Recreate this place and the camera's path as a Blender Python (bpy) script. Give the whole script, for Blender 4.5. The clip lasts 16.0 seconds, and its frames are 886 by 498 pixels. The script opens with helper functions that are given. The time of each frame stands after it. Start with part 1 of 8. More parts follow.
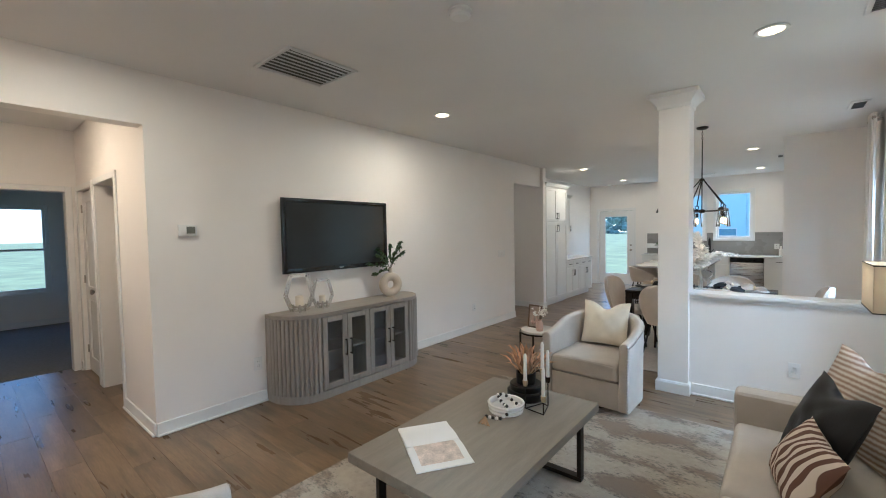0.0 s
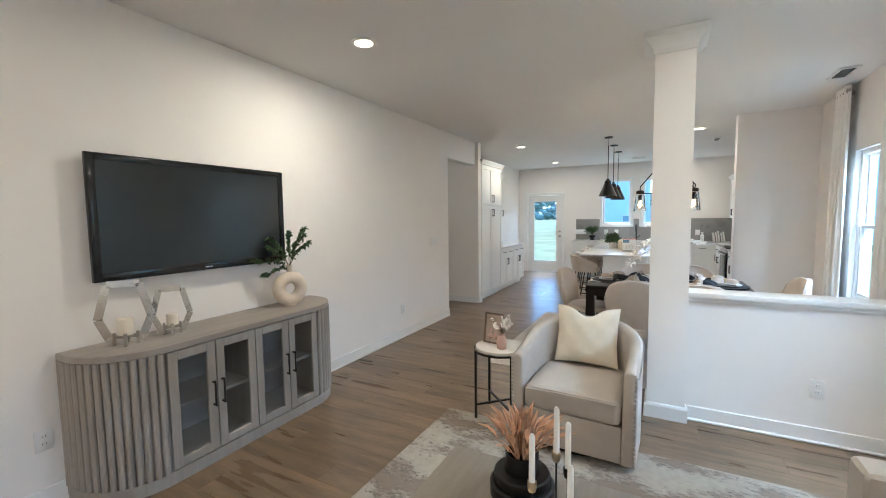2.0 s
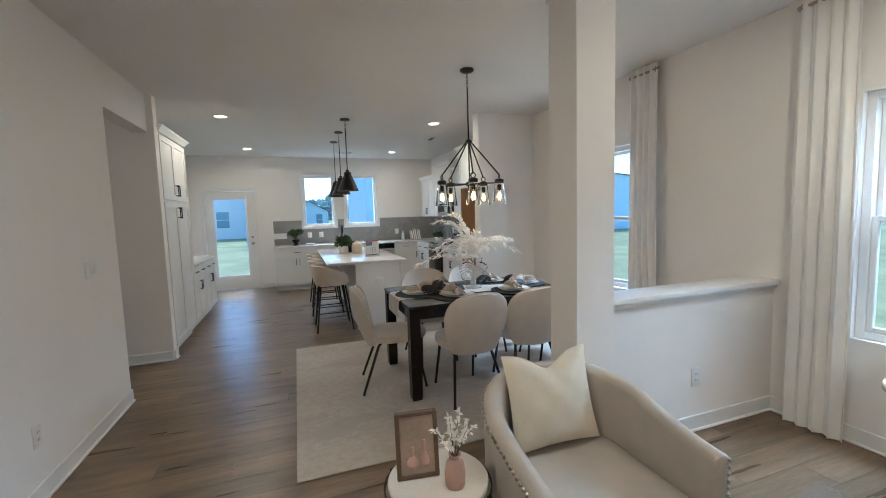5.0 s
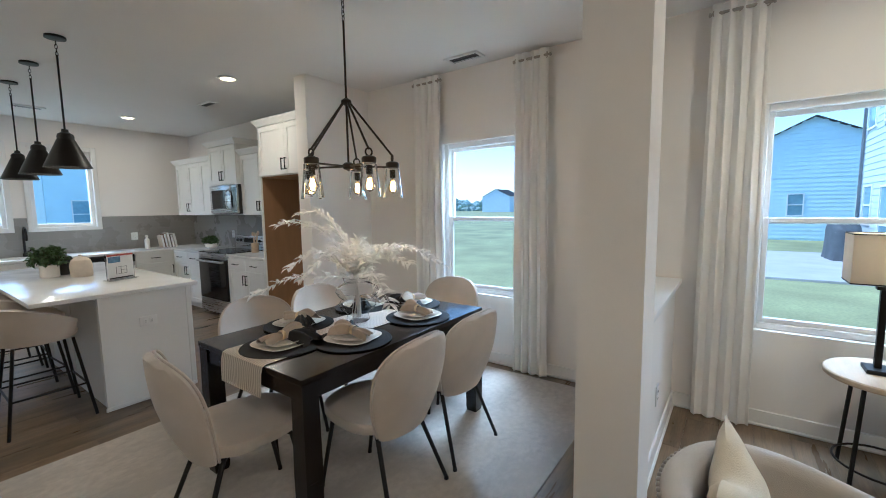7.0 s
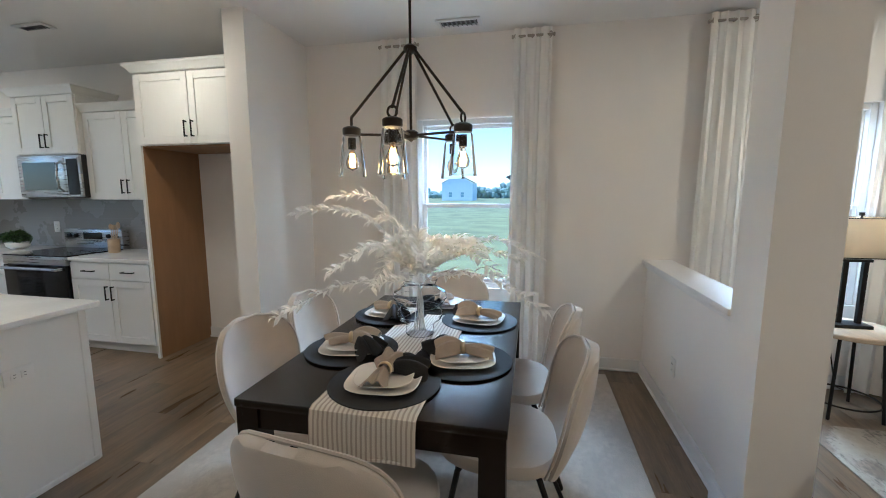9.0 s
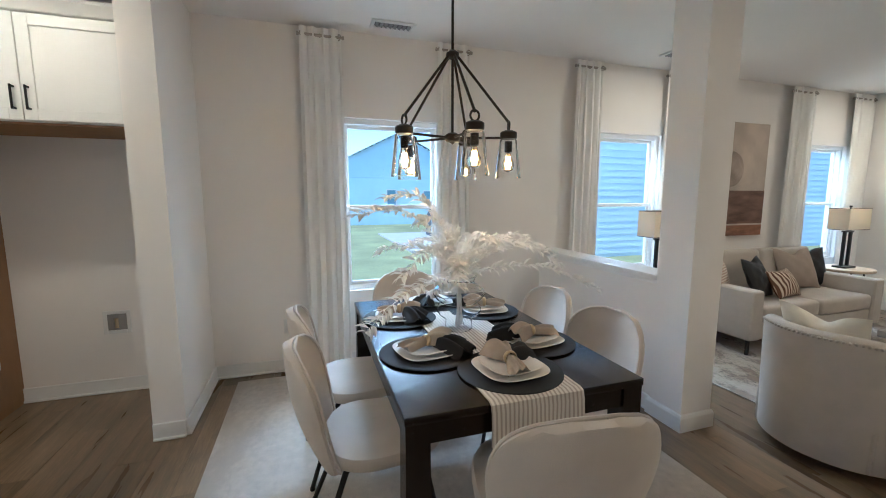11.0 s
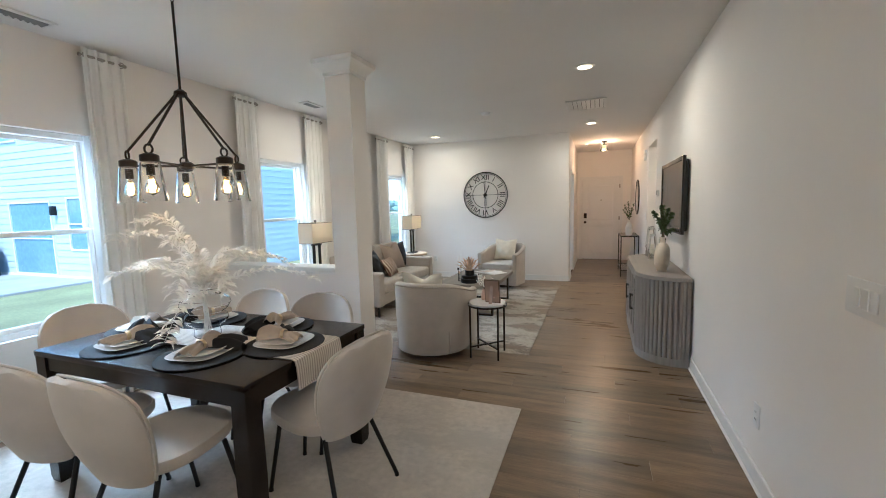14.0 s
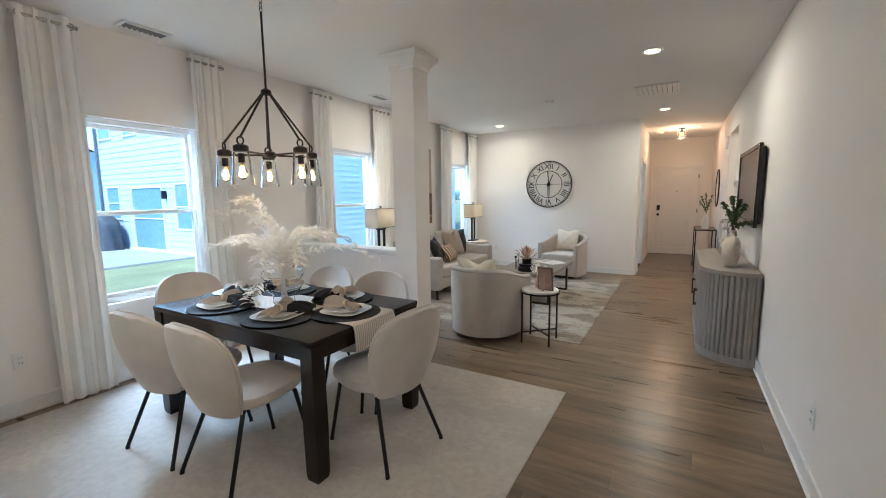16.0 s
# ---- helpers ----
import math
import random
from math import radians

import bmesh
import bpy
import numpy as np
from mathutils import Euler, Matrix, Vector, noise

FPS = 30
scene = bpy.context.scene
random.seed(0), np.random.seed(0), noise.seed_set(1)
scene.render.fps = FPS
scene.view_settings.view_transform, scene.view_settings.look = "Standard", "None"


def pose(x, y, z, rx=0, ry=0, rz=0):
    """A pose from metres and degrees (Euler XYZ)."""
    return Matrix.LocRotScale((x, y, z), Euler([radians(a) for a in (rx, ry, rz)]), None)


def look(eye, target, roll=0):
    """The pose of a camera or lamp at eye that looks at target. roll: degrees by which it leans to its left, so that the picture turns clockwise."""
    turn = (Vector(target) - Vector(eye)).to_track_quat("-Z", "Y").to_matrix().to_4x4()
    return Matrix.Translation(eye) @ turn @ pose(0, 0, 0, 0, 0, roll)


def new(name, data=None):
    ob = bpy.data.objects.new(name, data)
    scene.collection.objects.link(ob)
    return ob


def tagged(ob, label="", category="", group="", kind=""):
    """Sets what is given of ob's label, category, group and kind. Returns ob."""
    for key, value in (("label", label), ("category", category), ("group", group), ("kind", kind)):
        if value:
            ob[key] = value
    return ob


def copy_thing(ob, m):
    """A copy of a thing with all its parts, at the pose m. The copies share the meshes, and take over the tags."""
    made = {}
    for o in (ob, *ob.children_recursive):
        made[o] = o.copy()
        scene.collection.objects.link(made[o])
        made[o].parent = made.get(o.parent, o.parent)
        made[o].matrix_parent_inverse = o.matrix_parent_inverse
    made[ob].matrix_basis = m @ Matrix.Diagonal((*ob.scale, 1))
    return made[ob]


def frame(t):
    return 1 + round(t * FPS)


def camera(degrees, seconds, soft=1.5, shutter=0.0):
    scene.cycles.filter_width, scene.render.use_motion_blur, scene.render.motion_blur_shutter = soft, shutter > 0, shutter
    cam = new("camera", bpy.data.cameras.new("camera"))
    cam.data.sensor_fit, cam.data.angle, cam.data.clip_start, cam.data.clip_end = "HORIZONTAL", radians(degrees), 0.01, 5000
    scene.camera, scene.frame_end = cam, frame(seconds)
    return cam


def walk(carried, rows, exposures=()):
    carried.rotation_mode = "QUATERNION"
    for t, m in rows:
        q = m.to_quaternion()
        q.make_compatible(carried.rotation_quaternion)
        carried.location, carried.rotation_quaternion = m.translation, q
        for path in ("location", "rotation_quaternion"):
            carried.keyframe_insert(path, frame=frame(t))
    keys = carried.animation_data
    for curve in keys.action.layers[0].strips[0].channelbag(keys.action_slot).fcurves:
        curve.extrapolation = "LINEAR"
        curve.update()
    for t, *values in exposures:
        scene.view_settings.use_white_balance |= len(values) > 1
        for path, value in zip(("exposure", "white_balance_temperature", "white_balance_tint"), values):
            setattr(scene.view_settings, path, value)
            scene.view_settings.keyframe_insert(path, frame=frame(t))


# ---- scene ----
cam = camera(94.8, 16.0, soft=1.0)

# camera and walk
PATH = [
    (0, (3.635, -0.928, 1.515), (2.356, 0.608, 1.435), -1.0),
    (0.5, (3.48, -0.757, 1.502), (2.26, 0.825, 1.4), -0.6),
    (1, (3.289, -0.515, 1.498), (2.13, 1.11, 1.368), -0.5),
    (1.5, (3.055, -0.26, 1.494), (1.992, 1.429, 1.363), -0.4),
    (2, (2.809, -0.024, 1.49), (1.87, 1.734, 1.335), -0.7),
    (2.5, (2.513, 0.188, 1.478), (1.78, 2.04, 1.301), -1.1),
    (3, (2.195, 0.324, 1.443), (1.73, 2.259, 1.241), -1.5),
    (3.5, (1.938, 0.483, 1.433), (1.765, 2.465, 1.226), -1.8),
    (4, (1.718, 0.771, 1.462), (1.842, 2.757, 1.261), -2.0),
    (4.2, (1.625, 0.894, 1.458), (1.857, 2.871, 1.264), -1.9),
    (6.3, (1.149, 2.5, 1.477), (2.486, 3.977, 1.295), -1.6),
    (6.5, (1.133, 2.632, 1.475), (2.557, 4.024, 1.288), -1.4),
    (7, (1.153, 3.016, 1.463), (2.769, 4.178, 1.261), -0.8),
    (7.5, (1.084, 3.35, 1.464), (2.841, 4.281, 1.251), -0.4),
    (8, (1.031, 3.668, 1.453), (2.87, 4.418, 1.216), -0.5),
    (8.5, (1.039, 4.026, 1.45), (2.937, 4.599, 1.185), -0.3),
    (8.7, (1.008, 4.177, 1.449), (2.923, 4.69, 1.183), -0.2),
    (10.8, (0.965, 5.524, 1.439), (2.892, 5.051, 1.188), 0.3),
    (11, (0.963, 5.627, 1.439), (2.85, 5.013, 1.185), 0.0),
    (11.5, (1.015, 5.8, 1.419), (2.763, 4.861, 1.167), -0.2),
    (12, (1.02, 5.97, 1.435), (2.582, 4.747, 1.178), -0.3),
    (12.5, (0.996, 6.167, 1.461), (2.356, 4.723, 1.21), -0.5),
    (13, (0.934, 6.298, 1.464), (2.071, 4.668, 1.241), -0.8),
    (13.5, (0.849, 6.437, 1.454), (1.774, 4.676, 1.243), -1.3),
    (14, (0.783, 6.576, 1.471), (1.489, 4.716, 1.261), -1.5),
    (14.5, (0.762, 6.695, 1.455), (1.273, 4.772, 1.248), -1.6),
    (15, (0.712, 6.772, 1.454), (1.133, 4.829, 1.235), -1.5),
    (15.5, (0.674, 6.736, 1.45), (1.339, 4.864, 1.215), -1.1),
    (16, (0.624, 6.685, 1.449), (1.618, 4.968, 1.195), -0.7),
]
WB = (4830, 3.0)
EXPOSURES = [(t, e, *WB) for t, e in ((0, 1.44), (1, 1.58), (2, 1.76), (3, 1.76), (4, 1.48), (6.5, 1.22), (8.5, 1.24), (11, 1.34), (13, 1.40), (14.2, 1.52), (15.2, 1.76), (16, 1.52))]
walk(cam, [(t, look(eye, target, roll)) for t, eye, target, roll in PATH], EXPOSURES)

# ---- world and light ----
world = bpy.data.worlds.new("world")
scene.world = world
world.use_nodes = True
wn = world.node_tree
sky = wn.nodes.new("ShaderNodeTexSky")
sky.sky_type = "NISHITA"
sky.sun_disc = False
sky.sun_elevation = radians(55)
sky.sun_rotation = radians(-10)
sky.ozone_density = 4.0
sky.dust_density = 0.6
wn.links.new(sky.outputs[0], wn.nodes["Background"].inputs[0])
wn.nodes["Background"].inputs[1].default_value = 0.15
sun = new("sun", bpy.data.lights.new("sun", "SUN"))
sun.data.energy = 1.8
sun.data.angle = radians(10)
sun.data.color = (1.0, 0.95, 0.88)
sun.matrix_world = look((-1.0, 5.7, 8.3), (0, 0, 0))
tagged(sun, kind="structure")


H = 2.74
XW = 4.455
YBACK = 10.80


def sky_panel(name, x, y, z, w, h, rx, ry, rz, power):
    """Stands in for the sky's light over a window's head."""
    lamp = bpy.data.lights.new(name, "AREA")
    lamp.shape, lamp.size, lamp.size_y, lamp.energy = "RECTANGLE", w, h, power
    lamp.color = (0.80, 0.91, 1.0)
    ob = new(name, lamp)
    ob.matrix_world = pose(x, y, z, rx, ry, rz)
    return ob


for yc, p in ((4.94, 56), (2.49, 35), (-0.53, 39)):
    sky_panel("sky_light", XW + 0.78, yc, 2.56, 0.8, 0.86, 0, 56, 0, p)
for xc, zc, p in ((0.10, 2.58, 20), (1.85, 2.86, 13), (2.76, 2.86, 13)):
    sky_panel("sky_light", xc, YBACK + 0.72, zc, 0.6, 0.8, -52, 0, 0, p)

# ---- materials ----


def mat(name, color, rough=0.5, metal=0.0, var=0.08, scale=8.0, bump=0.1, fine=120.0, stretch=(1, 1, 1), per=0.0, island=False, spec=0.5, sheen=0.0, coat=0.0):
    m = bpy.data.materials.new(name)
    m.use_nodes = True
    nt = m.node_tree
    b = nt.nodes["Principled BSDF"]
    b.inputs["Roughness"].default_value = rough
    b.inputs["Metallic"].default_value = metal
    b.inputs["Specular IOR Level"].default_value = spec
    b.inputs["Sheen Weight"].default_value = sheen
    b.inputs["Coat Weight"].default_value = coat
    tc = nt.nodes.new("ShaderNodeTexCoord")
    mp = nt.nodes.new("ShaderNodeMapping")
    mp.inputs["Scale"].default_value = stretch
    nt.links.new(tc.outputs["Object"], mp.inputs[0])
    n1 = nt.nodes.new("ShaderNodeTexNoise")
    n1.noise_dimensions = "4D"
    n1.inputs["Scale"].default_value = scale
    n1.inputs["Detail"].default_value = 5
    n2 = nt.nodes.new("ShaderNodeTexNoise")
    n2.inputs["Scale"].default_value = fine
    n2.inputs["Detail"].default_value = 3
    nt.links.new(mp.outputs[0], n1.inputs["Vector"])
    nt.links.new(mp.outputs[0], n2.inputs["Vector"])
    if per > 0:
        if island:
            inf = nt.nodes.new("ShaderNodeNewGeometry")
            rnd = inf.outputs["Random Per Island"]
        else:
            inf = nt.nodes.new("ShaderNodeObjectInfo")
            rnd = inf.outputs["Random"]
        w = nt.nodes.new("ShaderNodeMath")
        w.operation = "MULTIPLY"
        w.inputs[1].default_value = 40
        nt.links.new(rnd, w.inputs[0])
        nt.links.new(w.outputs[0], n1.inputs["W"])
    ramp = nt.nodes.new("ShaderNodeMapRange")
    ramp.inputs["From Min"].default_value = 0.3
    ramp.inputs["From Max"].default_value = 0.7
    ramp.inputs["To Min"].default_value = 1 - var
    ramp.inputs["To Max"].default_value = 1 + var
    nt.links.new(n1.outputs["Fac"], ramp.inputs["Value"])
    fac = ramp.outputs[0]
    fr = nt.nodes.new("ShaderNodeMapRange")
    fr.inputs["From Min"].default_value = 0.3
    fr.inputs["From Max"].default_value = 0.7
    fr.inputs["To Min"].default_value = 1 - var * 0.4
    fr.inputs["To Max"].default_value = 1 + var * 0.4
    nt.links.new(n2.outputs["Fac"], fr.inputs["Value"])
    mul = nt.nodes.new("ShaderNodeMath")
    mul.operation = "MULTIPLY"
    nt.links.new(fac, mul.inputs[0])
    nt.links.new(fr.outputs[0], mul.inputs[1])
    fac = mul.outputs[0]
    if per > 0:
        pr = nt.nodes.new("ShaderNodeMapRange")
        pr.inputs["To Min"].default_value = 1 - per
        pr.inputs["To Max"].default_value = 1 + per
        nt.links.new(rnd, pr.inputs["Value"])
        mul2 = nt.nodes.new("ShaderNodeMath")
        mul2.operation = "MULTIPLY"
        nt.links.new(fac, mul2.inputs[0])
        nt.links.new(pr.outputs[0], mul2.inputs[1])
        fac = mul2.outputs[0]
    mix = nt.nodes.new("ShaderNodeVectorMath")
    mix.operation = "SCALE"
    mix.inputs[0].default_value = color
    nt.links.new(fac, mix.inputs["Scale"])
    nt.links.new(mix.outputs[0], b.inputs["Base Color"])
    rr = nt.nodes.new("ShaderNodeMapRange")
    rr.inputs["To Min"].default_value = max(0.02, rough - 0.06)
    rr.inputs["To Max"].default_value = min(1.0, rough + 0.06)
    nt.links.new(n1.outputs["Fac"], rr.inputs["Value"])
    nt.links.new(rr.outputs[0], b.inputs["Roughness"])
    if bump > 0:
        bp = nt.nodes.new("ShaderNodeBump")
        bp.inputs["Strength"].default_value = bump
        bp.inputs["Distance"].default_value = 0.004
        nt.links.new(n2.outputs["Fac"], bp.inputs["Height"])
        nt.links.new(bp.outputs[0], b.inputs["Normal"])
    return m


def glow(name, color, strength):
    m = bpy.data.materials.new(name)
    m.use_nodes = True
    b = m.node_tree.nodes["Principled BSDF"]
    b.inputs["Base Color"].default_value = (0.05, 0.04, 0.03, 1)
    b.inputs["Emission Color"].default_value = (*color, 1)
    b.inputs["Emission Strength"].default_value = strength
    return m


def glass(name, tint=(1, 1, 1), rough=0.0, ior=1.45):
    m = bpy.data.materials.new(name)
    m.use_nodes = True
    b = m.node_tree.nodes["Principled BSDF"]
    b.inputs["Base Color"].default_value = (*tint, 1)
    b.inputs["Transmission Weight"].default_value = 1.0
    b.inputs["Roughness"].default_value = rough
    b.inputs["IOR"].default_value = ior
    return m


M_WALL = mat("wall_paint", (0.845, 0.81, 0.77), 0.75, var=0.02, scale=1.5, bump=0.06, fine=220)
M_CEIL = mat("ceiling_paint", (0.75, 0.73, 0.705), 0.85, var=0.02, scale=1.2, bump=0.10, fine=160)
M_TRIM = mat("trim_paint", (0.80, 0.79, 0.77), 0.4, var=0.015, scale=3, bump=0.03)
M_PLANK = mat("vinyl_plank", (0.195, 0.134, 0.078), 0.29, var=0.32, scale=2.6, bump=0.12, fine=26, stretch=(0.55, 5, 5), per=0.20)


def knotty(m):
    """Adds long dark cathedral marks and small knots to a plank material."""
    nt = m.node_tree
    b = nt.nodes["Principled BSDF"]
    src = b.inputs["Base Color"].links[0].from_socket
    seed = next(n for n in nt.nodes if n.type == "MATH" and n.operation == "MULTIPLY" and n.inputs[1].default_value == 40)
    tc = nt.nodes.new("ShaderNodeTexCoord")
    last = src
    for stretch, scale, lo, hi, depth in (((1.1, 5.5, 1), 1.7, 0.46, 0.72, 0.62), ((2.2, 6.0, 1), 1.3, 0.52, 0.95, 0.66), ((1.5, 40, 1), 2.0, 0.45, 0.72, 0.84)):
        mp = nt.nodes.new("ShaderNodeMapping")
        mp.inputs["Scale"].default_value = stretch
        nt.links.new(tc.outputs["Object"], mp.inputs[0])
        n = nt.nodes.new("ShaderNodeTexNoise")
        n.noise_dimensions = "4D"
        n.inputs["Scale"].default_value = scale
        n.inputs["Detail"].default_value = 4
        n.inputs["Distortion"].default_value = 0.6
        nt.links.new(mp.outputs[0], n.inputs["Vector"])
        nt.links.new(seed.outputs[0], n.inputs["W"])
        r = nt.nodes.new("ShaderNodeMapRange")
        r.inputs["From Min"].default_value = lo
        r.inputs["From Max"].default_value = hi
        r.inputs["To Min"].default_value = 1.0
        r.inputs["To Max"].default_value = depth
        nt.links.new(n.outputs["Fac"], r.inputs["Value"])
        s = nt.nodes.new("ShaderNodeVectorMath")
        s.operation = "SCALE"
        nt.links.new(last, s.inputs[0])
        nt.links.new(r.outputs[0], s.inputs["Scale"])
        last = s.outputs[0]
    nt.links.new(last, b.inputs["Base Color"])
    return m


knotty(M_PLANK)
M_GAP = mat("plank_gap", (0.06, 0.045, 0.035), 0.8)
M_CARPET = mat("grey_carpet", (0.20, 0.195, 0.19), 0.95, var=0.12, scale=30, bump=0.6, fine=300)
M_CAB = mat("white_cabinet_paint", (0.78, 0.77, 0.74), 0.38, var=0.015, scale=3, bump=0.03)
M_QUARTZ = mat("white_quartz", (0.80, 0.79, 0.77), 0.16, var=0.05, scale=4, bump=0.0, fine=60)
M_SPLASH = mat("grey_tile", (0.29, 0.28, 0.27), 0.25, var=0.05, scale=6, bump=0.05, per=0.06)
M_GROUT = mat("grout", (0.36, 0.35, 0.34), 0.9, var=0.05)
M_BLACK = mat("black_metal", (0.018, 0.017, 0.016), 0.42, 0.6, var=0.15, scale=10, bump=0.05)
M_BRONZE = mat("oil_rubbed_bronze", (0.03, 0.024, 0.019), 0.4, 0.7, var=0.2, scale=12, bump=0.06)
M_NICKEL = mat("satin_nickel", (0.42, 0.39, 0.35), 0.3, 1.0, var=0.08)
M_STEEL = mat("stainless_steel", (0.50, 0.49, 0.48), 0.28, 1.0, var=0.05, scale=3, stretch=(1, 1, 20), bump=0.03)
M_BGLASS = mat("black_glass", (0.006, 0.006, 0.007), 0.08, var=0.05, bump=0, spec=0.3)
M_ESPRESSO = mat("espresso_wood", (0.0085, 0.0052, 0.0038), 0.25, var=0.15, scale=5, bump=0.0, fine=60, stretch=(1, 12, 12), spec=0.4)
M_VELVET = mat("cream_velvet", (0.57, 0.50, 0.425), 0.85, var=0.07, scale=7, bump=0.25, fine=400, sheen=0.4)
M_LINEN = mat("beige_linen", (0.46, 0.415, 0.36), 0.9, var=0.06, scale=9, bump=0.4, fine=420, sheen=0.15)
M_CREAM = mat("cream_cotton", (0.72, 0.66, 0.54), 0.9, var=0.05, scale=12, bump=0.5, fine=260, sheen=0.1)
M_TAUPE = mat("taupe_cotton", (0.33, 0.27, 0.225), 0.9, var=0.06, scale=12, bump=0.5, fine=300)
M_LEATHER = mat("black_leather", (0.009, 0.009, 0.010), 0.46, var=0.2, scale=14, bump=0.3, fine=180, spec=0.3)
M_CURTAIN = mat("white_linen_curtain", (0.90, 0.88, 0.84), 0.9, var=0.02, scale=5, bump=0.2, fine=380)
M_GREYWOOD = mat("grey_washed_wood", (0.30, 0.275, 0.245), 0.6, var=0.12, scale=3, bump=0.15, fine=40, stretch=(9, 9, 1))
M_GREYTOP = mat("grey_washed_top", (0.30, 0.27, 0.235), 0.5, var=0.12, scale=3, bump=0.12, fine=40, stretch=(9, 1, 9))
M_TAUPEWOOD = mat("taupe_wood", (0.225, 0.195, 0.155), 0.5, var=0.14, scale=3, bump=0.15, fine=40, stretch=(9, 1, 9))
M_PALEWOOD = mat("pale_oak", (0.50, 0.38, 0.25), 0.5, var=0.12, scale=3, bump=0.1, fine=40, stretch=(1, 9, 9))
M_PLY = mat("plywood_panel", (0.30, 0.165, 0.075), 0.6, var=0.12, scale=2, bump=0.05, stretch=(6, 6, 1))
M_MARBLE = mat("white_marble", (0.76, 0.73, 0.69), 0.22, var=0.08, scale=5, bump=0)
M_CERAMIC = mat("sand_ceramic", (0.62, 0.54, 0.44), 0.8, var=0.06, scale=20, bump=0.3, fine=200)
M_WHITECER = mat("white_ceramic", (0.80, 0.77, 0.72), 0.3, var=0.03, scale=12, bump=0.08)
M_PINKCER = mat("terracotta_blush", (0.50, 0.33, 0.26), 0.7, var=0.1, scale=14, bump=0.15)
M_WAX = mat("candle_wax", (0.80, 0.74, 0.62), 0.5, var=0.03)
M_WHITEWAX = mat("white_candle_wax", (0.85, 0.83, 0.79), 0.45, var=0.02)
M_LEAF = mat("green_leaf", (0.055, 0.10, 0.03), 0.5, var=0.3, scale=15, per=0.35, island=True)
M_FERN = mat("fern_leaf", (0.05, 0.10, 0.025), 0.5, var=0.3, scale=15, per=0.35, island=True)
M_STEM = mat("brown_stem", (0.10, 0.07, 0.04), 0.7, var=0.2)
M_BLEACH = mat("bleached_leaf", (0.95, 0.925, 0.88), 0.7, var=0.03, scale=15, per=0.05, island=True)
M_PAMPAS = mat("dried_palm", (0.56, 0.35, 0.215), 0.8, var=0.2, scale=25, per=0.38, island=True)
M_PLASTIC = mat("white_plastic", (0.78, 0.77, 0.75), 0.35, var=0.01, bump=0)
M_DARKSLOT = mat("dark_slot", (0.03, 0.03, 0.03), 0.7, var=0.1, bump=0)
M_VENTSHADE = mat("vent_shadow", (0.13, 0.13, 0.13), 0.8, bump=0)
M_VENTGREY = mat("grey_vent_metal", (0.22, 0.22, 0.22), 0.5, var=0.05, bump=0)
M_VENT = mat("vent_metal", (0.70, 0.69, 0.67), 0.45, var=0.02, bump=0)
M_CREAMSHADE = mat("linen_shade", (0.62, 0.56, 0.46), 0.9, var=0.05, bump=0.4, fine=300)
M_BLACKCLOTH = mat("black_woven", (0.006, 0.006, 0.007), 0.8, var=0.25, scale=60, bump=0.5, fine=200)
M_NAPKIN = mat("beige_linen_napkin", (0.38, 0.315, 0.25), 0.9, var=0.08, scale=20, bump=0.5, fine=300)
M_PLATE = mat("cream_plate", (0.72, 0.68, 0.62), 0.25, var=0.03, bump=0)
M_GOLD = mat("brushed_brass", (0.62, 0.50, 0.32), 0.3, 1.0, var=0.08)
M_PAPER = mat("white_paper", (0.80, 0.79, 0.77), 0.6, var=0.02)
# teal base holds the room's reflection as colour
M_SCREEN = mat("tv_screen", (0.016, 0.020, 0.023), 0.22, var=0.05, bump=0)
M_TVFRAME = mat("glossy_black", (0.008, 0.008, 0.009), 0.12, var=0.05, bump=0)
# white siding; the sky's blue cast is put into its colour
M_SIDING = mat("white_siding_blue_cast", (0.57, 0.65, 0.71), 0.6, var=0.04, scale=1, bump=0.1, fine=60)
M_SIDINGB = mat("blue_grey_siding", (0.64, 0.78, 0.83), 0.6, var=0.04, scale=1, bump=0.1, fine=60)
M_SIDINGW = mat("cream_vinyl_siding", (0.80, 0.80, 0.78), 0.6, var=0.03, scale=1, bump=0.1, fine=60)
M_ROOF = mat("dark_shingle", (0.09, 0.09, 0.10), 0.9, var=0.25, scale=6, bump=0.4, fine=30)
M_GRASS = mat("lawn", (0.27, 0.275, 0.13), 0.95, var=0.3, scale=0.6, bump=0.6, fine=20)
M_CONC = mat("concrete", (0.42, 0.41, 0.39), 0.85, var=0.1, scale=1.5, bump=0.3, fine=60)
# distance haze is put into the foliage colour, paler and bluer than leaves
M_TREE = mat("hazed_far_foliage", (0.27, 0.35, 0.32), 0.9, var=0.35, scale=2, bump=0.5, fine=10, per=0.3, island=True)
# the reflected sky is painted into these panes as a cyan base
M_HOUSEGLASS = mat("sky_tinted_window_glass", (0.22, 0.34, 0.40), 0.06, var=0.1, bump=0)
# black cloth, lifted towards blue-grey: window glare is put into the colour
M_COVER = mat("glare_lifted_cover", (0.075, 0.08, 0.088), 0.7, var=0.2, scale=4, bump=0.2)


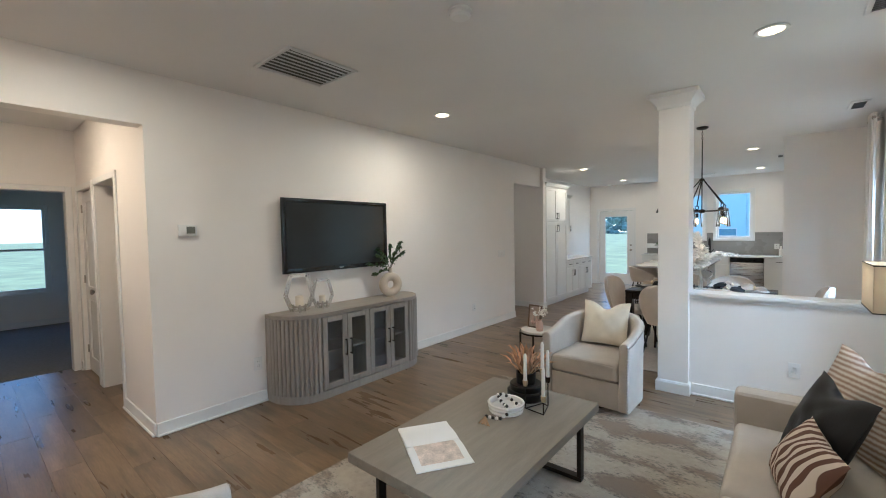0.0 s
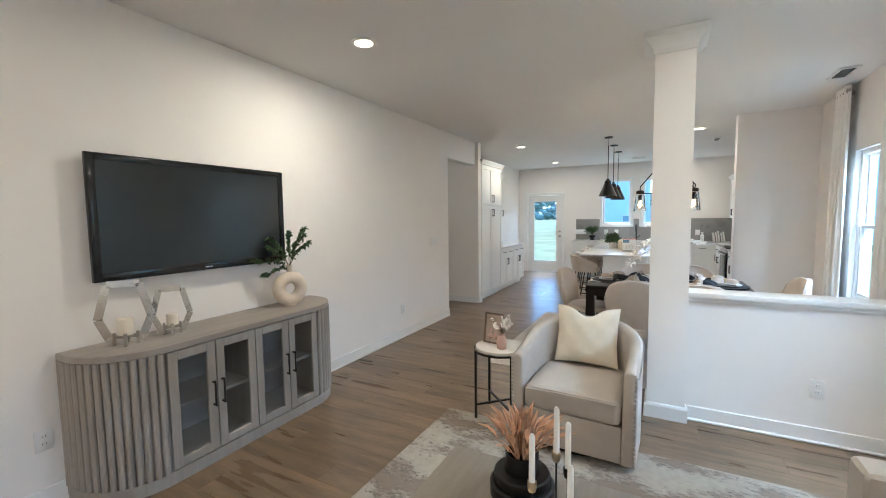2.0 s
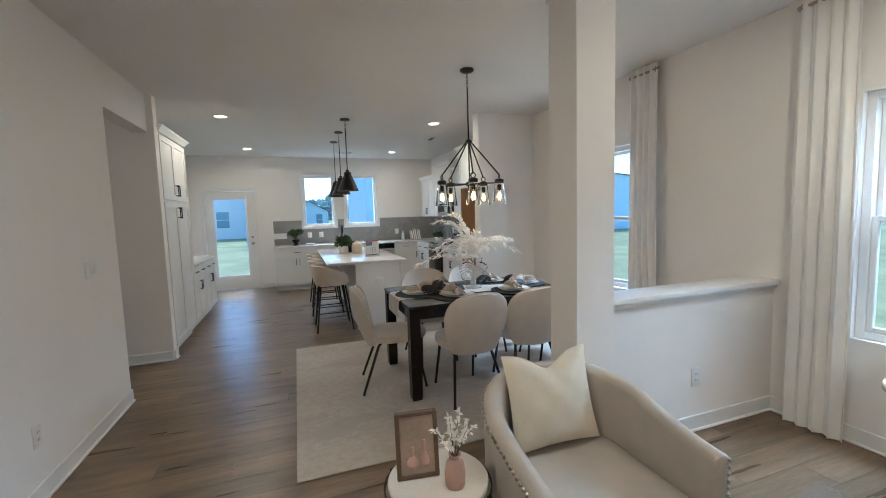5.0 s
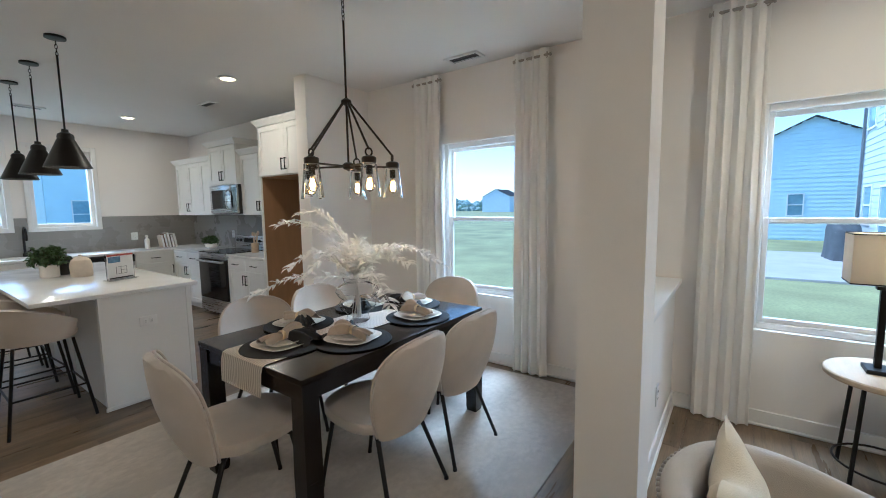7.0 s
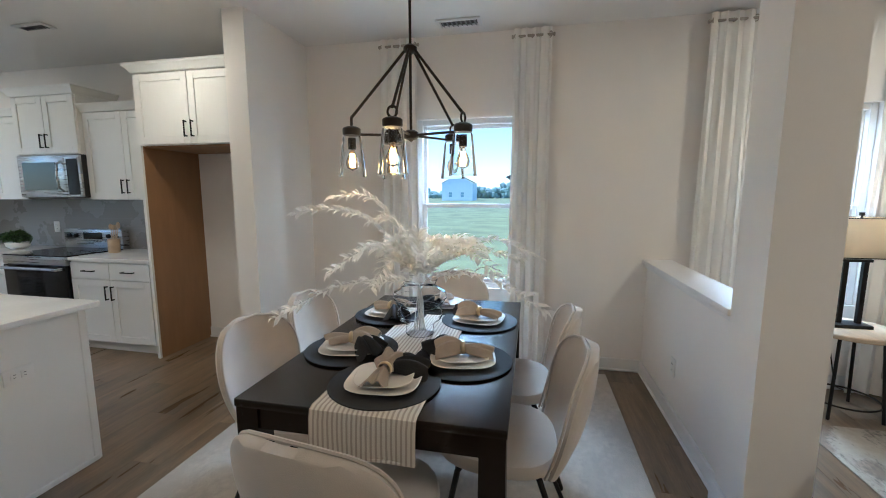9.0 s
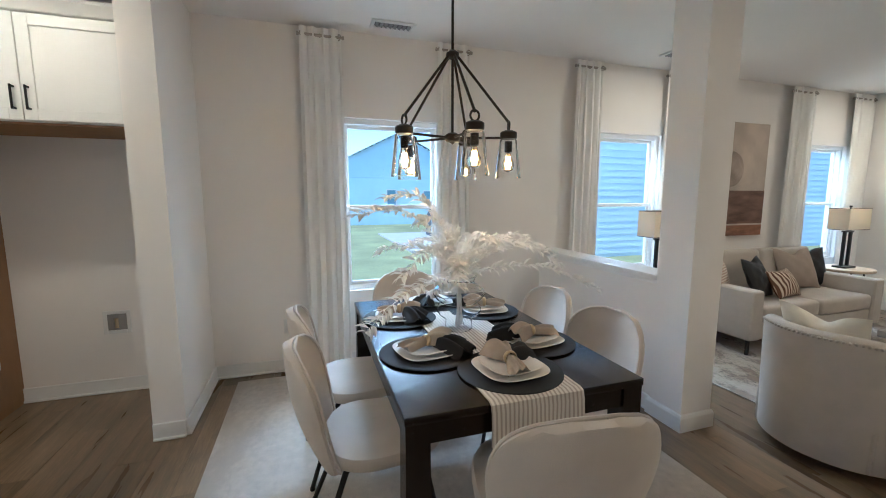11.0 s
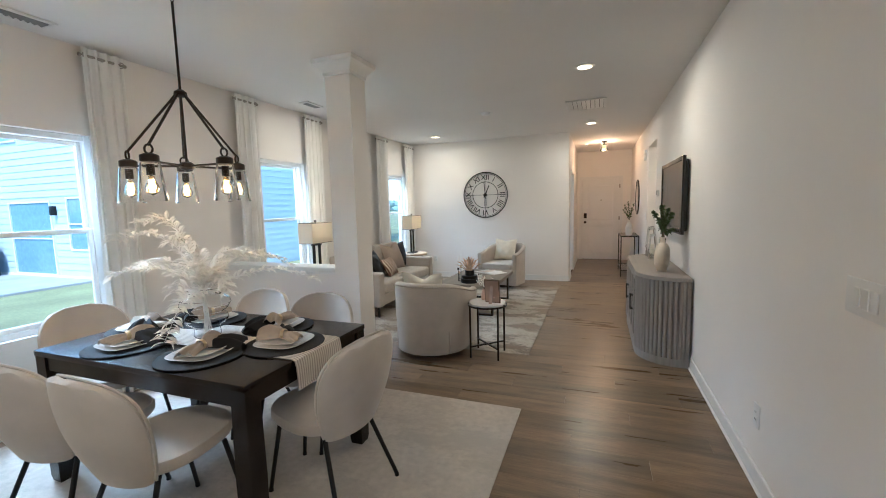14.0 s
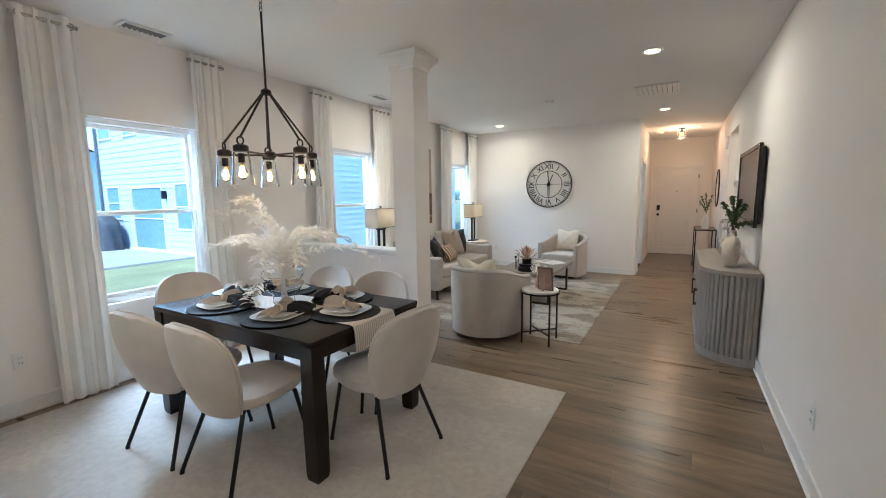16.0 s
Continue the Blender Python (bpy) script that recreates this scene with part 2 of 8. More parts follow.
def translucent(m, amount, color):
    """Lets part of the light through a cloth."""
    nt = m.node_tree
    b = nt.nodes["Principled BSDF"]
    out = next(n for n in nt.nodes if n.type == "OUTPUT_MATERIAL")
    tr = nt.nodes.new("ShaderNodeBsdfTranslucent")
    tr.inputs[0].default_value = (*color, 1)
    mx = nt.nodes.new("ShaderNodeMixShader")
    mx.inputs[0].default_value = amount
    nt.links.new(b.outputs[0], mx.inputs[1])
    nt.links.new(tr.outputs[0], mx.inputs[2])
    nt.links.new(mx.outputs[0], out.inputs["Surface"])
    return m


translucent(M_CURTAIN, 0.10, (0.90, 0.88, 0.85))
translucent(M_BLEACH, 0.42, (0.94, 0.90, 0.83))
M_SHADE = translucent(M_CREAMSHADE, 0.35, (0.62, 0.54, 0.42))
M_GLASS = glass("clear_glass")
# clear bulb glass; the filament's amber glow is put into its tint
M_GLOWTINT = glass("glow_tinted_glass", (1.0, 0.80, 0.50), 0.0, 1.1)
M_VASE = glass("vase_glass", (0.985, 0.995, 1.0), 0.0, 1.055)
M_THIN = glass("thin_clear_glass", (0.99, 1.0, 1.0), 0.0, 1.22)
M_PANE = glass("window_glass", (0.98, 1.0, 1.0), 0.0, 1.02)
M_SMOKE = glass("smoked_glass", (0.80, 0.82, 0.84), 0.06, 1.3)
M_BULB = glow("bulb_glow", (1.0, 0.50, 0.14), 1.0)
M_FILAMENT = glow("filament_glow", (1.0, 0.52, 0.16), 16.0)
M_CANGLOW = glow("downlight_glow", (1.0, 0.68, 0.36), 5.0)
M_PENDGLOW = glow("pendant_glow", (1.0, 0.75, 0.48), 4.0)

# ---- building helpers ----


def link(name, bm, material, parent=None, label="", smooth=None):
    me = bpy.data.meshes.new(name)
    bm.normal_update()
    if smooth is None:
        smooth = 35
    for f in bm.faces:
        f.smooth = smooth > 0
    if smooth > 0:
        lim = radians(smooth)
        for e in bm.edges:
            if len(e.link_faces) != 2 or e.calc_face_angle(0) > lim:
                e.smooth = False
    bm.to_mesh(me)
    bm.free()
    mats = material if isinstance(material, (list, tuple)) else [material]
    for m in mats:
        me.materials.append(m)
    ob = new(name, me)
    if parent is not None:
        ob.parent = parent
    if label:
        ob["label"] = label
    return ob


part = link


def thing(name, label, category, m=None, group=""):
    ob = new(name)
    ob.empty_display_size = 0.1
    ob.matrix_basis = m or Matrix()
    tagged(ob, label, category, group)
    return ob


def struct(name, bm, material, label="", smooth=None, parent=None):
    ob = link(name, bm, material, parent, label, smooth)
    if parent is None:
        tagged(ob, kind="structure")
    return ob


def B():
    return bmesh.new()


def bx(bm, x0, y0, z0, x1, y1, z1, b=0.0, seg=2, m=None, mi=0):
    t = Matrix.LocRotScale(((x0 + x1) / 2, (y0 + y1) / 2, (z0 + z1) / 2), None, (abs(x1 - x0), abs(y1 - y0), abs(z1 - z0)))
    r = bmesh.ops.create_cube(bm, size=1, matrix=t)
    vs = r["verts"]
    fs = {f for v in vs for f in v.link_faces}
    if b > 0:
        es = list({e for v in vs for e in v.link_edges})
        r = bmesh.ops.bevel(bm, geom=es, offset=b, segments=seg, profile=0.6, affect="EDGES", clamp_overlap=True)
        vs = list({v for f in r["faces"] for v in f.verts} | {v for v in vs if v.is_valid})
        fs = {f for v in vs for f in v.link_faces}
    if m is not None:
        bmesh.ops.transform(bm, matrix=m, verts=vs)
    if mi:
        for f in fs:
            f.material_index = mi
    return bm


def box_part(name, dims, material, parent=None, label="", b=0.0, seg=2):
    return link(name, bx(B(), *dims, b, seg), material, parent, label)


def cyl(bm, x, y, z0, z1, r0, r1=None, seg=20, caps=True):
    r1 = r0 if r1 is None else r1
    bmesh.ops.create_cone(bm, cap_ends=caps, segments=seg, radius1=r0, radius2=r1, depth=z1 - z0, matrix=Matrix.Translation((x, y, (z0 + z1) / 2)))
    return bm


def lathe(bm, prof, seg=28, x=0, y=0, z=0, caps=True):
    rings = []
    for r, h in prof:
        if r < 1e-5:
            rings.append([bm.verts.new((x, y, z + h))])
        else:
            rings.append([bm.verts.new((x + r * math.cos(2 * math.pi * k / seg), y + r * math.sin(2 * math.pi * k / seg), z + h)) for k in range(seg)])
    for a, c in zip(rings, rings[1:]):
        for k in range(seg):
            j = (k + 1) % seg
            if len(a) == 1 and len(c) > 1:
                bm.faces.new((a[0], c[j], c[k]))
            elif len(c) == 1 and len(a) > 1:
                bm.faces.new((a[k], a[j], c[0]))
            elif len(a) > 1:
                bm.faces.new((a[k], a[j], c[j], c[k]))
    if caps:
        if len(rings[0]) > 1:
            bm.faces.new(rings[0][::-1])
        if len(rings[-1]) > 1:
            bm.faces.new(rings[-1])
    return bm


def tube(bm, pts, r, seg=10, closed=False, r1=None):
    pts = [Vector(p) for p in pts]
    n = len(pts)
    rings = []
    up = Vector((0, 0, 1))
    last = None
    for i, p in enumerate(pts):
        if closed:
            d = (pts[(i + 1) % n] - pts[i - 1]).normalized()
        else:
            d = (pts[min(i + 1, n - 1)] - pts[max(i - 1, 0)]).normalized()
        if last is None:
            s = d.cross(up)
            if s.length < 1e-3:
                s = d.cross(Vector((1, 0, 0)))
        else:
            s = last - d * last.dot(d)
        s.normalize()
        last = s
        t = d.cross(s)
        rad = r if r1 is None else r + (r1 - r) * i / (n - 1)
        rings.append([bm.verts.new(p + rad * (math.cos(2 * math.pi * k / seg) * s + math.sin(2 * math.pi * k / seg) * t)) for k in range(seg)])
    pairs = list(zip(rings, rings[1:]))
    if closed:
        pairs.append((rings[-1], rings[0]))
    for a, c in pairs:
        for k in range(seg):
            j = (k + 1) % seg
            bm.faces.new((a[k], a[j], c[j], c[k]))
    if not closed:
        bm.faces.new(rings[0][::-1])
        bm.faces.new(rings[-1])
    bmesh.ops.recalc_face_normals(bm, faces=bm.faces[:])
    return bm


def bar(bm, a, c, w, d=None):
    """A square bar between two points."""
    a, c = Vector(a), Vector(c)
    d = d or w
    v = c - a
    m = Matrix.Translation((a + c) / 2) @ v.to_track_quat("Z", "Y").to_matrix().to_4x4()
    return bx(bm, -w / 2, -d / 2, -v.length / 2, w / 2, d / 2, v.length / 2, 0.0, 1, m)


def shell(bm, f, nu, nv, thick, wrap=False):
    """A sheet f(u, v), u and v from 0 to 1, with thickness inward along its normal."""
    P = [[Vector(f(i / nu, j / nv)) for j in range(nv + 1)] for i in range(nu + (0 if wrap else 1))]
    N = len(P)

    def normal(i, j):
        a = P[(i + 1) % N if wrap else min(i + 1, N - 1)][j] - P[(i - 1) % N if wrap else max(i - 1, 0)][j]
        c = P[i][min(j + 1, nv)] - P[i][max(j - 1, 0)]
        n = a.cross(c)
        return n.normalized() if n.length > 1e-9 else Vector((0, 0, 1))

    O = [[bm.verts.new(P[i][j]) for j in range(nv + 1)] for i in range(N)]
    I = [[bm.verts.new(P[i][j] - normal(i, j) * (thick(i / nu, j / nv) if callable(thick) else thick)) for j in range(nv + 1)] for i in range(N)]
    rng = range(N) if wrap else range(N - 1)
    for i in rng:
        k = (i + 1) % N
        for j in range(nv):
            bm.faces.new((O[i][j], O[k][j], O[k][j + 1], O[i][j + 1]))
            bm.faces.new((I[i][j], I[i][j + 1], I[k][j + 1], I[k][j]))
        bm.faces.new((O[i][0], I[i][0], I[k][0], O[k][0]))
        bm.faces.new((O[i][nv], O[k][nv], I[k][nv], I[i][nv]))
    if not wrap:
        for j in range(nv):
            bm.faces.new((O[0][j], O[0][j + 1], I[0][j + 1], I[0][j]))
            bm.faces.new((O[N - 1][j], I[N - 1][j], I[N - 1][j + 1], O[N - 1][j + 1]))
    bmesh.ops.recalc_face_normals(bm, faces=bm.faces[:])
    return bm


def pillow_bm(w, h, t, seed=0, dent=0.0, n=18):
    """A soft scatter cushion in the xz plane, its thickness along y, standing on z=0, with drawn-out corners and a dent in its top edge."""
    bm = B()
    rnd = random.Random(seed)
    ph = rnd.uniform(0, 6)
    top = {}
    for side in (1, -1):
        for i in range(n + 1):
            for j in range(n + 1):
                u, v = i / n * 2 - 1, j / n * 2 - 1
                e = (max(0.0, 1 - u * u) ** 0.55) * (max(0.0, 1 - v * v) ** 0.55)
                px = u * (1 - 0.07 * (1 - v * v)) * w / 2
                pz = v * (1 - 0.07 * (1 - u * u)) * h / 2
                if v > 0:
                    pz -= dent * h * math.exp(-(u * 2.6) ** 2) * v ** 1.5
                wr = 0.006 * math.sin(9 * u + ph) * math.sin(7 * v + 2 * ph) * e
                py = side * (t / 2 * e + wr)
                key = (i, j, side if 0 < i < n and 0 < j < n else 0)
                if key not in top:
                    top[key] = bm.verts.new((px, py, pz + h / 2))
    for side in (1, -1):
        for i in range(n):
            for j in range(n):
                q = [(i, j), (i + 1, j), (i + 1, j + 1), (i, j + 1)]
                vs = [top[(a, c, side if 0 < a < n and 0 < c < n else 0)] for a, c in q]
                if len(set(vs)) == 4:
                    bm.faces.new(vs if side < 0 else vs[::-1])
    bmesh.ops.recalc_face_normals(bm, faces=bm.faces[:])
    return bm


def leaf(bm, base, tip, width, up=Vector((0, 0, 1)), fold=0.25):
    base, tip = Vector(base), Vector(tip)
    d = tip - base
    s = d.cross(up)
    if s.length < 1e-5:
        s = d.cross(Vector((1, 0, 0)))
    s.normalize()
    n = s.cross(d).normalized()
    curl = d.length * 0.07
    mid = [bm.verts.new(base + d * f + n * curl * k) for f, k in ((0, -0.5), (0.30, 0.6), (0.62, 0.7), (1, -1))]
    side = {}
    for q in (1, -1):
        for i, (f, k, w) in ((1, (0.30, 0.6, 0.46)), (2, (0.62, 0.7, 0.40))):
            side[q, i] = bm.verts.new(base + d * f + n * (curl * k + width * fold) + s * q * w * width)
        bm.faces.new((mid[0], side[q, 1], mid[1]))
        bm.faces.new((mid[1], side[q, 1], side[q, 2], mid[2]))
        bm.faces.new((mid[2], side[q, 2], mid[3]))


def text_part(name, body, size, material, parent, m, bold=0.0):
    cu = bpy.data.curves.new(name, "FONT")
    cu.body, cu.size, cu.extrude, cu.align_x, cu.align_y = body, size, 0.0015, "CENTER", "CENTER"
    cu.offset = bold
    tmp = bpy.data.objects.new("lettering", cu)
    scene.collection.objects.link(tmp)
    me = bpy.data.meshes.new_from_object(tmp.evaluated_get(bpy.context.evaluated_depsgraph_get()))
    bpy.data.objects.remove(tmp)
    me.materials.append(material)
    ob = new(name, me)
    ob.parent = parent
    ob.matrix_basis = m
    return ob

# ---- large structure ----
XW = 4.455
YB = 10.80
YC = -1.33


def wall(name, axis, c0, c1, a0, a1, openings=(), z1=H, material=None):
    """A wall along an axis, with openings (a0, a1, z0, z1) that go right through."""
    As = sorted({a0, a1, *(v for o in openings for v in o[:2])})
    Zs = sorted({0.0, z1, *(v for o in openings for v in o[2:])})
    bm = B()
    cell = {}
    for i in range(len(As) - 1):
        for j in range(len(Zs) - 1):
            am, zm = (As[i] + As[i + 1]) / 2, (Zs[j] + Zs[j + 1]) / 2
            cell[i, j] = not any(o[0] < am < o[1] and o[2] < zm < o[3] for o in openings)
    verts = {}

    def v(c, a, z):
        k = (c, a, z)
        if k not in verts:
            verts[k] = bm.verts.new((c, a, z) if axis == "y" else (a, c, z))
        return verts[k]

    for (i, j), on in cell.items():
        if not on:
            continue
        p, q, r, s = As[i], As[i + 1], Zs[j], Zs[j + 1]
        for c in (c0, c1):
            bm.faces.new((v(c, p, r), v(c, q, r), v(c, q, s), v(c, p, s)))
        for (di, dj), (k0, k1) in {(-1, 0): ((p, r), (p, s)), (1, 0): ((q, r), (q, s)), (0, -1): ((p, r), (q, r)), (0, 1): ((p, s), (q, s))}.items():
            if not cell.get((i + di, j + dj), False):
                bm.faces.new((v(c0, *k0), v(c1, *k0), v(c1, *k1), v(c0, *k1)))
    bmesh.ops.recalc_face_normals(bm, faces=bm.faces[:])
    return struct(name, bm, material or M_WALL, smooth=0)


WIN = ((4.50, 5.38), (2.06, 2.92), (-0.97, -0.09))
ZW0, ZW1 = 0.64, 2.08
wall("wall_west", "y", -0.14, 0, -4.6, 6.42, ((-1.05, 0, 0, 2.35), (5.412, 6.42, 0, 2.37)))
wall("wall_east", "y", XW, XW + 0.16, YC - 0.14, YB, [(a, b, ZW0, ZW1) for a, b in WIN])
wall("wall_clock", "x", YC - 0.14, YC, 1.275, XW)
wall("wall_foyer_east", "y", 1.275, 1.415, -4.6, YC - 0.14, ((-2.75, -1.9, 0, 2.06),))
wall("wall_front", "x", -4.74, -4.6, -0.14, 1.415, ((0.25, 1.15, 0, 2.05),))
wall("wall_back", "x", YB, YB + 0.16, -0.75, XW + 0.16, ((-0.36, 0.56, 0, 2.04), (1.53, 2.17, 1.27, 2.35), (2.42, 3.10, 1.27, 2.35)))
wall("wall_kitchen_west", "y", -0.75, -0.61, 6.42, YB)
wall("wall_pantry_side", "x", 6.42, 6.54, -1.9, 0.06)
wall("wall_fridge_stub", "x", 6.39, 6.562, 3.645, XW)
wall("wall_hall_north", "x", 0.0, 0.14, -2.7, -0.14, ((-1.64, -0.87, 0, 2.05), (-2.52, -1.80, 0, 2.05)))
wall("wall_hall_south", "x", -1.19, -1.05, -2.7, -0.14)
wall("wall_hall_end", "y", -2.74, -2.60, -1.19, 0.14, ((-0.95, -0.10, 0, 2.05),))
wall("wall_bedroom_far", "y", -6.55, -6.40, -3.0, 0.62, ((-1.0, 0.17, 0.58, 2.12),))
wall("wall_bedroom_north", "x", 0.48, 0.62, -6.4, -2.74)
wall("wall_bedroom_south", "x", -3.0, -2.86, -6.4, -2.74)
wall("wall_bedroom_near", "y", -2.88, -2.745, -2.86, -1.19)
wall("wall_bath_near", "y", -2.05, -1.9, 2.2, 6.54)
wall("wall_opening_return", "y", -0.195, -0.141, 4.9, 5.412)
wall("wall_bath_south", "x", 2.06, 2.2, -2.05, -0.14)
wall("wall_bath_divider", "y", -0.98, -0.86, 4.55, 5.412, ())
wall("wall_room_behind_door", "x", 1.3, 1.42, -2.7, -0.14)
wall("wall_closet_side", "y", -2.86, -2.741, 0.14, 1.42)
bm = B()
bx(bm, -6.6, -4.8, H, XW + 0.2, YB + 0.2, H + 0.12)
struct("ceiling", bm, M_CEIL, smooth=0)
bm = B()
bx(bm, -2.74, -4.8, -0.12, XW + 0.16, YB + 0.16, -0.006)
floor = struct("floor", bm, M_GAP, "wood-look vinyl plank floor in warm grey-brown", smooth=0)
bm = B()
bx(bm, -6.6, -3.0, -0.12, -2.745, 0.62, 0.004)
struct("floor_bedroom_carpet", bm, M_CARPET, "plain grey carpet in the bedroom", smooth=0)

# half wall, its cap and the column
bm = B()
bx(bm, 2.995, 3.345, 0, XW, 3.485, 0.905)
half = struct("wall_half", bm, M_WALL, "painted half wall between living and dining area", smooth=0)
bm = B()
bx(bm, 2.995, 3.305, 0.905, XW, 3.525, 0.94, 0.008)
bx(bm, 2.995, 3.325, 0.875, XW, 3.345, 0.905, 0.006)
bx(bm, 2.995, 3.485, 0.875, XW, 3.505, 0.905, 0.006)
struct("trim_half_wall_cap", bm, M_TRIM)
bm = B()
bx(bm, 2.748, 3.272, 0, 2.995, 3.512, H)
struct("column", bm, M_WALL, "square white painted column", smooth=0)


def flare(bm, x0, y0, x1, y1, prof):
    rings = []
    for d, z in prof:
        rings.append([bm.verts.new(p) for p in ((x0 - d, y0 - d, z), (x1 + d, y0 - d, z), (x1 + d, y1 + d, z), (x0 - d, y1 + d, z))])
    for a, c in zip(rings, rings[1:]):
        for k in range(4):
            bm.faces.new((a[k], a[(k + 1) % 4], c[(k + 1) % 4], c[k]))
    bm.faces.new(rings[0][::-1])
    bm.faces.new(rings[-1])
    return bm


bm = B()
flare(bm, 2.748, 3.272, 2.995, 3.512, ((0.003, 2.60), (0.012, 2.605), (0.012, 2.63), (0.03, 2.66), (0.065, 2.695), (0.075, 2.70), (0.075, 2.738)))
struct("trim_column_crown", bm, M_TRIM, smooth=20)
bm = B()
flare(bm, 2.748, 3.272, 2.995, 3.512, ((0.016, 0.0), (0.016, 0.09), (0.010, 0.105), (0.003, 0.11)))
struct("baseboard_column", bm, M_TRIM, smooth=20)


def baseboard(x0, y0, x1, y1, nx, ny):
    """A baseboard on the wall line from one point to another, standing out along (nx, ny)."""
    bm = B()
    t = 0.014
    bx(bm, min(x0, x1, x0 + nx * t, x1 + nx * t), min(y0, y1, y0 + ny * t, y1 + ny * t), 0, max(x0, x1, x0 + nx * t, x1 + nx * t), max(y0, y1, y0 + ny * t, y1 + ny * t), 0.105, 0.004, 1)
    s = 0.026
    bx(bm, min(x0, x1, x0 + nx * s, x1 + nx * s), min(y0, y1, y0 + ny * s, y1 + ny * s), 0, max(x0, x1, x0 + nx * s, x1 + nx * s), max(y0, y1, y0 + ny * s, y1 + ny * s), 0.018, 0.006, 1)
    return struct("baseboard", bm, M_TRIM)


for seg in ((0, 0, 0, 5.412, 1, 0), (0, -4.6, 0, -1.05, 1, 0), (XW, YC, XW, 3.345, -1, 0), (XW, 3.485, XW, 6.39, -1, 0), (XW, 6.562, XW, 7.6, -1, 0),
            (1.275, YC, XW, YC, 0, 1), (3.015, 3.345, XW, 3.345, 0, -1), (3.015, 3.485, XW, 3.485, 0, 1), (3.645, 6.39, XW, 6.39, 0, -1), (3.645, 6.39, 3.645, 6.562, -1, 0),
            (-1.9, 6.42, 0.06, 6.42, 0, -1), (0.06, 6.42, 0.06, 6.54, 1, 0), (1.275, -1.9, 1.275, YC, -1, 0), (1.275, -4.6, 1.275, -2.75, -1, 0), (-0.87, 0, 0, 0, 0, -1),
            (-6.4, -2.8, -6.4, 0.48, 1, 0), (-6.4, 0.48, -2.74, 0.48, 0, -1), (0.62, YB, 0.86, YB, 0, -1), (-0.61, YB, -0.42, YB, 0, -1), (0, -4.6, 0.2, -4.6, 0, 1), (-2.6, -0.02, -2.54, -0.02, 0, -1)):
    baseboard(*seg)


def casing(name, axis, c, n, a0, a1, z1, w=0.06):
    """A door casing on the face c of a wall, standing out along n."""
    bm = B()
    t = 0.016 * n
    for p, q, r, s in ((a0 - w, a0, 0, z1 + w), (a1, a1 + w, 0, z1 + w), (a0, a1, z1, z1 + w)):
        if axis == "x":
            bx(bm, p, min(c, c + t), r, q, max(c, c + t), s, 0.004, 1)
        else:
            bx(bm, min(c, c + t), p, r, max(c, c + t), q, s, 0.004, 1)
    return struct(name, bm, M_TRIM)


casing("trim_front_door", "x", -4.6, 1, 0.25, 1.15, 2.05)
casing("trim_back_door", "x", YB, -1, -0.36, 0.56, 2.04)
casing("trim_hall_door", "x", 0.0, -1, -1.64, -0.87, 2.05)
casing("trim_closet_door", "x", 0.0, -1, -2.52, -1.80, 2.05)
casing("trim_bedroom_door", "y", -2.60, 1, -0.95, -0.10, 2.05)
casing("trim_foyer_door", "y", 1.275, -1, -2.75, -1.9, 2.06)


def pane_off(ob):
    ob.visible_shadow = False
    return ob


def window(name, axis, a0, a1, z0, z1, c, n, hung=True, label=""):
    """A white vinyl window set in an opening of a wall. c: its middle plane, n: the way into the room."""
    root = thing(name, label or "white vinyl double-hung window", "window")
    tagged(root, kind="structure")

    def add(nm, dims, m, b=0.004, seg=1, parent=root):
        p, q, r, s, d0, d1 = dims
        lo, hi = min(c + n * d0, c + n * d1), max(c + n * d0, c + n * d1)
        bm = B()
        if axis == "y":
            bx(bm, lo, p, r, hi, q, s, b, seg)
        else:
            bx(bm, p, lo, r, q, hi, s, b, seg)
        return part(nm, bm, m, parent)

    f = 0.045
    add("window_frame", (a0, a0 + f, z0, z1, -0.04, 0.04), M_TRIM)
    add("window_frame", (a1 - f, a1, z0, z1, -0.04, 0.04), M_TRIM)
    add("window_frame", (a0 + f, a1 - f, z1 - f, z1, -0.04, 0.04), M_TRIM)
    add("window_sill", (a0 + f, a1 - f, z0, z0 + f, -0.04, 0.04), M_TRIM)
    zm = (z0 + z1) / 2 - 0.01
    if hung:
        for lo, hi, d in ((zm - 0.02, z1 - f, -0.02), (z0 + f, zm + 0.02, 0.015)):
            g = 0.032
            sash = add("sash", (a0 + f, a0 + f + g, lo, hi, d - 0.014, d + 0.014), M_TRIM)
            add("rail", (a1 - f - g, a1 - f, lo, hi, d - 0.014, d + 0.014), M_TRIM, parent=sash)
            add("rail", (a0 + f + g, a1 - f - g, hi - g, hi, d - 0.014, d + 0.014), M_TRIM, parent=sash)
            add("rail", (a0 + f + g, a1 - f - g, lo, lo + g, d - 0.014, d + 0.014), M_TRIM, parent=sash)
            pane_off(add("pane", (a0 + f + g, a1 - f - g, lo + g, hi - g, d - 0.003, d + 0.003), M_PANE, 0))
    else:
        pane_off(add("pane", (a0 + f, a1 - f, z0 + f, z1 - f, -0.003, 0.003), M_PANE, 0))
    return root


for i, (a, b) in enumerate(WIN):
    window(f"window_{i + 1}", "y", a, b, ZW0, ZW1, XW + 0.08, -1)
window("window_4", "x", 1.53, 2.17, 1.27, 2.35, YB + 0.08, -1, False, "fixed kitchen window in a white frame")
window("window_5", "x", 2.42, 3.10, 1.27, 2.35, YB + 0.08, -1, False, "fixed kitchen window in a white frame")
window("window_6", "y", -1.0, 0.17, 0.58, 2.12, -6.48, 1)
bm = B()
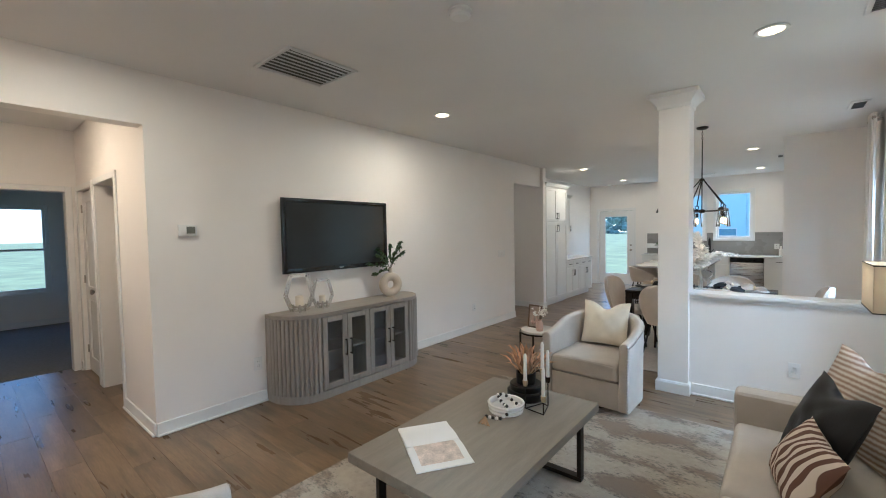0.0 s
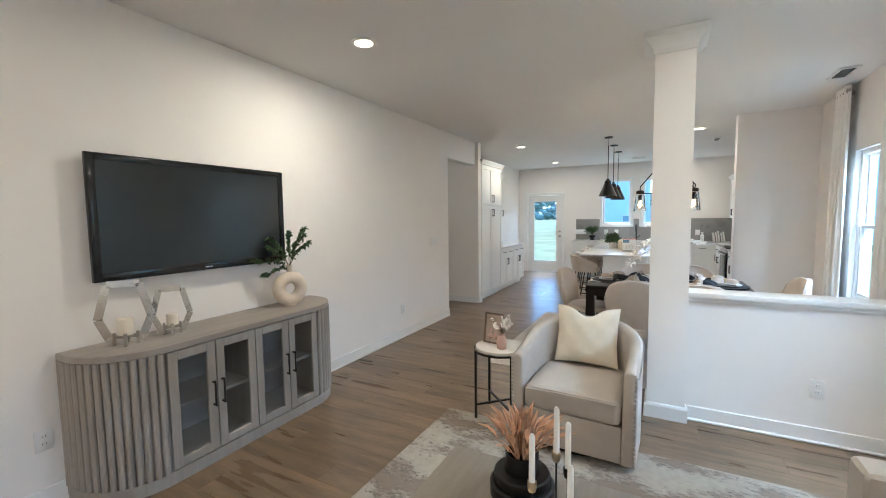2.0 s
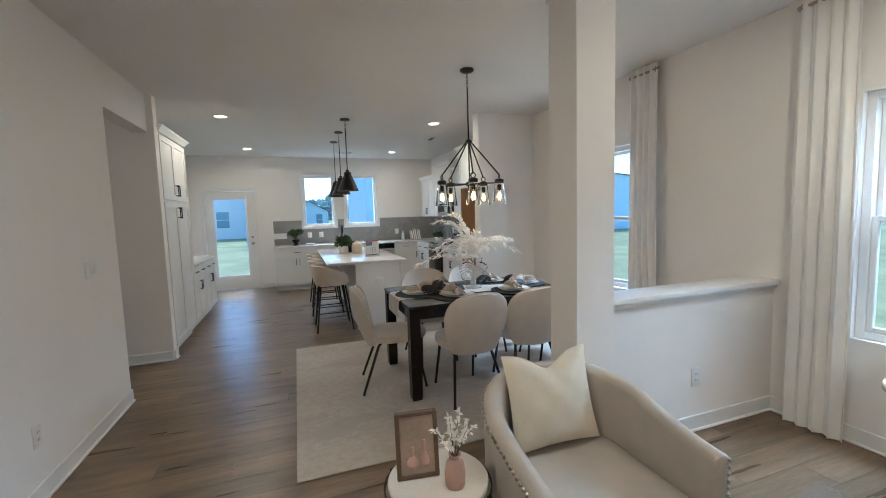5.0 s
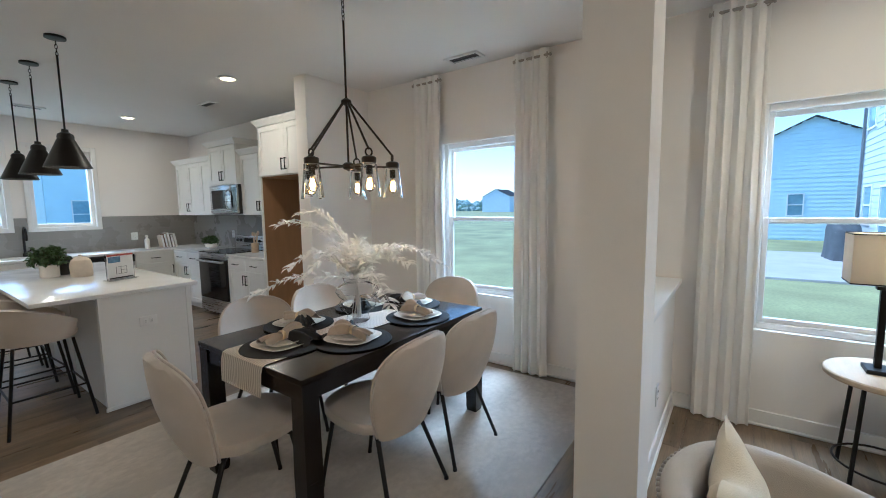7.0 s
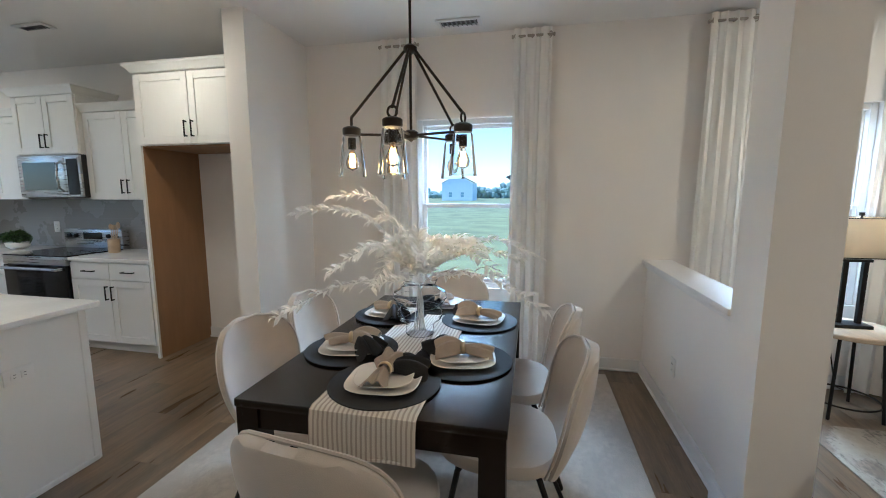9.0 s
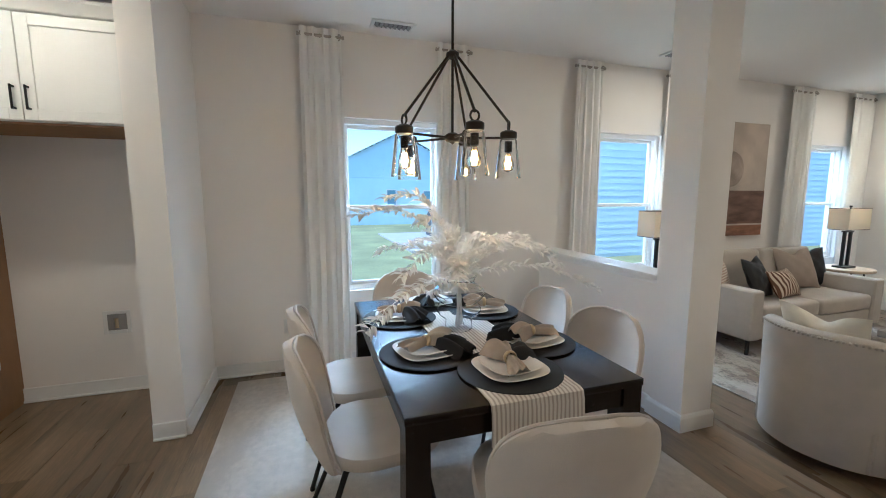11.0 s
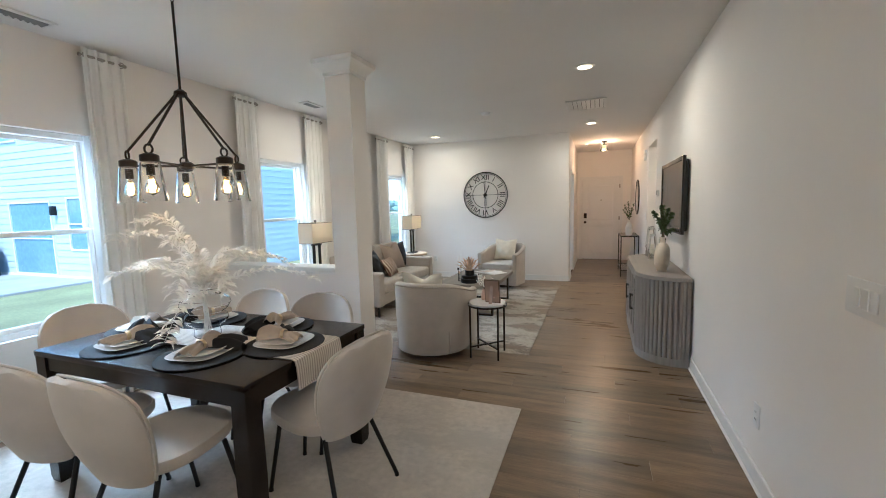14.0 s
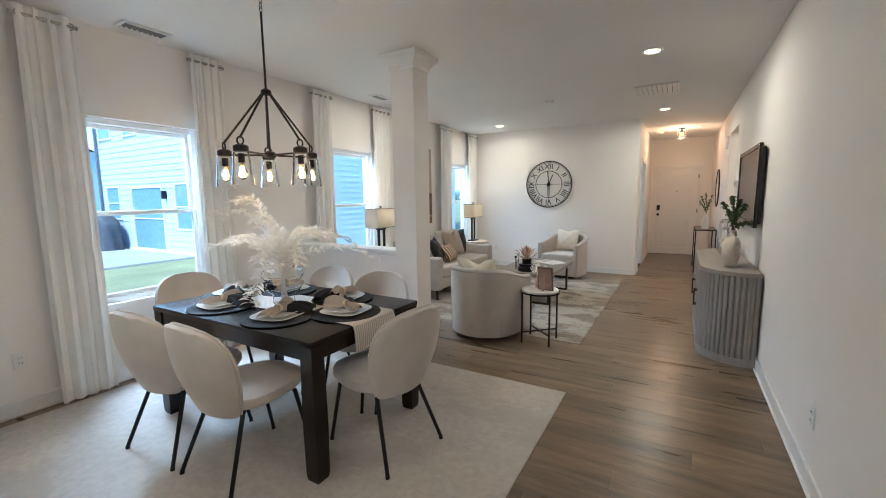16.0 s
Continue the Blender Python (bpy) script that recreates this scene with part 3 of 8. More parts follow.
for p, q in ((1.53, 2.17), (2.42, 3.10)):
    for dims in ((p - 0.06, 1.21, p, 2.41), (q, 1.21, q + 0.06, 2.41), (p, 1.21, q, 1.27), (p, 2.35, q, 2.41)):
        bx(bm, dims[0], YB - 0.016, dims[1], dims[2], YB, dims[3], 0.004, 1)
struct("trim_kitchen_windows", bm, M_TRIM)


def panel_door(name, w, h, m, label, panels=((0.08, 0.42), (0.48, 0.94)), knob=True, knob_z=0.95, lever=False, hinges=True, material=None, mirror=False):
    """A two-panel door leaf: width along x from 0, front towards -y, hinge at x=0."""
    root = thing(name, label, "door", m)
    bm = B()
    t = 0.022
    st = 0.12
    zs = [0] + [v * h for p in panels for v in p] + [h]
    bx(bm, 0, -t, 0, st, t, h, 0.003, 1)
    bx(bm, w - st, -t, 0, w, t, h, 0.003, 1)
    for k in range(0, len(zs), 2):
        bx(bm, st, -t, zs[k], w - st, t, zs[k + 1], 0.003, 1)
    for p in panels:
        bx(bm, st, -0.008, p[0] * h, w - st, 0.008, p[1] * h)
        bx(bm, st + 0.035, -0.016, p[0] * h + 0.035, w - st - 0.035, 0.016, p[1] * h - 0.035, 0.006, 1)
    part("leaf", bm, material or M_TRIM, root)
    kx, hx = (0.07, w - 0.008) if mirror else (w - 0.07, 0.0)
    if knob:
        bm = B()
        lathe(bm, ((0.0, 0.0), (0.03, 0.0), (0.03, 0.008), (0.012, 0.012), (0.012, 0.035), (0.026, 0.045), (0.03, 0.058), (0.02, 0.07), (0.0, 0.072)), 16)
        bmesh.ops.transform(bm, matrix=pose(kx, -t, knob_z, 90, 0, 0), verts=bm.verts[:])
        part("door_knob", bm, M_BRONZE if lever else M_NICKEL, root)
        if lever:
            bm = bx(B(), kx - 0.035, -t - 0.02, knob_z + 0.10, kx + 0.035, -t, knob_z + 0.23, 0.008)
            part("keypad_lock", bm, M_BRONZE, root, "dark bronze keypad lock")
    if hinges:
        for hz in (0.2, 1.0, 1.8):
            part("hinge", bx(B(), hx - 0.012, -t - 0.012, hz, hx + 0.02, -t, hz + 0.09, 0.002, 1), M_NICKEL, root)
    return root


panel_door("front_door", 0.88, 2.03, pose(0.26, -4.62, 0.01, 0, 0, 0) @ Matrix.Translation((0.88, 0, 0)) @ pose(0, 0, 0, 0, 0, 180), "white two-panel front door with dark keypad lock, closed", lever=True, mirror=True)
bm = B()
for d in ((0.19, 0.0, 0.30, 2.10), (1.10, 0.0, 1.21, 2.10), (0.30, 2.0, 1.10, 2.10), (0.30, 0.0, 1.10, 0.03)):
    bx(bm, d[0], -4.67, d[1], d[2], -4.646, d[3])
struct("door_stop", bm, M_TRIM)
panel_door("closet_door", 0.70, 2.03, pose(-2.51, 0.05, 0.01), "white panel closet door with nickel knob, closed")
panel_door("hall_door", 0.74, 2.03, pose(-1.63, 0.16, 0.01, 0, 0, 88), "white panel door standing open into the next room")
bm = bx(B(), 0.68, -4.597 + 0.0, 1.50, 0.71, -4.590, 1.53, 0.004)
tagged(link("door_viewer", bm, M_NICKEL), "small round metal door viewer on the front door", "door viewer")

# glazed back door
root = thing("back_door", "white half-glazed back door with clear glass, closed", "door", pose(-0.355, YB + 0.05, 0.01))
bm = B()
for d in ((0, 0, 0.15, 2.02), (0.76, 0, 0.91, 2.02), (0.15, 0, 0.76, 0.28), (0.15, 1.88, 0.76, 2.02)):
    bx(bm, d[0], -0.022, d[1], d[2], 0.022, d[3], 0.003, 1)
part("leaf", bm, M_TRIM, root)
pane_off(part("pane", bx(B(), 0.15, -0.003, 0.28, 0.76, 0.003, 1.88), M_PANE, root))
bm = B()
for d in ((0.15, 0.28, 0.17, 1.88), (0.74, 0.28, 0.76, 1.88), (0.17, 0.28, 0.74, 0.30), (0.17, 1.86, 0.74, 1.88)):
    bx(bm, d[0], -0.030, d[1], d[2], -0.022, d[3], 0.003, 1)
part("glazing_bead", bm, M_TRIM, root)
for zz, r in ((0.95, 0.03), (1.08, 0.024)):
    bm = lathe(B(), ((0.0, 0.0), (r, 0.0), (r, 0.01), (0.012, 0.014), (0.012, 0.03), (r * 0.9, 0.04), (r * 0.9, 0.055), (0, 0.06)), 14)
    bmesh.ops.transform(bm, matrix=pose(0.845, -0.022, zz, 90, 0, 0), verts=bm.verts[:])
    part("door_knob", bm, M_NICKEL, root)

# ---- outdoors ----
bm = B()
bx(bm, -300, -300, -0.7, 300, 300, -0.26)
struct("ground", bm, M_GRASS, "open mown lawn", smooth=0)
bm = B()
bx(bm, 12.9, -0.03, -0.3, 19.4, 2.72, -0.20, 0.01, 1)
struct("pavement_patio", bm, M_CONC, "pale concrete patio slab")
bm = B()
bx(bm, 60, -200, -0.3, 67, 200, -0.245)
struct("road", bm, M_CONC, "distant pale road", smooth=0)


def siding(bm, L, z0, z1, course=0.18, holes=()):
    """Lapped boards along x from 0 to L on the plane y=0, facing -y."""
    n = int((z1 - z0) / course + 0.5)
    for k in range(n):
        p, q = z0 + k * course, z0 + (k + 1) * course
        cuts = sorted((max(0, h[0]), min(L, h[1])) for h in holes if h[2] < q - 0.05 and h[3] > p + 0.05)
        x = 0
        for a, b in cuts + [(L, L)]:
            if a > x + 0.01:
                vs = [bm.verts.new(c) for c in ((x, -0.022, p), (a, -0.022, p), (a, -0.004, q), (x, -0.004, q), (x, 0, p), (a, 0, p))]
                bm.faces.new(vs[:4])
                bm.faces.new((vs[4], vs[5], vs[1], vs[0]))
            x = max(x, b)
    return bm


def house_window(parent, x, z, w, h, dims=0.05):
    fr = B()
    for d in ((x - dims, z - dims, x, z + h + dims), (x + w, z - dims, x + w + dims, z + h + dims), (x, z - dims, x + w, z), (x, z + h, x + w, z + h + dims), (x, z + h / 2 - 0.02, x + w, z + h / 2 + 0.02)):
        bx(fr, d[0], -0.05, d[1], d[2], 0.0, d[3])
    win = part("window", fr, M_TRIM, parent)
    part("pane", bx(B(), x, -0.02, z, x + w, -0.012, z + h), M_HOUSEGLASS, win)


def facade(parent, name, L, h, mtl, m, windows=(), gable=0.0):
    holder = B()
    bx(holder, 0, 0.001, 0, L, 0.2, h)
    if gable:
        vs = [holder.verts.new(p) for p in ((0, 0.001, h), (L, 0.001, h), (L / 2, 0.001, h + gable), (0, 0.2, h), (L, 0.2, h), (L / 2, 0.2, h + gable))]
        for q in ((0, 1, 2), (3, 5, 4), (0, 2, 5, 3), (1, 4, 5, 2)):
            holder.faces.new([vs[i] for i in q])
    wl = part(name, holder, mtl, parent)
    wl.matrix_basis = m
    sb = B()
    siding(sb, L, 0.1, h, holes=[(x - 0.05, x + w + 0.05, z - 0.05, z + hh + 0.05) for x, z, w, hh in windows])
    if gable:
        n = int(gable / 0.18)
        for k in range(n):
            f = (k + 0.5) * 0.18 / gable
            x0, x1 = f * L / 2, L - f * L / 2
            p, q = h + k * 0.18, h + (k + 1) * 0.18
            vs = [sb.verts.new(c) for c in ((x0, -0.022, p), (x1, -0.022, p), (x1, -0.004, q), (x0, -0.004, q), (x0, 0, p), (x1, 0, p))]
            sb.faces.new(vs[:4])
            sb.faces.new((vs[4], vs[5], vs[1], vs[0]))
    s = part("siding", sb, mtl, wl, smooth=0)
    for w in windows:
        house_window(wl, *w)
    return wl


def roof_part(parent, pts, m=None):
    bm = B()
    vs = [bm.verts.new(p) for p in pts]
    for q in ((0, 1, 2, 3), (2, 3, 4, 5)):
        bm.faces.new([vs[i] for i in q])
    r = bmesh.ops.solidify(bm, geom=bm.faces[:], thickness=0.2)
    ob = part("roof", bm, M_ROOF, parent, smooth=0)
    if m:
        ob.matrix_basis = m
    return ob


G = -0.26
# two-storey neighbour
NL = 8.3
ha = thing("neighbour_house", "two-storey neighbouring house with white lap siding", "house", pose(10.45, -0.05, G))
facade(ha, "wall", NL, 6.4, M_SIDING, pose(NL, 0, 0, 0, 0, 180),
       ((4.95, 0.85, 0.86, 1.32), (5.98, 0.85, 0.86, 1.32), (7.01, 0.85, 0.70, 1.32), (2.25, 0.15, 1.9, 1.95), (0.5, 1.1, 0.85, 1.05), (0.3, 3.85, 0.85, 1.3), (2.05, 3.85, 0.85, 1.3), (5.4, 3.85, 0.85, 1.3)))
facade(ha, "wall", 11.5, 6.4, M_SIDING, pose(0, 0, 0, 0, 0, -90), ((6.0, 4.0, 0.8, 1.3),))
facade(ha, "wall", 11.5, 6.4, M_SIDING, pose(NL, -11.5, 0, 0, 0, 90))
roof_part(ha, ((-0.4, 0.4, 6.4), (-0.4, -11.9, 6.4), (NL / 2, -11.9, 8.8), (NL / 2, 0.4, 8.8), (NL + 0.4, 0.4, 6.4), (NL + 0.4, -11.9, 6.4)))
for px in (0.06, NL - 0.06):
    part("downspout", bx(B(), px - 0.045, 0.03, 0, px + 0.045, 0.10, 6.4, 0.01), mat("grey_downspout", (0.16, 0.17, 0.18), 0.5, bump=0), ha, "grey metal downspout")
part("wall_lantern", bx(B(), 3.86, 0.02, 1.75, 3.98, 0.14, 2.0, 0.02), M_BLACK, ha)
for z0, z1 in ((0.0, 0.12), (6.22, 6.4)):
    part("trim_board", bx(B(), 0, 0.024, z0, NL, 0.05, z1), M_TRIM, ha)
# gabled houses
hb = thing("gabled_house", "one-storey house with pale blue-grey siding and a wide gable", "house", pose(25.9, 5.65, G))
facade(hb, "wall", 10.6, 2.86, M_SIDINGB, pose(0, 0, 0, 0, 0, -90), ((4.55, 1.15, 0.52, 0.95), (6.85, 1.0, 0.62, 1.05)), 2.65)
facade(hb, "wall", 9.0, 2.86, M_SIDINGB, pose(9, 0, 0, 0, 0, 180))
roof_part(hb, ((-0.25, 0.3, 2.74), (9.3, 0.3, 2.74), (9.3, -5.3, 5.56), (-0.25, -5.3, 5.56), (-0.25, -10.9, 2.74), (9.3, -10.9, 2.74)))


def far_house(x, y, w, d, h, rise, mtl, label, rz=0, wins=()):
    r = thing("far_house", label, "house", pose(x, y, G, 0, 0, rz))
    facade(r, "wall", w, h, mtl, pose(0, 0, 0), wins, rise)
    facade(r, "wall", d, h, mtl, pose(0, d, 0, 0, 0, -90))
    facade(r, "wall", d, h, mtl, pose(w, 0, 0, 0, 0, 90))
    roof_part(r, ((-0.3, -0.3, h), (-0.3, d + 0.3, h), (w / 2, d + 0.3, h + rise), (w / 2, -0.3, h + rise), (w + 0.3, -0.3, h), (w + 0.3, d + 0.3, h)))
    return r


far_house(-6.4, 42, 7.6, 9, 5.6, 2.2, M_SIDINGW, "distant house with white siding beyond the back lawn", 0, ((1.2, 1.0, 1.0, 1.4), (4.4, 1.0, 1.0, 1.4), (4.4, 3.8, 0.9, 1.2)))
far_house(6.0, 30, 8.5, 10, 5.6, 2.4, M_SIDINGB, "distant blue-grey house beyond the kitchen windows", 0, ((1.0, 1.0, 1.8, 1.3), (5.0, 1.0, 1.2, 1.3), (2.5, 3.8, 1.0, 1.2)))
far_house(16.5, 28, 11.0, 9, 4.3, 0.5, M_SIDINGB, "low blue-grey house across the side lawn", 0, ((2.0, 1.0, 0.9, 1.2),))
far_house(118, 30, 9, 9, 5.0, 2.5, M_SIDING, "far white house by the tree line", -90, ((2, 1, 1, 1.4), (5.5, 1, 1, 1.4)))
far_house(-1.65, 30, 3.6, 10, 5.6, 1.6, M_SIDINGB, "narrow blue-grey house behind the back lawn", 0, ((2.2, 0.9, 0.9, 0.8),))
far_house(0.6, 60, 5.0, 8, 2.4, 1.5, M_SIDINGB, "small one-storey house with a dark roof", 0, ((3.4, 0.6, 0.8, 1.5),))
far_house(120, 72, 10, 9, 5.0, 2.5, M_SIDING, "far white house by the road", -90)

rnd = random.Random(5)
ball = B()
bmesh.ops.create_icosphere(ball, subdivisions=1, radius=1.0)
bv = [v.co.copy() for v in ball.verts]
bf = [[v.index for v in f.verts] for f in ball.faces]
ball.free()
wv_, wf_ = [], []
for k in range(6500):
    a = rnd.uniform(-75, 115)
    d = rnd.uniform(190, 260)
    h = (3.0 if a < 60 else 10.5) + 2.2 * math.sin(a * 0.31) * math.sin(a * 0.13 + 1) + 1.2 * math.sin(a * 1.7)
    c = Vector((d * math.cos(radians(a)), d * math.sin(radians(a)), rnd.uniform(-0.5, max(1.0, h))))
    q = rnd.uniform(0.7, 2.0) if a < 60 else rnd.uniform(0.7, 1.9)
    n = len(wv_)
    wv_ += [c + Vector((p.x * q * rnd.uniform(0.7, 1.5), p.y * q * rnd.uniform(0.7, 1.5), p.z * q * rnd.uniform(0.6, 1.3))) for p in bv]
    wf_ += [[n + i for i in f] for f in bf]
me = bpy.data.meshes.new("far_woods")
me.from_pydata(wv_, [], wf_)
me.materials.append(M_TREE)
tagged(new("far_woods", me), "green line of far woods, haze put into its colour", "trees", kind="stuff")
# covered grill
gr = thing("covered_grill", "barbecue grill under a black fabric cover on the patio", "grill", pose(17.65, 0.46, -0.20, 0, 0, 4))
bm = B()
rings = []
for z, w, d in ((0.0, 0.74, 0.34), (0.25, 0.72, 0.32), (0.6, 0.70, 0.31), (0.85, 0.68, 0.31), (0.95, 0.62, 0.30), (1.08, 0.42, 0.28), (1.18, 0.34, 0.22), (1.22, 0.22, 0.12)):
    ring = []
    for k in range(40):
        a = 2 * math.pi * k / 40
        c, s = math.cos(a), math.sin(a)
        e = (abs(c) ** 4 + abs(s) ** 4) ** -0.25 * (1 + 0.04 * math.sin(9 * a + 3 * z) * (1.1 - z))
        ring.append(bm.verts.new((w * e * c, d * e * s, z)))
    rings.append(ring)
for a, c in zip(rings, rings[1:]):
    for k in range(40):
        bm.faces.new((a[k], a[(k + 1) % 40], c[(k + 1) % 40], c[k]))
bm.faces.new(rings[-1])
bm.faces.new(rings[0][::-1])
part("cover", bm, M_COVER, gr)

# ---- living room ----


def downlight(x, y, power=8.5):
    r = thing("recessed_downlight", "lit recessed ceiling downlight with white trim", "downlight", pose(x, y, H), "recessed downlights")
    bm = lathe(B(), ((0.062, 0.0), (0.088, -0.002), (0.092, -0.006), (0.088, -0.010), (0.066, -0.012), (0.062, -0.004)), 28, caps=False)
    part("trim_ring", bm, M_PLASTIC, r)
    part("lens", cyl(B(), 0, 0, -0.008, -0.002, 0.064, seg=24), M_CANGLOW, r, "glowing warm lens")
    lamp = bpy.data.lights.new("downlight", "AREA")
    lamp.shape, lamp.size, lamp.energy, lamp.color = "DISK", 0.12, power, (1.0, 0.755, 0.49)
    lamp.spread = radians(178)
    ob = new("downlight_lamp", lamp)
    ob.matrix_world = pose(x, y, H - 0.014)
    return r


for x, y in ((0.91, 2.37), (0.89, -0.57), (3.59, -0.57), (3.57, 2.37), (0.557, 7.228), (0.60, 9.75), (3.274, 7.083), (3.281, 9.775)):
    downlight(x, y, (4.8 if y < 8 else 3.6) if y > 5 else (7.4 if x < 2 and y > 0 else 5.6 if x < 2 else 4.6))


def vent(name, x0, y0, x1, y1, slats, along, label, blade=0.011, metal=None):
    r = thing(name, label, "ceiling vent", pose(0, 0, H))
    bm = B()
    f = 0.03
    for d in ((x0, y0, x1, y0 + f), (x0, y1 - f, x1, y1), (x0, y0 + f, x0 + f, y1 - f), (x1 - f, y0 + f, x1, y1 - f)):
        bx(bm, d[0], d[1], -0.016, d[2], d[3], -0.001, 0.005, 1)
    part("frame", bm, M_VENT, r)
    # flat sheet; the shade between the slats is put into its dark grey
    part("backing", bx(B(), x0 + f, y0 + f, -0.003, x1 - f, y1 - f, -0.001), M_VENTSHADE, r)
    for k in range(slats):
        if along == "x":
            y = y0 + f + (k + 0.5) * (y1 - y0 - 2 * f) / slats
            bm = bx(B(), x0 + f, -blade, -0.0012, x1 - f, blade, 0.0012, m=pose(0, y, -0.012, 35, 0, 0))
        else:
            x = x0 + f + (k + 0.5) * (x1 - x0 - 2 * f) / slats
            bm = bx(B(), -blade, y0 + f, -0.0012, blade, y1 - f, 0.0012, m=pose(x, 0, -0.012, 0, 15, 0))
        part("slat", bm, metal or M_VENTGREY, r)
    return r


vent("return_air_vent", 0.69, 0.50, 1.18, 1.07, 8, "y", "large white return air vent in the ceiling", 0.024, M_VENT)
vent("supply_vent", 4.14, 4.80, 4.29, 5.14, 8, "x", "small white supply vent in the ceiling")
vent("supply_vent", 3.98, 2.2, 4.12, 2.5, 8, "x", "small white supply vent in the ceiling")
vent("supply_vent", 3.54, 8.05, 3.66, 8.35, 8, "x", "small white supply vent in the ceiling")
vent("supply_vent", 2.2, 9.9, 2.5, 10.05, 8, "y", "small white supply vent in the ceiling")


def smoke_alarm(x, y):
    r = thing("smoke_alarm", "round white smoke alarm on the ceiling", "smoke alarm", pose(x, y, H))
    part("base", lathe(B(), ((0.0, -0.001), (0.068, -0.001), (0.07, -0.012), (0.064, -0.016)), 28, caps=False), M_PLASTIC, r)
    part("cover", lathe(B(), ((0.060, -0.014), (0.058, -0.03), (0.045, -0.04), (0.0, -0.042)), 28, caps=False), M_PLASTIC, r)


smoke_alarm(2.25, 0.92)
smoke_alarm(-1.35, -0.55)
smoke_alarm(1.05, -3.2)


def plate(name, m, label, w=0.075, h=0.118, gang=1, kind="outlet"):
    r = thing(name, label, "outlet" if kind == "outlet" else "light switch", m)
    part("plate", bx(B(), -w * gang / 2, -0.007, -h / 2, w * gang / 2, 0, h / 2, 0.003, 2), M_PLASTIC, r)
    for g in range(gang):
        cx = (g - (gang - 1) / 2) * 0.046 if gang > 1 else 0
        if kind == "outlet":
            for s in (-1, 1):
                sock = part("socket", bx(B(), cx - 0.017, -0.0095, s * 0.02 - 0.014, cx + 0.017, -0.006, s * 0.02 + 0.014, 0.004, 2), M_PLASTIC, r)
                slots = B()
                for d in (-0.007, 0.007):
                    bx(slots, cx + d - 0.0012, -0.0105, s * 0.02 - 0.004, cx + d + 0.0012, -0.009, s * 0.02 + 0.006)
                part("slots", slots, M_DARKSLOT, sock)
        else:
            part("toggle", bx(B(), cx - 0.016, -0.011, -0.033, cx + 0.016, -0.006, 0.033, 0.003, 1), M_PLASTIC, r)
    return r


plate("wall_outlet", pose(0, 0.79, 0.36, 0, 0, 90), "white duplex outlet low on the wall")
plate("wall_outlet", pose(0, 4.157, 0.36, 0, 0, 90), "white duplex outlet low on the wall")
plate("wall_switch", pose(0, 4.974, 1.15, 0, 0, 90), "white three-gang rocker switch plate", gang=3, kind="switch")
plate("wall_outlet", pose(3.724, 3.345, 0.36), "white duplex outlet on the half wall")
plate("wall_outlet", pose(3.72, 3.485, 0.36, 0, 0, 180), "white duplex outlet on the half wall")
plate("wall_outlet", pose(XW, 5.83, 0.38, 0, 0, -90), "white duplex outlet under the curtain side")
plate("wall_outlet", pose(3.95, YC, 0.38, 0, 0, 180), "white duplex outlet beside the armchair")
plate("wall_switch", pose(0, -1.25, 1.2, 0, 0, 90), "white double rocker switch by the hall opening", gang=2, kind="switch")
# thermostat
r = thing("thermostat", "white wall thermostat with a small grey display", "thermostat", pose(0, 0.261, 1.568, 0, 0, 90))
part("body", bx(B(), -0.065, -0.028, -0.045, 0.065, 0, 0.045, 0.006), M_PLASTIC, r)
part("display", bx(B(), -0.01, -0.030, -0.025, 0.05, -0.027, 0.03), mat("lcd", (0.16, 0.17, 0.15), 0.3, bump=0), r)
# television
r = thing("television", "black flat-screen television mounted on the wall", "television", pose(0, 1.68, 1.51, 0, 0, 90))
W, T = 1.30, 0.72
part("back", bx(B(), -W / 2 + 0.03, -0.045, -T / 2 + 0.03, W / 2 - 0.03, -0.012, T / 2 - 0.03, 0.01), M_TVFRAME, r)
bm = B()
for d in ((-W / 2, -T / 2, -W / 2 + 0.042, T / 2), (W / 2 - 0.042, -T / 2, W / 2, T / 2), (-W / 2 + 0.042, T / 2 - 0.038, W / 2 - 0.042, T / 2), (-W / 2 + 0.042, -T / 2, W / 2 - 0.042, -T / 2 + 0.045)):
    bx(bm, d[0], -0.068, d[1], d[2], -0.04, d[3], 0.004, 2)
part("bezel", bm, M_TVFRAME, r, "glossy black bezel")
part("screen", bx(B(), -W / 2 + 0.042, -0.060, -T / 2 + 0.045, W / 2 - 0.042, -0.046, T / 2 - 0.038), M_SCREEN, r, "dark matt screen")
part("badge", bx(B(), -0.025, -0.0695, -T / 2 + 0.016, 0.025, -0.068, -T / 2 + 0.026), M_STEEL, r)
part("wall_mount", bx(B(), -0.2, -0.012, -0.15, 0.2, 0.0, 0.15), M_BLACK, r)

# media console: rounded fluted ends, four glazed doors
CY0, CY1, CD, CH = 0.86, 2.63, 0.43, 0.80


def stadium(y0, y1, d, r, inset=0.0, n=14):
    """The outline, from the wall round one end, the front and the other end. Points (x, y) with their normal."""
    out = []
    y0, y1, d = y0 + inset, y1 - inset, d - inset
    r = r - inset
    for k in range(n + 1):
        a = math.pi / 2 * k / n
        out.append(((d - r) + r * math.sin(a), y0 + r - r * math.cos(a), math.sin(a), -math.cos(a)))
    for k in range(n + 1):
        a = math.pi / 2 * k / n
        out.append(((d - r) + r * math.cos(a), y1 - r + r * math.sin(a), math.cos(a), math.sin(a)))
    return out


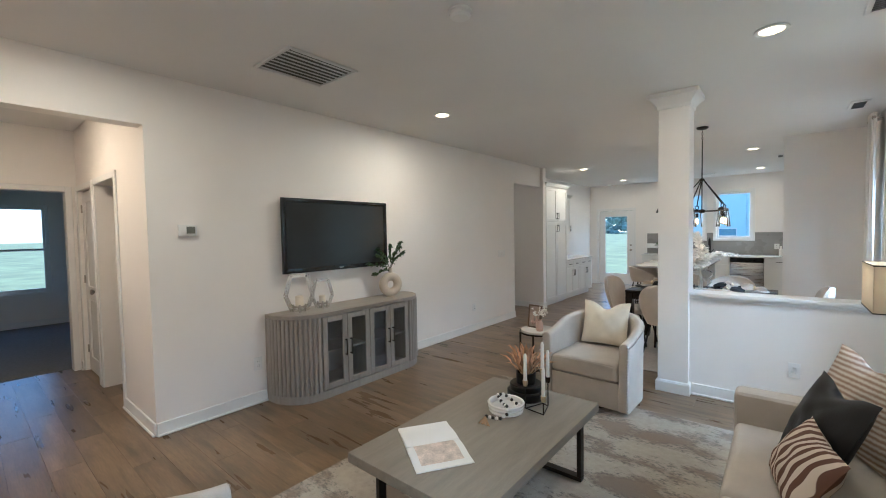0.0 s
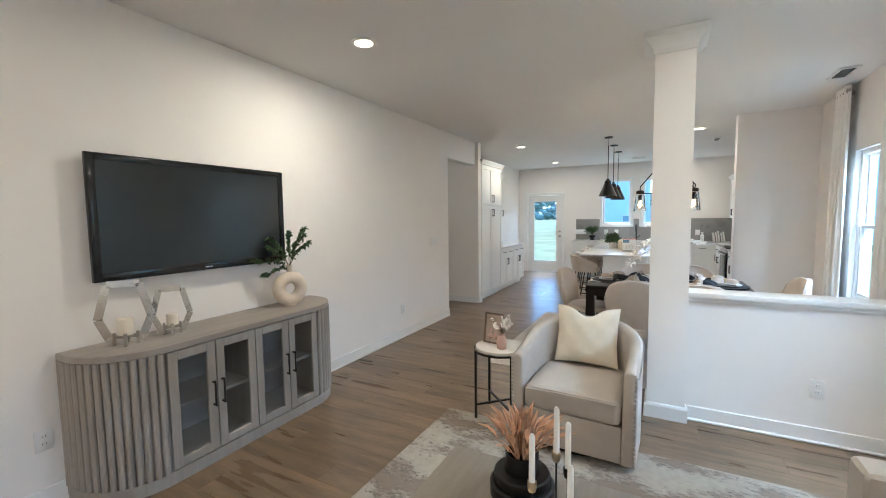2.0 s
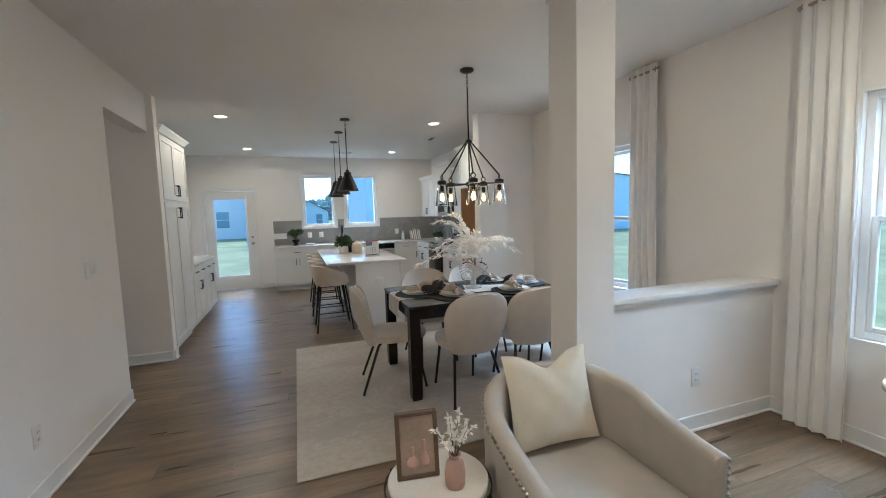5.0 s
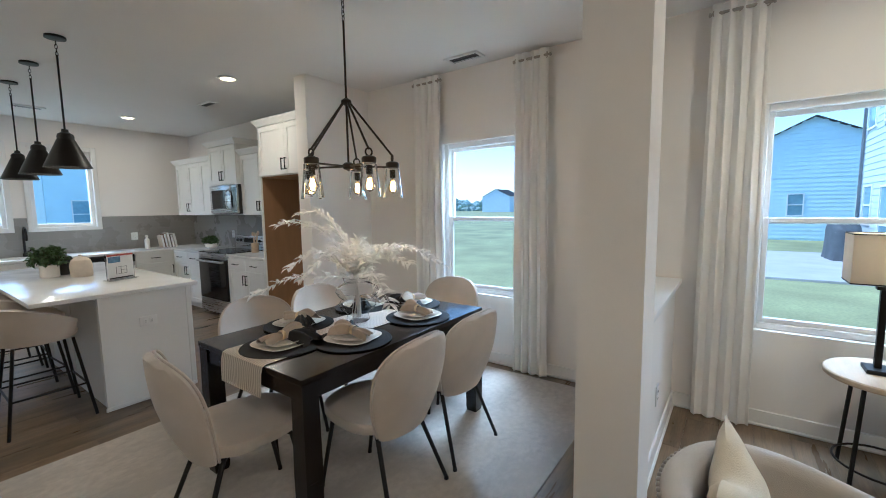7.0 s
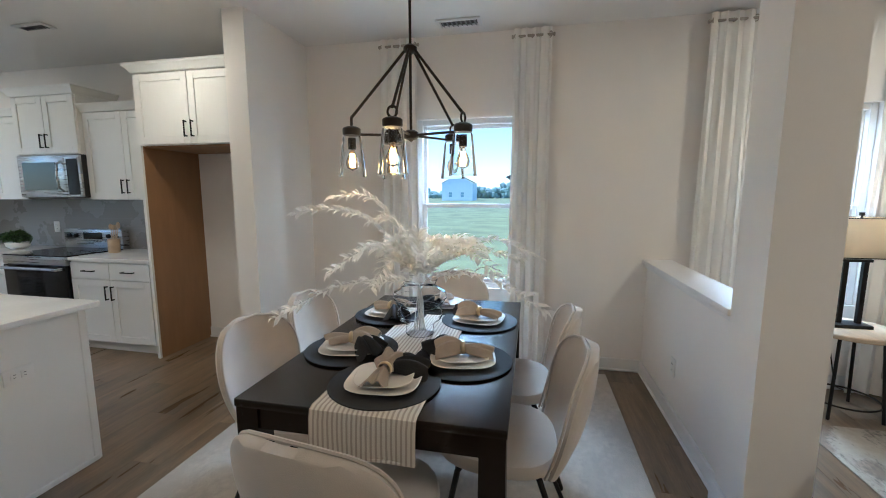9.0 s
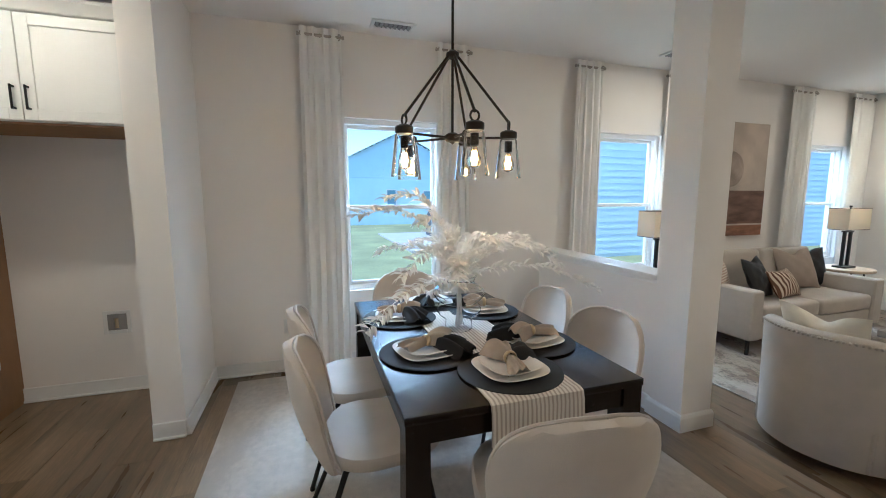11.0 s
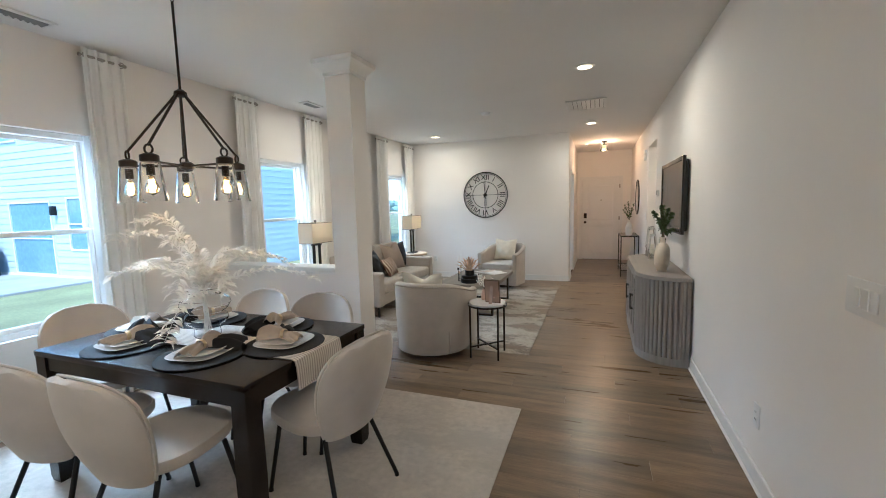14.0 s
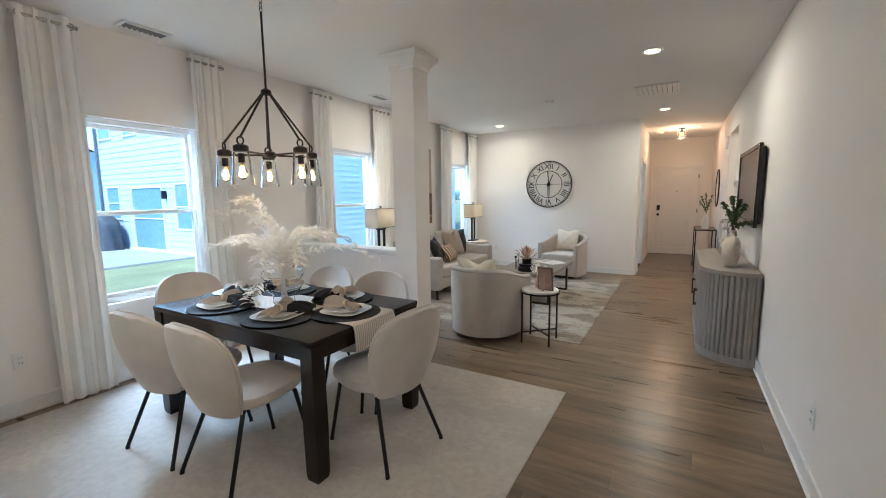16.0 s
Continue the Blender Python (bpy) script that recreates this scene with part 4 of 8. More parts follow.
def slab(bm, outline, z0, z1, x_back=0.012):
    pts = [(x_back, outline[0][1])] + [(p[0], p[1]) for p in outline] + [(x_back, outline[-1][1])]
    lo = [bm.verts.new((x, y, z0)) for x, y in pts]
    hi = [bm.verts.new((x, y, z1)) for x, y in pts]
    bm.faces.new(lo[::-1])
    bm.faces.new(hi)
    n = len(pts)
    for k in range(n):
        bm.faces.new((lo[k], lo[(k + 1) % n], hi[(k + 1) % n], hi[k]))
    bmesh.ops.recalc_face_normals(bm, faces=bm.faces[:])
    return bm


r = thing("media_console", "grey-washed fluted media console with glazed doors and rounded ends", "console")
R = 0.34
bm = slab(B(), stadium(CY0, CY1, CD, R), CH - 0.035, CH)
bmesh.ops.bevel(bm, geom=[e for e in bm.edges if e.calc_face_angle(0) > 1.0], offset=0.003, segments=2, affect="EDGES")
part("top", bm, M_GREYTOP, r)
part("plinth", slab(B(), stadium(CY0, CY1, CD, R, 0.004), 0.002, 0.075), M_GREYWOOD, r)
DY0, DY1 = CY0 + R - 0.01, CY1 - R + 0.01
for lo, hi in ((CY0 + 0.02, DY0), (DY1, CY1 - 0.02)):
    bm = B()
    ol = [p for p in stadium(CY0, CY1, CD, R, 0.022) if lo - 0.03 <= p[1] <= hi + 0.03]
    ring = ol
    inner_y = hi if lo < 1.5 else lo
    loop = [(0.014, ring[0][1])] + [(p[0], p[1]) for p in ring] + ([(ring[-1][0], inner_y), (0.014, inner_y)] if lo < 1.5 else [(0.014, ring[-1][1]), (0.014, inner_y)])
    if lo >= 1.5:
        loop = [(0.014, inner_y), (CD - 0.022, inner_y)] + [(p[0], p[1]) for p in ring] + [(0.014, ring[-1][1])]
    a = [bm.verts.new((x, y, 0.075)) for x, y in loop]
    c = [bm.verts.new((x, y, CH - 0.035)) for x, y in loop]
    bm.faces.new(a[::-1])
    bm.faces.new(c)
    for k in range(len(loop)):
        bm.faces.new((a[k], a[(k + 1) % len(loop)], c[(k + 1) % len(loop)], c[k]))
    bmesh.ops.recalc_face_normals(bm, faces=bm.faces[:])
    part("end_core", bm, M_GREYWOOD, r)
outline = stadium(CY0, CY1, CD, R, 0.012, 13)
flutes = [p for p in outline[:13]] + [p for p in outline[15:]]
for x, y, nx, ny in flutes:
    bm = cyl(B(), x, y, 0.076, CH - 0.036, 0.0175, seg=10)
    part("flute", bm, M_GREYWOOD, r)
for s, y in ((-1, CY0), (1, CY1)):
    for k in range(2):
        bm = cyl(B(), 0.03 + 0.035 * k, y - s * 0.012, 0.076, CH - 0.036, 0.0175, seg=10)
        part("flute", bm, M_GREYWOOD, r)
part("back_panel", bx(B(), 0.012, DY0, 0.075, 0.022, DY1, CH - 0.035), M_GREYWOOD, r)
part("bottom_panel", bx(B(), 0.022, DY0, 0.076, CD - 0.03, DY1, 0.095), M_GREYWOOD, r)
dw = (DY1 - DY0) / 4
for k in range(3):
    y = DY0 + (k + 1) * dw
    if k == 1:
        part("divider", bx(B(), 0.022, y - 0.009, 0.095, CD - 0.03, y + 0.009, CH - 0.036), M_GREYWOOD, r)
for k in range(2):
    part("shelf", bx(B(), 0.022, DY0 + 2 * k * dw + 0.01, 0.40, CD - 0.06, DY0 + 2 * (k + 1) * dw - 0.01, 0.418), M_GREYWOOD, r)
for k in range(4):
    y0, y1 = DY0 + k * dw + 0.003, DY0 + (k + 1) * dw - 0.003
    z0, z1 = 0.082, CH - 0.042
    f = 0.052
    bm = B()
    for d in ((y0, z0, y0 + f, z1), (y1 - f, z0, y1, z1), (y0 + f, z0, y1 - f, z0 + f), (y0 + f, z1 - f, y1 - f, z1)):
        bx(bm, CD - 0.024, d[0], d[1], CD - 0.002, d[2], d[3], 0.003, 1)
    door = part("door", bm, M_GREYWOOD, r)
    pane_off(part("pane", bx(B(), CD - 0.015, y0 + f, z0 + f, CD - 0.012, y1 - f, z1 - f), M_SMOKE, door, "smoked glass pane"))
    hy = y1 - 0.026 if k % 2 == 0 else y0 + 0.026
    bm = B()
    bx(bm, CD + 0.018, hy - 0.005, 0.36, CD + 0.028, hy + 0.005, 0.52, 0.002, 1)
    for hz in (0.37, 0.51):
        bx(bm, CD - 0.003, hy - 0.005, hz - 0.005, CD + 0.02, hy + 0.005, hz + 0.005)
    part("handle", bm, M_BLACK, door, "black bar handle")


# things on the console
def candle_holder(x, y, s, rz, label):
    r = thing("candle_holder", label, "candle holder", pose(x, y, CH, 0, 0, rz), "geometric candle holders")
    h, w = 0.33 * s, 0.24 * s
    pts = [(-w * 0.27, 0, 0), (w * 0.27, 0, 0), (w / 2, 0, h * 0.42), (w * 0.3, 0, h), (-w * 0.3, 0, h), (-w / 2, 0, h * 0.42)]
    bm = B()
    for k in range(6):
        a, c = Vector(pts[k]) + Vector((0, 0, 0.012)), Vector(pts[(k + 1) % 6]) + Vector((0, 0, 0.012))
        bar(bm, a, c, 0.011, 0.04 * s)
    part("hexagon_frame", bm, mat("mercury_acrylic", (0.80, 0.79, 0.76), 0.08, 0.9, var=0.1), r)
    st = B()
    for rot in (0, 90):
        bx(st, -0.06 * s, -0.009, 0.035, 0.06 * s, 0.009, 0.055, 0.003, 1, m=pose(0, 0, 0, 0, 0, rot))
    for a in range(4):
        bx(st, 0.045 * s, -0.009, 0.0, 0.062 * s, 0.009, 0.07, 0.003, 1, m=pose(0, 0, 0, 0, 0, 90 * a))
    part("stand", st, M_NICKEL, r, "cross-shaped metal candle stand")
    part("candle", lathe(B(), ((0.0, 0.055), (0.036 * s, 0.055), (0.037 * s, 0.06), (0.037 * s, 0.125 * s + 0.02), (0.033 * s, 0.13 * s + 0.02), (0.0, 0.124 * s + 0.02)), 22), M_WAX, r, "ivory pillar candle")


candle_holder(0.17, 1.12, 1.0, 60, "tall hexagonal metallic candle holder with an ivory candle")
candle_holder(0.18, 1.36, 0.80, 60, "short hexagonal metallic candle holder with an ivory candle")


def sprig(bm, stems, rnd, leaf_len, leaf_w, per, jitter=0.5, start=0.2):
    for pts, n in stems:
        pts = [Vector(p) for p in pts]
        for k in range(n):
            f = start + (1 - start) * (k + rnd.random() * 0.6) / n
            g = f * (len(pts) - 1)
            i = min(int(g), len(pts) - 2)
            p = pts[i].lerp(pts[i + 1], g - i)
            d = (pts[i + 1] - pts[i]).normalized()
            for q in range(per):
                w = (Vector((rnd.uniform(-1, 1), rnd.uniform(-1, 1), rnd.uniform(-0.7, 1))).normalized() + d * jitter).normalized()
                L = leaf_len * rnd.uniform(0.7, 1.25)
                leaf(bm, p, p + w * L, leaf_w * rnd.uniform(0.8, 1.2), Vector((rnd.uniform(-0.5, 0.5), rnd.uniform(-0.5, 0.5), 1)))


rnd = random.Random(11)
r = thing("donut_vase", "sand-coloured ring-shaped ceramic vase with green branches", "vase", pose(0.20, 2.25, CH, 0, 0, 70) @ Matrix.Scale(1.1, 4))
bm = B()
pts = [(0.080 * math.cos(a) * 1.0, 0, 0.125 + 0.082 * math.sin(a)) for a in [2 * math.pi * k / 36 for k in range(36)]]
tube(bm, pts, 0.044, 18, closed=True)
for v_ in bm.verts:
    v_.co.y *= 1.0
part("ring_body", bm, M_CERAMIC, r)
part("neck", lathe(B(), ((0.03, 0.225), (0.02, 0.25), (0.018, 0.275), (0.024, 0.295), (0.018, 0.292), (0.014, 0.26)), 20, caps=False), M_CERAMIC, r)
part("foot", cyl(B(), 0, 0, 0.0, 0.012, 0.04), M_CERAMIC, r)
st, lf = B(), B()
stems = []
for tx, ty, tz in ((-0.16, -0.02, 0.14), (-0.24, 0.03, 0.05), (-0.12, 0.05, 0.20), (0.14, 0.02, 0.27), (0.10, -0.05, 0.22), (0.02, 0.04, 0.24), (-0.20, -0.04, -0.05), (0.16, 0.0, 0.16)):
    p = [(0, 0, 0.28), (tx * 0.3, ty * 0.3, 0.30 + tz * 0.45), (tx * 0.75, ty * 0.8, 0.29 + tz * 0.85), (tx, ty, 0.29 + tz)]
    tube(st, p, 0.0022, 6)
    stems.append((p, 14))
sprig(lf, stems, rnd, 0.030, 0.026, 4)
part("branches", st, M_STEM, r)
part("leaves", lf, M_LEAF, r, smooth=0)


# barrel armchairs
def armchair(m, label):
    """Faces -y. Width 0.74, a barrel back that runs into straight arms."""
    r = thing("armchair", label, "armchair", m, "barrel armchairs")
    R, YA, T = 0.368, -0.325, 0.078
    arc, arm = math.pi * R, -YA
    total = arc + 2 * arm

    def station(s):
        """The outer foot line at length s: place, outward normal and top height."""
        if s < arm:
            p, n = (-R, YA + s), (-1.0, 0.0)
        elif s > arm + arc:
            p, n = (R, YA + (total - s)), (1.0, 0.0)
        else:
            a = -math.pi / 2 + (s - arm) / R
            p, n = (R * math.sin(a), R * math.cos(a)), (math.sin(a), math.cos(a))
        f = abs(2 * s / total - 1)
        e = max(0.0, (f - 0.22) / 0.78)
        return p, n, 0.745 - 0.135 * e * e * (3 - 2 * e)

    def section(s, shrink=0.0):
        p, n, top = station(s)
        q = T / 2 - shrink
        out = [(q, 0.052 + shrink), (q, 0.30), (q, top - 0.16)]
        for k in range(9):
            a = math.pi * k / 8
            out.append((q * math.cos(a), top - 0.036 + (0.036 - shrink) * math.sin(a)))
        out += [(-q, top - 0.16), (-q, 0.30), (-q, 0.052 + shrink)]
        return [(p[0] + n[0] * (w - T / 2 + 0.012 * (z - 0.05)), p[1] + n[1] * (w - T / 2 + 0.03 * (z - 0.05)), z) for w, z in out]

    bm = B()
    rings = []
    N = 64
    for k in range(N + 1):
        rings.append([bm.verts.new(c) for c in section(total * k / N)])
    for end, s, sgn in ((0, 0.0, -1), (1, total, -1)):
        for sh, dy in ((0.003, 0.006), (0.010, 0.010)):
            ring = [bm.verts.new((c[0], c[1] + sgn * dy, c[2])) for c in section(s, sh)]
            rings = [ring] + rings if end == 0 else rings + [ring]
    for a, c in zip(rings, rings[1:]):
        for k in range(len(a) - 1):
            bm.faces.new((a[k], a[k + 1], c[k + 1], c[k]))
        bm.faces.new((a[-1], a[0], c[0], c[-1]))
    bm.faces.new(rings[0])
    bm.faces.new(rings[-1][::-1])
    bmesh.ops.recalc_face_normals(bm, faces=bm.faces[:])
    part("barrel_back", bm, M_LINEN, r, smooth=50)
    part("seat_base", bx(B(), -0.289, -0.325, 0.053, 0.289, 0.25, 0.275, 0.012, 2), M_LINEN, r)
    bm = bx(B(), -0.286, -0.345, 0.277, 0.286, 0.24, 0.425, 0.045, 4)
    for v_ in bm.verts:
        if v_.co.z > 0.40:
            v_.co.z += 0.02 * max(0.0, 1 - (v_.co.x / 0.28) ** 2)
    part("seat_cushion", bm, M_LINEN, r)
    bm = tube(B(), ((-0.27, -0.343, 0.405), (-0.1, -0.347, 0.412), (0.1, -0.347, 0.412), (0.27, -0.343, 0.405)), 0.004, 6)
    part("cushion_piping", bm, M_LINEN, r)
    part("swivel_base", cyl(B(), 0, 0.0, 0.003, 0.052, 0.27, seg=36), M_BLACK, r, "dark round swivel base")
    nails = B()

    def nail(x, y, z):
        bmesh.ops.create_icosphere(nails, subdivisions=2, radius=0.0082, matrix=Matrix.Translation((x, y, z)))

    for s in (0.0, total):
        p, n, top = station(s)
        for k in range(21):
            z = 0.075 + (top - 0.10) * k / 20
            nail(p[0] + n[0] * (0.012 * z - 0.012), YA - 0.010, z)
    for k in range(80):
        p, n, top = station(total * (k + 0.3) / 79.6)
        nail(p[0] + n[0] * (0.012 * top - 0.002), p[1] + n[1] * (0.03 * top - 0.002), top - 0.030)
    nl = part("nailhead_trim", nails, M_NICKEL, r, "row of silver nailheads")
    nl["kind"] = "stuff"
    return r


armchair(pose(2.362, 2.765, 0, 0, 0, -2), "beige linen barrel armchair with silver nailhead trim")
armchair(pose(2.36, -0.72, 0.008, 0, 0, 168), "beige linen barrel armchair with silver nailhead trim by the clock wall")


def cushion(name, m, w, h, t, mtl, label, seed=0, dent=0.0):
    ob = link(name, pillow_bm(w, h, t, seed, dent), mtl, smooth=60)
    ob.matrix_basis = m
    return tagged(ob, label, "cushion")


cushion("throw_pillow", pose(2.366, 2.905, 0.445, -16, 0, -1), 0.43, 0.41, 0.15, M_CREAM, "cream textured throw pillow with a dented top", 1, 0.16)
cushion("throw_pillow", pose(2.39, -0.86, 0.443, -16, 0, 168), 0.43, 0.40, 0.14, M_CREAM, "cream textured throw pillow on the far armchair", 2, 0.08)


# round side table with cross base
def cross_table(m, R, h, top_m, label, th=0.02, leg=0.008):
    r = thing("side_table", label, "side table", m)
    part("tabletop", lathe(B(), ((0.0, h - th), (R - 0.004, h - th), (R, h - th + 0.004), (R, h - 0.004), (R - 0.004, h), (0, h)), 40), top_m, r)
    q = R * 0.76
    for sx, sy in ((1, 1), (1, -1), (-1, 1), (-1, -1)):
        part("leg", bx(B(), sx * q - leg, sy * q - leg, 0.002, sx * q + leg, sy * q + leg, h - th, 0.002, 1), M_BLACK, r)
    for s in (1, -1):
        bm = bar(B(), (-q, -q * s, 0.11), (q, q * s, 0.11 + 0.001 * s), 0.014, 0.012)
        part("stretcher", bm, M_BLACK, r)
    part("apron", lathe(B(), ((q * 1.38, h - th - 0.015), (q * 1.42, h - th - 0.015), (q * 1.42, h - th), (q * 1.38, h - th)), 36, caps=False), M_BLACK, r)
    return r


cross_table(pose(1.775, 2.787, 0), 0.178, 0.535, M_MARBLE, "round side table with white marble top and black cross base")
r = thing("picture_frame", "small wooden picture frame with still life of vases", "picture frame", pose(1.71, 2.81, 0.535, -8, 0, -8))
bm = B()
for d in ((-0.075, 0.0, -0.06, 0.23), (0.06, 0.0, 0.075, 0.23), (-0.06, 0.0, 0.06, 0.014), (-0.06, 0.216, 0.06, 0.23)):
    bx(bm, d[0], -0.012, d[1], d[2], 0.012, d[3], 0.002, 1)
part("frame", bm, mat("brown_frame", (0.13, 0.085, 0.055), 0.5), r)
part("picture", bx(B(), -0.06, -0.004, 0.014, 0.06, 0.006, 0.216), mat("blush_print", (0.40, 0.32, 0.26), 0.6, var=0.2, scale=10), r)
for cx, w, h in ((-0.018, 0.022, 0.08), (0.025, 0.018, 0.10)):
    part("painted_vase", lathe(B(), ((0.0, 0.0), (w, 0.02), (w * 0.9, h * 0.4), (w * 0.3, h * 0.6), (w * 0.3, h), (0, h)), 12, cx, -0.004, 0.03), M_PINKCER, r)
part("backing", bx(B(), -0.068, 0.008, 0.01, 0.068, 0.014, 0.22), mat("kraft_backing", (0.36, 0.25, 0.19), 0.8), r)
part("easel_leg", bar(B(), (0, 0.012, 0.17), (0, 0.075, 0.012), 0.03, 0.004), mat("kraft_leg", (0.36, 0.25, 0.19), 0.8), r)
r = thing("bud_vase", "small blush clay vase with dried white flowers", "vase", pose(1.815, 2.72, 0.535))
part("vase", lathe(B(), ((0.0, 0.0), (0.03, 0.0), (0.034, 0.01), (0.036, 0.05), (0.03, 0.085), (0.018, 0.1), (0.022, 0.115), (0.016, 0.113), (0.014, 0.1), (0, 0.02)), 22), M_PINKCER, r)
lf, st = B(), B()
stems = []
rnd = random.Random(3)
for k in range(9):
    a = rnd.uniform(0, 6.28)
    q = rnd.uniform(0.02, 0.09)
    p = [(0, 0, 0.09), (q * 0.4 * math.cos(a), q * 0.4 * math.sin(a), 0.15), (q * math.cos(a), q * math.sin(a), rnd.uniform(0.17, 0.24))]
    tube(st, p, 0.0012, 5)
    stems.append((p, 6))
sprig(lf, stems, rnd, 0.022, 0.012, 3, 0.6, 0.5)
part("stems", st, M_STEM, r)
part("blossoms", lf, M_BLEACH, r, smooth=0)


# rugs
def rug(name, x0, y0, x1, y1, mtl, label, th=0.008):
    ob = link(name, bx(B(), x0, y0, 0.001, x1, y1, th, 0.003, 1), mtl)
    tagged(ob, label, "rug")
    return ob


def rug_mat(name, base, dark, warm, s=1.0, amount=0.5):
    m = mat(name, base, 0.95, var=0.10, scale=24, bump=0.8, fine=300)
    nt = m.node_tree
    b = nt.nodes["Principled BSDF"]
    src = b.inputs["Base Color"].links[0].from_socket
    tc = nt.nodes.new("ShaderNodeTexCoord")
    mp = nt.nodes.new("ShaderNodeMapping")
    mp.inputs["Scale"].default_value = (1.5 * s, 2.6 * s, 1)
    nt.links.new(tc.outputs["Object"], mp.inputs[0])
    big = nt.nodes.new("ShaderNodeTexNoise")
    big.inputs["Scale"].default_value = 1.3
    big.inputs["Detail"].default_value = 3
    sm = nt.nodes.new("ShaderNodeTexNoise")
    sm.inputs["Scale"].default_value = 14
    sm.inputs["Detail"].default_value = 8
    sm.inputs["Roughness"].default_value = 0.75
    for n in (big, sm):
        nt.links.new(mp.outputs[0], n.inputs["Vector"])
    add = nt.nodes.new("ShaderNodeMath")
    add.operation = "MULTIPLY_ADD"
    add.inputs[1].default_value = 0.85
    nt.links.new(sm.outputs["Fac"], add.inputs[0])
    nt.links.new(big.outputs["Fac"], add.inputs[2])
    rr = nt.nodes.new("ShaderNodeMapRange")
    rr.inputs["From Min"].default_value = 0.92
    rr.inputs["From Max"].default_value = 1.06
    rr.inputs["To Max"].default_value = amount
    nt.links.new(add.outputs[0], rr.inputs["Value"])
    m1 = nt.nodes.new("ShaderNodeMix")
    m1.data_type = "RGBA"
    m1.inputs["B"].default_value = (*dark, 1)
    nt.links.new(src, m1.inputs["A"])
    nt.links.new(rr.outputs[0], m1.inputs["Factor"])
    r2 = nt.nodes.new("ShaderNodeMapRange")
    r2.inputs["From Min"].default_value = 0.5
    r2.inputs["From Max"].default_value = 0.62
    r2.inputs["To Max"].default_value = amount
    nt.links.new(big.outputs["Fac"], r2.inputs["Value"])
    m2 = nt.nodes.new("ShaderNodeMix")
    m2.data_type = "RGBA"
    m2.inputs["B"].default_value = (*warm, 1)
    nt.links.new(m1.outputs["Result"], m2.inputs["A"])
    nt.links.new(r2.outputs[0], m2.inputs["Factor"])
    nt.links.new(m2.outputs["Result"], b.inputs["Base Color"])
    return m


rug("living_rug", 1.39, -0.64, 3.85, 2.71, rug_mat("distressed_rug", (0.40, 0.36, 0.30), (0.085, 0.085, 0.085), (0.24, 0.195, 0.155), 1.25, 0.95), "cream and grey distressed abstract rug on the living room floor")
rug("dining_rug", 1.275, 3.775, 4.33, 6.21, rug_mat("pale_rug", (0.54, 0.49, 0.43), (0.42, 0.385, 0.34), (0.46, 0.42, 0.37), 0.6, 0.7), "pale beige low-pile rug under the dining table")

# coffee table
r = thing("coffee_table", "taupe wood coffee table with dark metal loop legs", "coffee table", pose(2.39, 0.93, 0.008))
part("tabletop", bx(B(), -0.385, -0.66, 0.385, 0.385, 0.66, 0.435, 0.004, 2), M_TAUPEWOOD, r)
for s in (-1, 1):
    y = s * 0.50
    bm = B()
    bx(bm, -0.34, y - 0.025, 0.002, 0.34, y + 0.025, 0.027, 0.002, 1)
    bx(bm, -0.34, y - 0.025, 0.027, -0.315, y + 0.025, 0.36, 0.002, 1)
    bx(bm, 0.315, y - 0.025, 0.027, 0.34, y + 0.025, 0.36, 0.002, 1)
    bx(bm, -0.34, y - 0.025, 0.36, 0.34, y + 0.025, 0.385, 0.002, 1)
    part("loop_leg", bm, M_BRONZE, r)

# ---- curtains ----


def curtain(yc, w, seed, flare_=0.05, lean=0.0):
    r = thing("curtain_panel", "floor-length white linen curtain panel on a short rod", "curtain", pose(XW - 0.085, yc, 0), "curtain panels")
    rnd = random.Random(seed)
    ph = rnd.uniform(0, 6.28)
    n = 4

    def f(u, v):
        s = u - 0.5
        ww = w * (1 + flare_ * 1.6 * (1 - v) + 0.02 * math.sin(5 * v + ph))
        amp = 0.017 + 0.007 * (1 - v)
        a = 2 * math.pi * n * u + 0.35 * math.sin(3.1 * v + ph) * (1 - v)
        return (amp * math.sin(a) + 0.006 * math.sin(2.3 * a + 4 * v), s * ww + lean * (1 - v) + 0.008 * math.sin(2 * a), 0.012 + 2.70 * v)

    part("fabric", shell(B(), f, 80, 14, 0.003), M_CURTAIN, r)
    bm = B()
    tube(bm, ((0, -w / 2 - 0.006, 2.655), (0, w / 2 + 0.006, 2.655)), 0.011, 12)
    part("rod", bm, M_NICKEL, r)
    for s in (-1, 1):
        bm = lathe(B(), ((0.0, 0.0), (0.013, 0.0), (0.015, 0.006), (0.013, 0.012), (0.0, 0.014)), 16)
        bmesh.ops.transform(bm, matrix=pose(0, s * (w / 2 + 0.006), 2.655, -90 * s, 0, 0), verts=bm.verts[:])
        part("finial", bm, M_NICKEL, r)
    bm = bx(B(), 0.0, -0.012, 2.64, 0.084, 0.012, 2.67, 0.004, 1)
    part("bracket", bm, M_NICKEL, r)
    for k in (0, 7):
        y = ((k + 0.5) / 8 - 0.5) * w
        bm = tube(B(), [(0.0, 0.021 * math.cos(b), 0.021 * math.sin(b)) for b in [2 * math.pi * i / 20 for i in range(20)]], 0.0042, 6, closed=True)
        bmesh.ops.transform(bm, matrix=pose(0, y, 2.655, 0, 0, 50 if k % 2 else -50), verts=bm.verts[:])
        part("grommet", bm, M_NICKEL, r)
    return r


for k, (yc, w) in enumerate(((5.50, 0.31), (4.42, 0.29), (3.05, 0.30), (1.93, 0.36), (0.05, 0.40), (-1.06, 0.40))):
    curtain(yc, w, 20 + k)

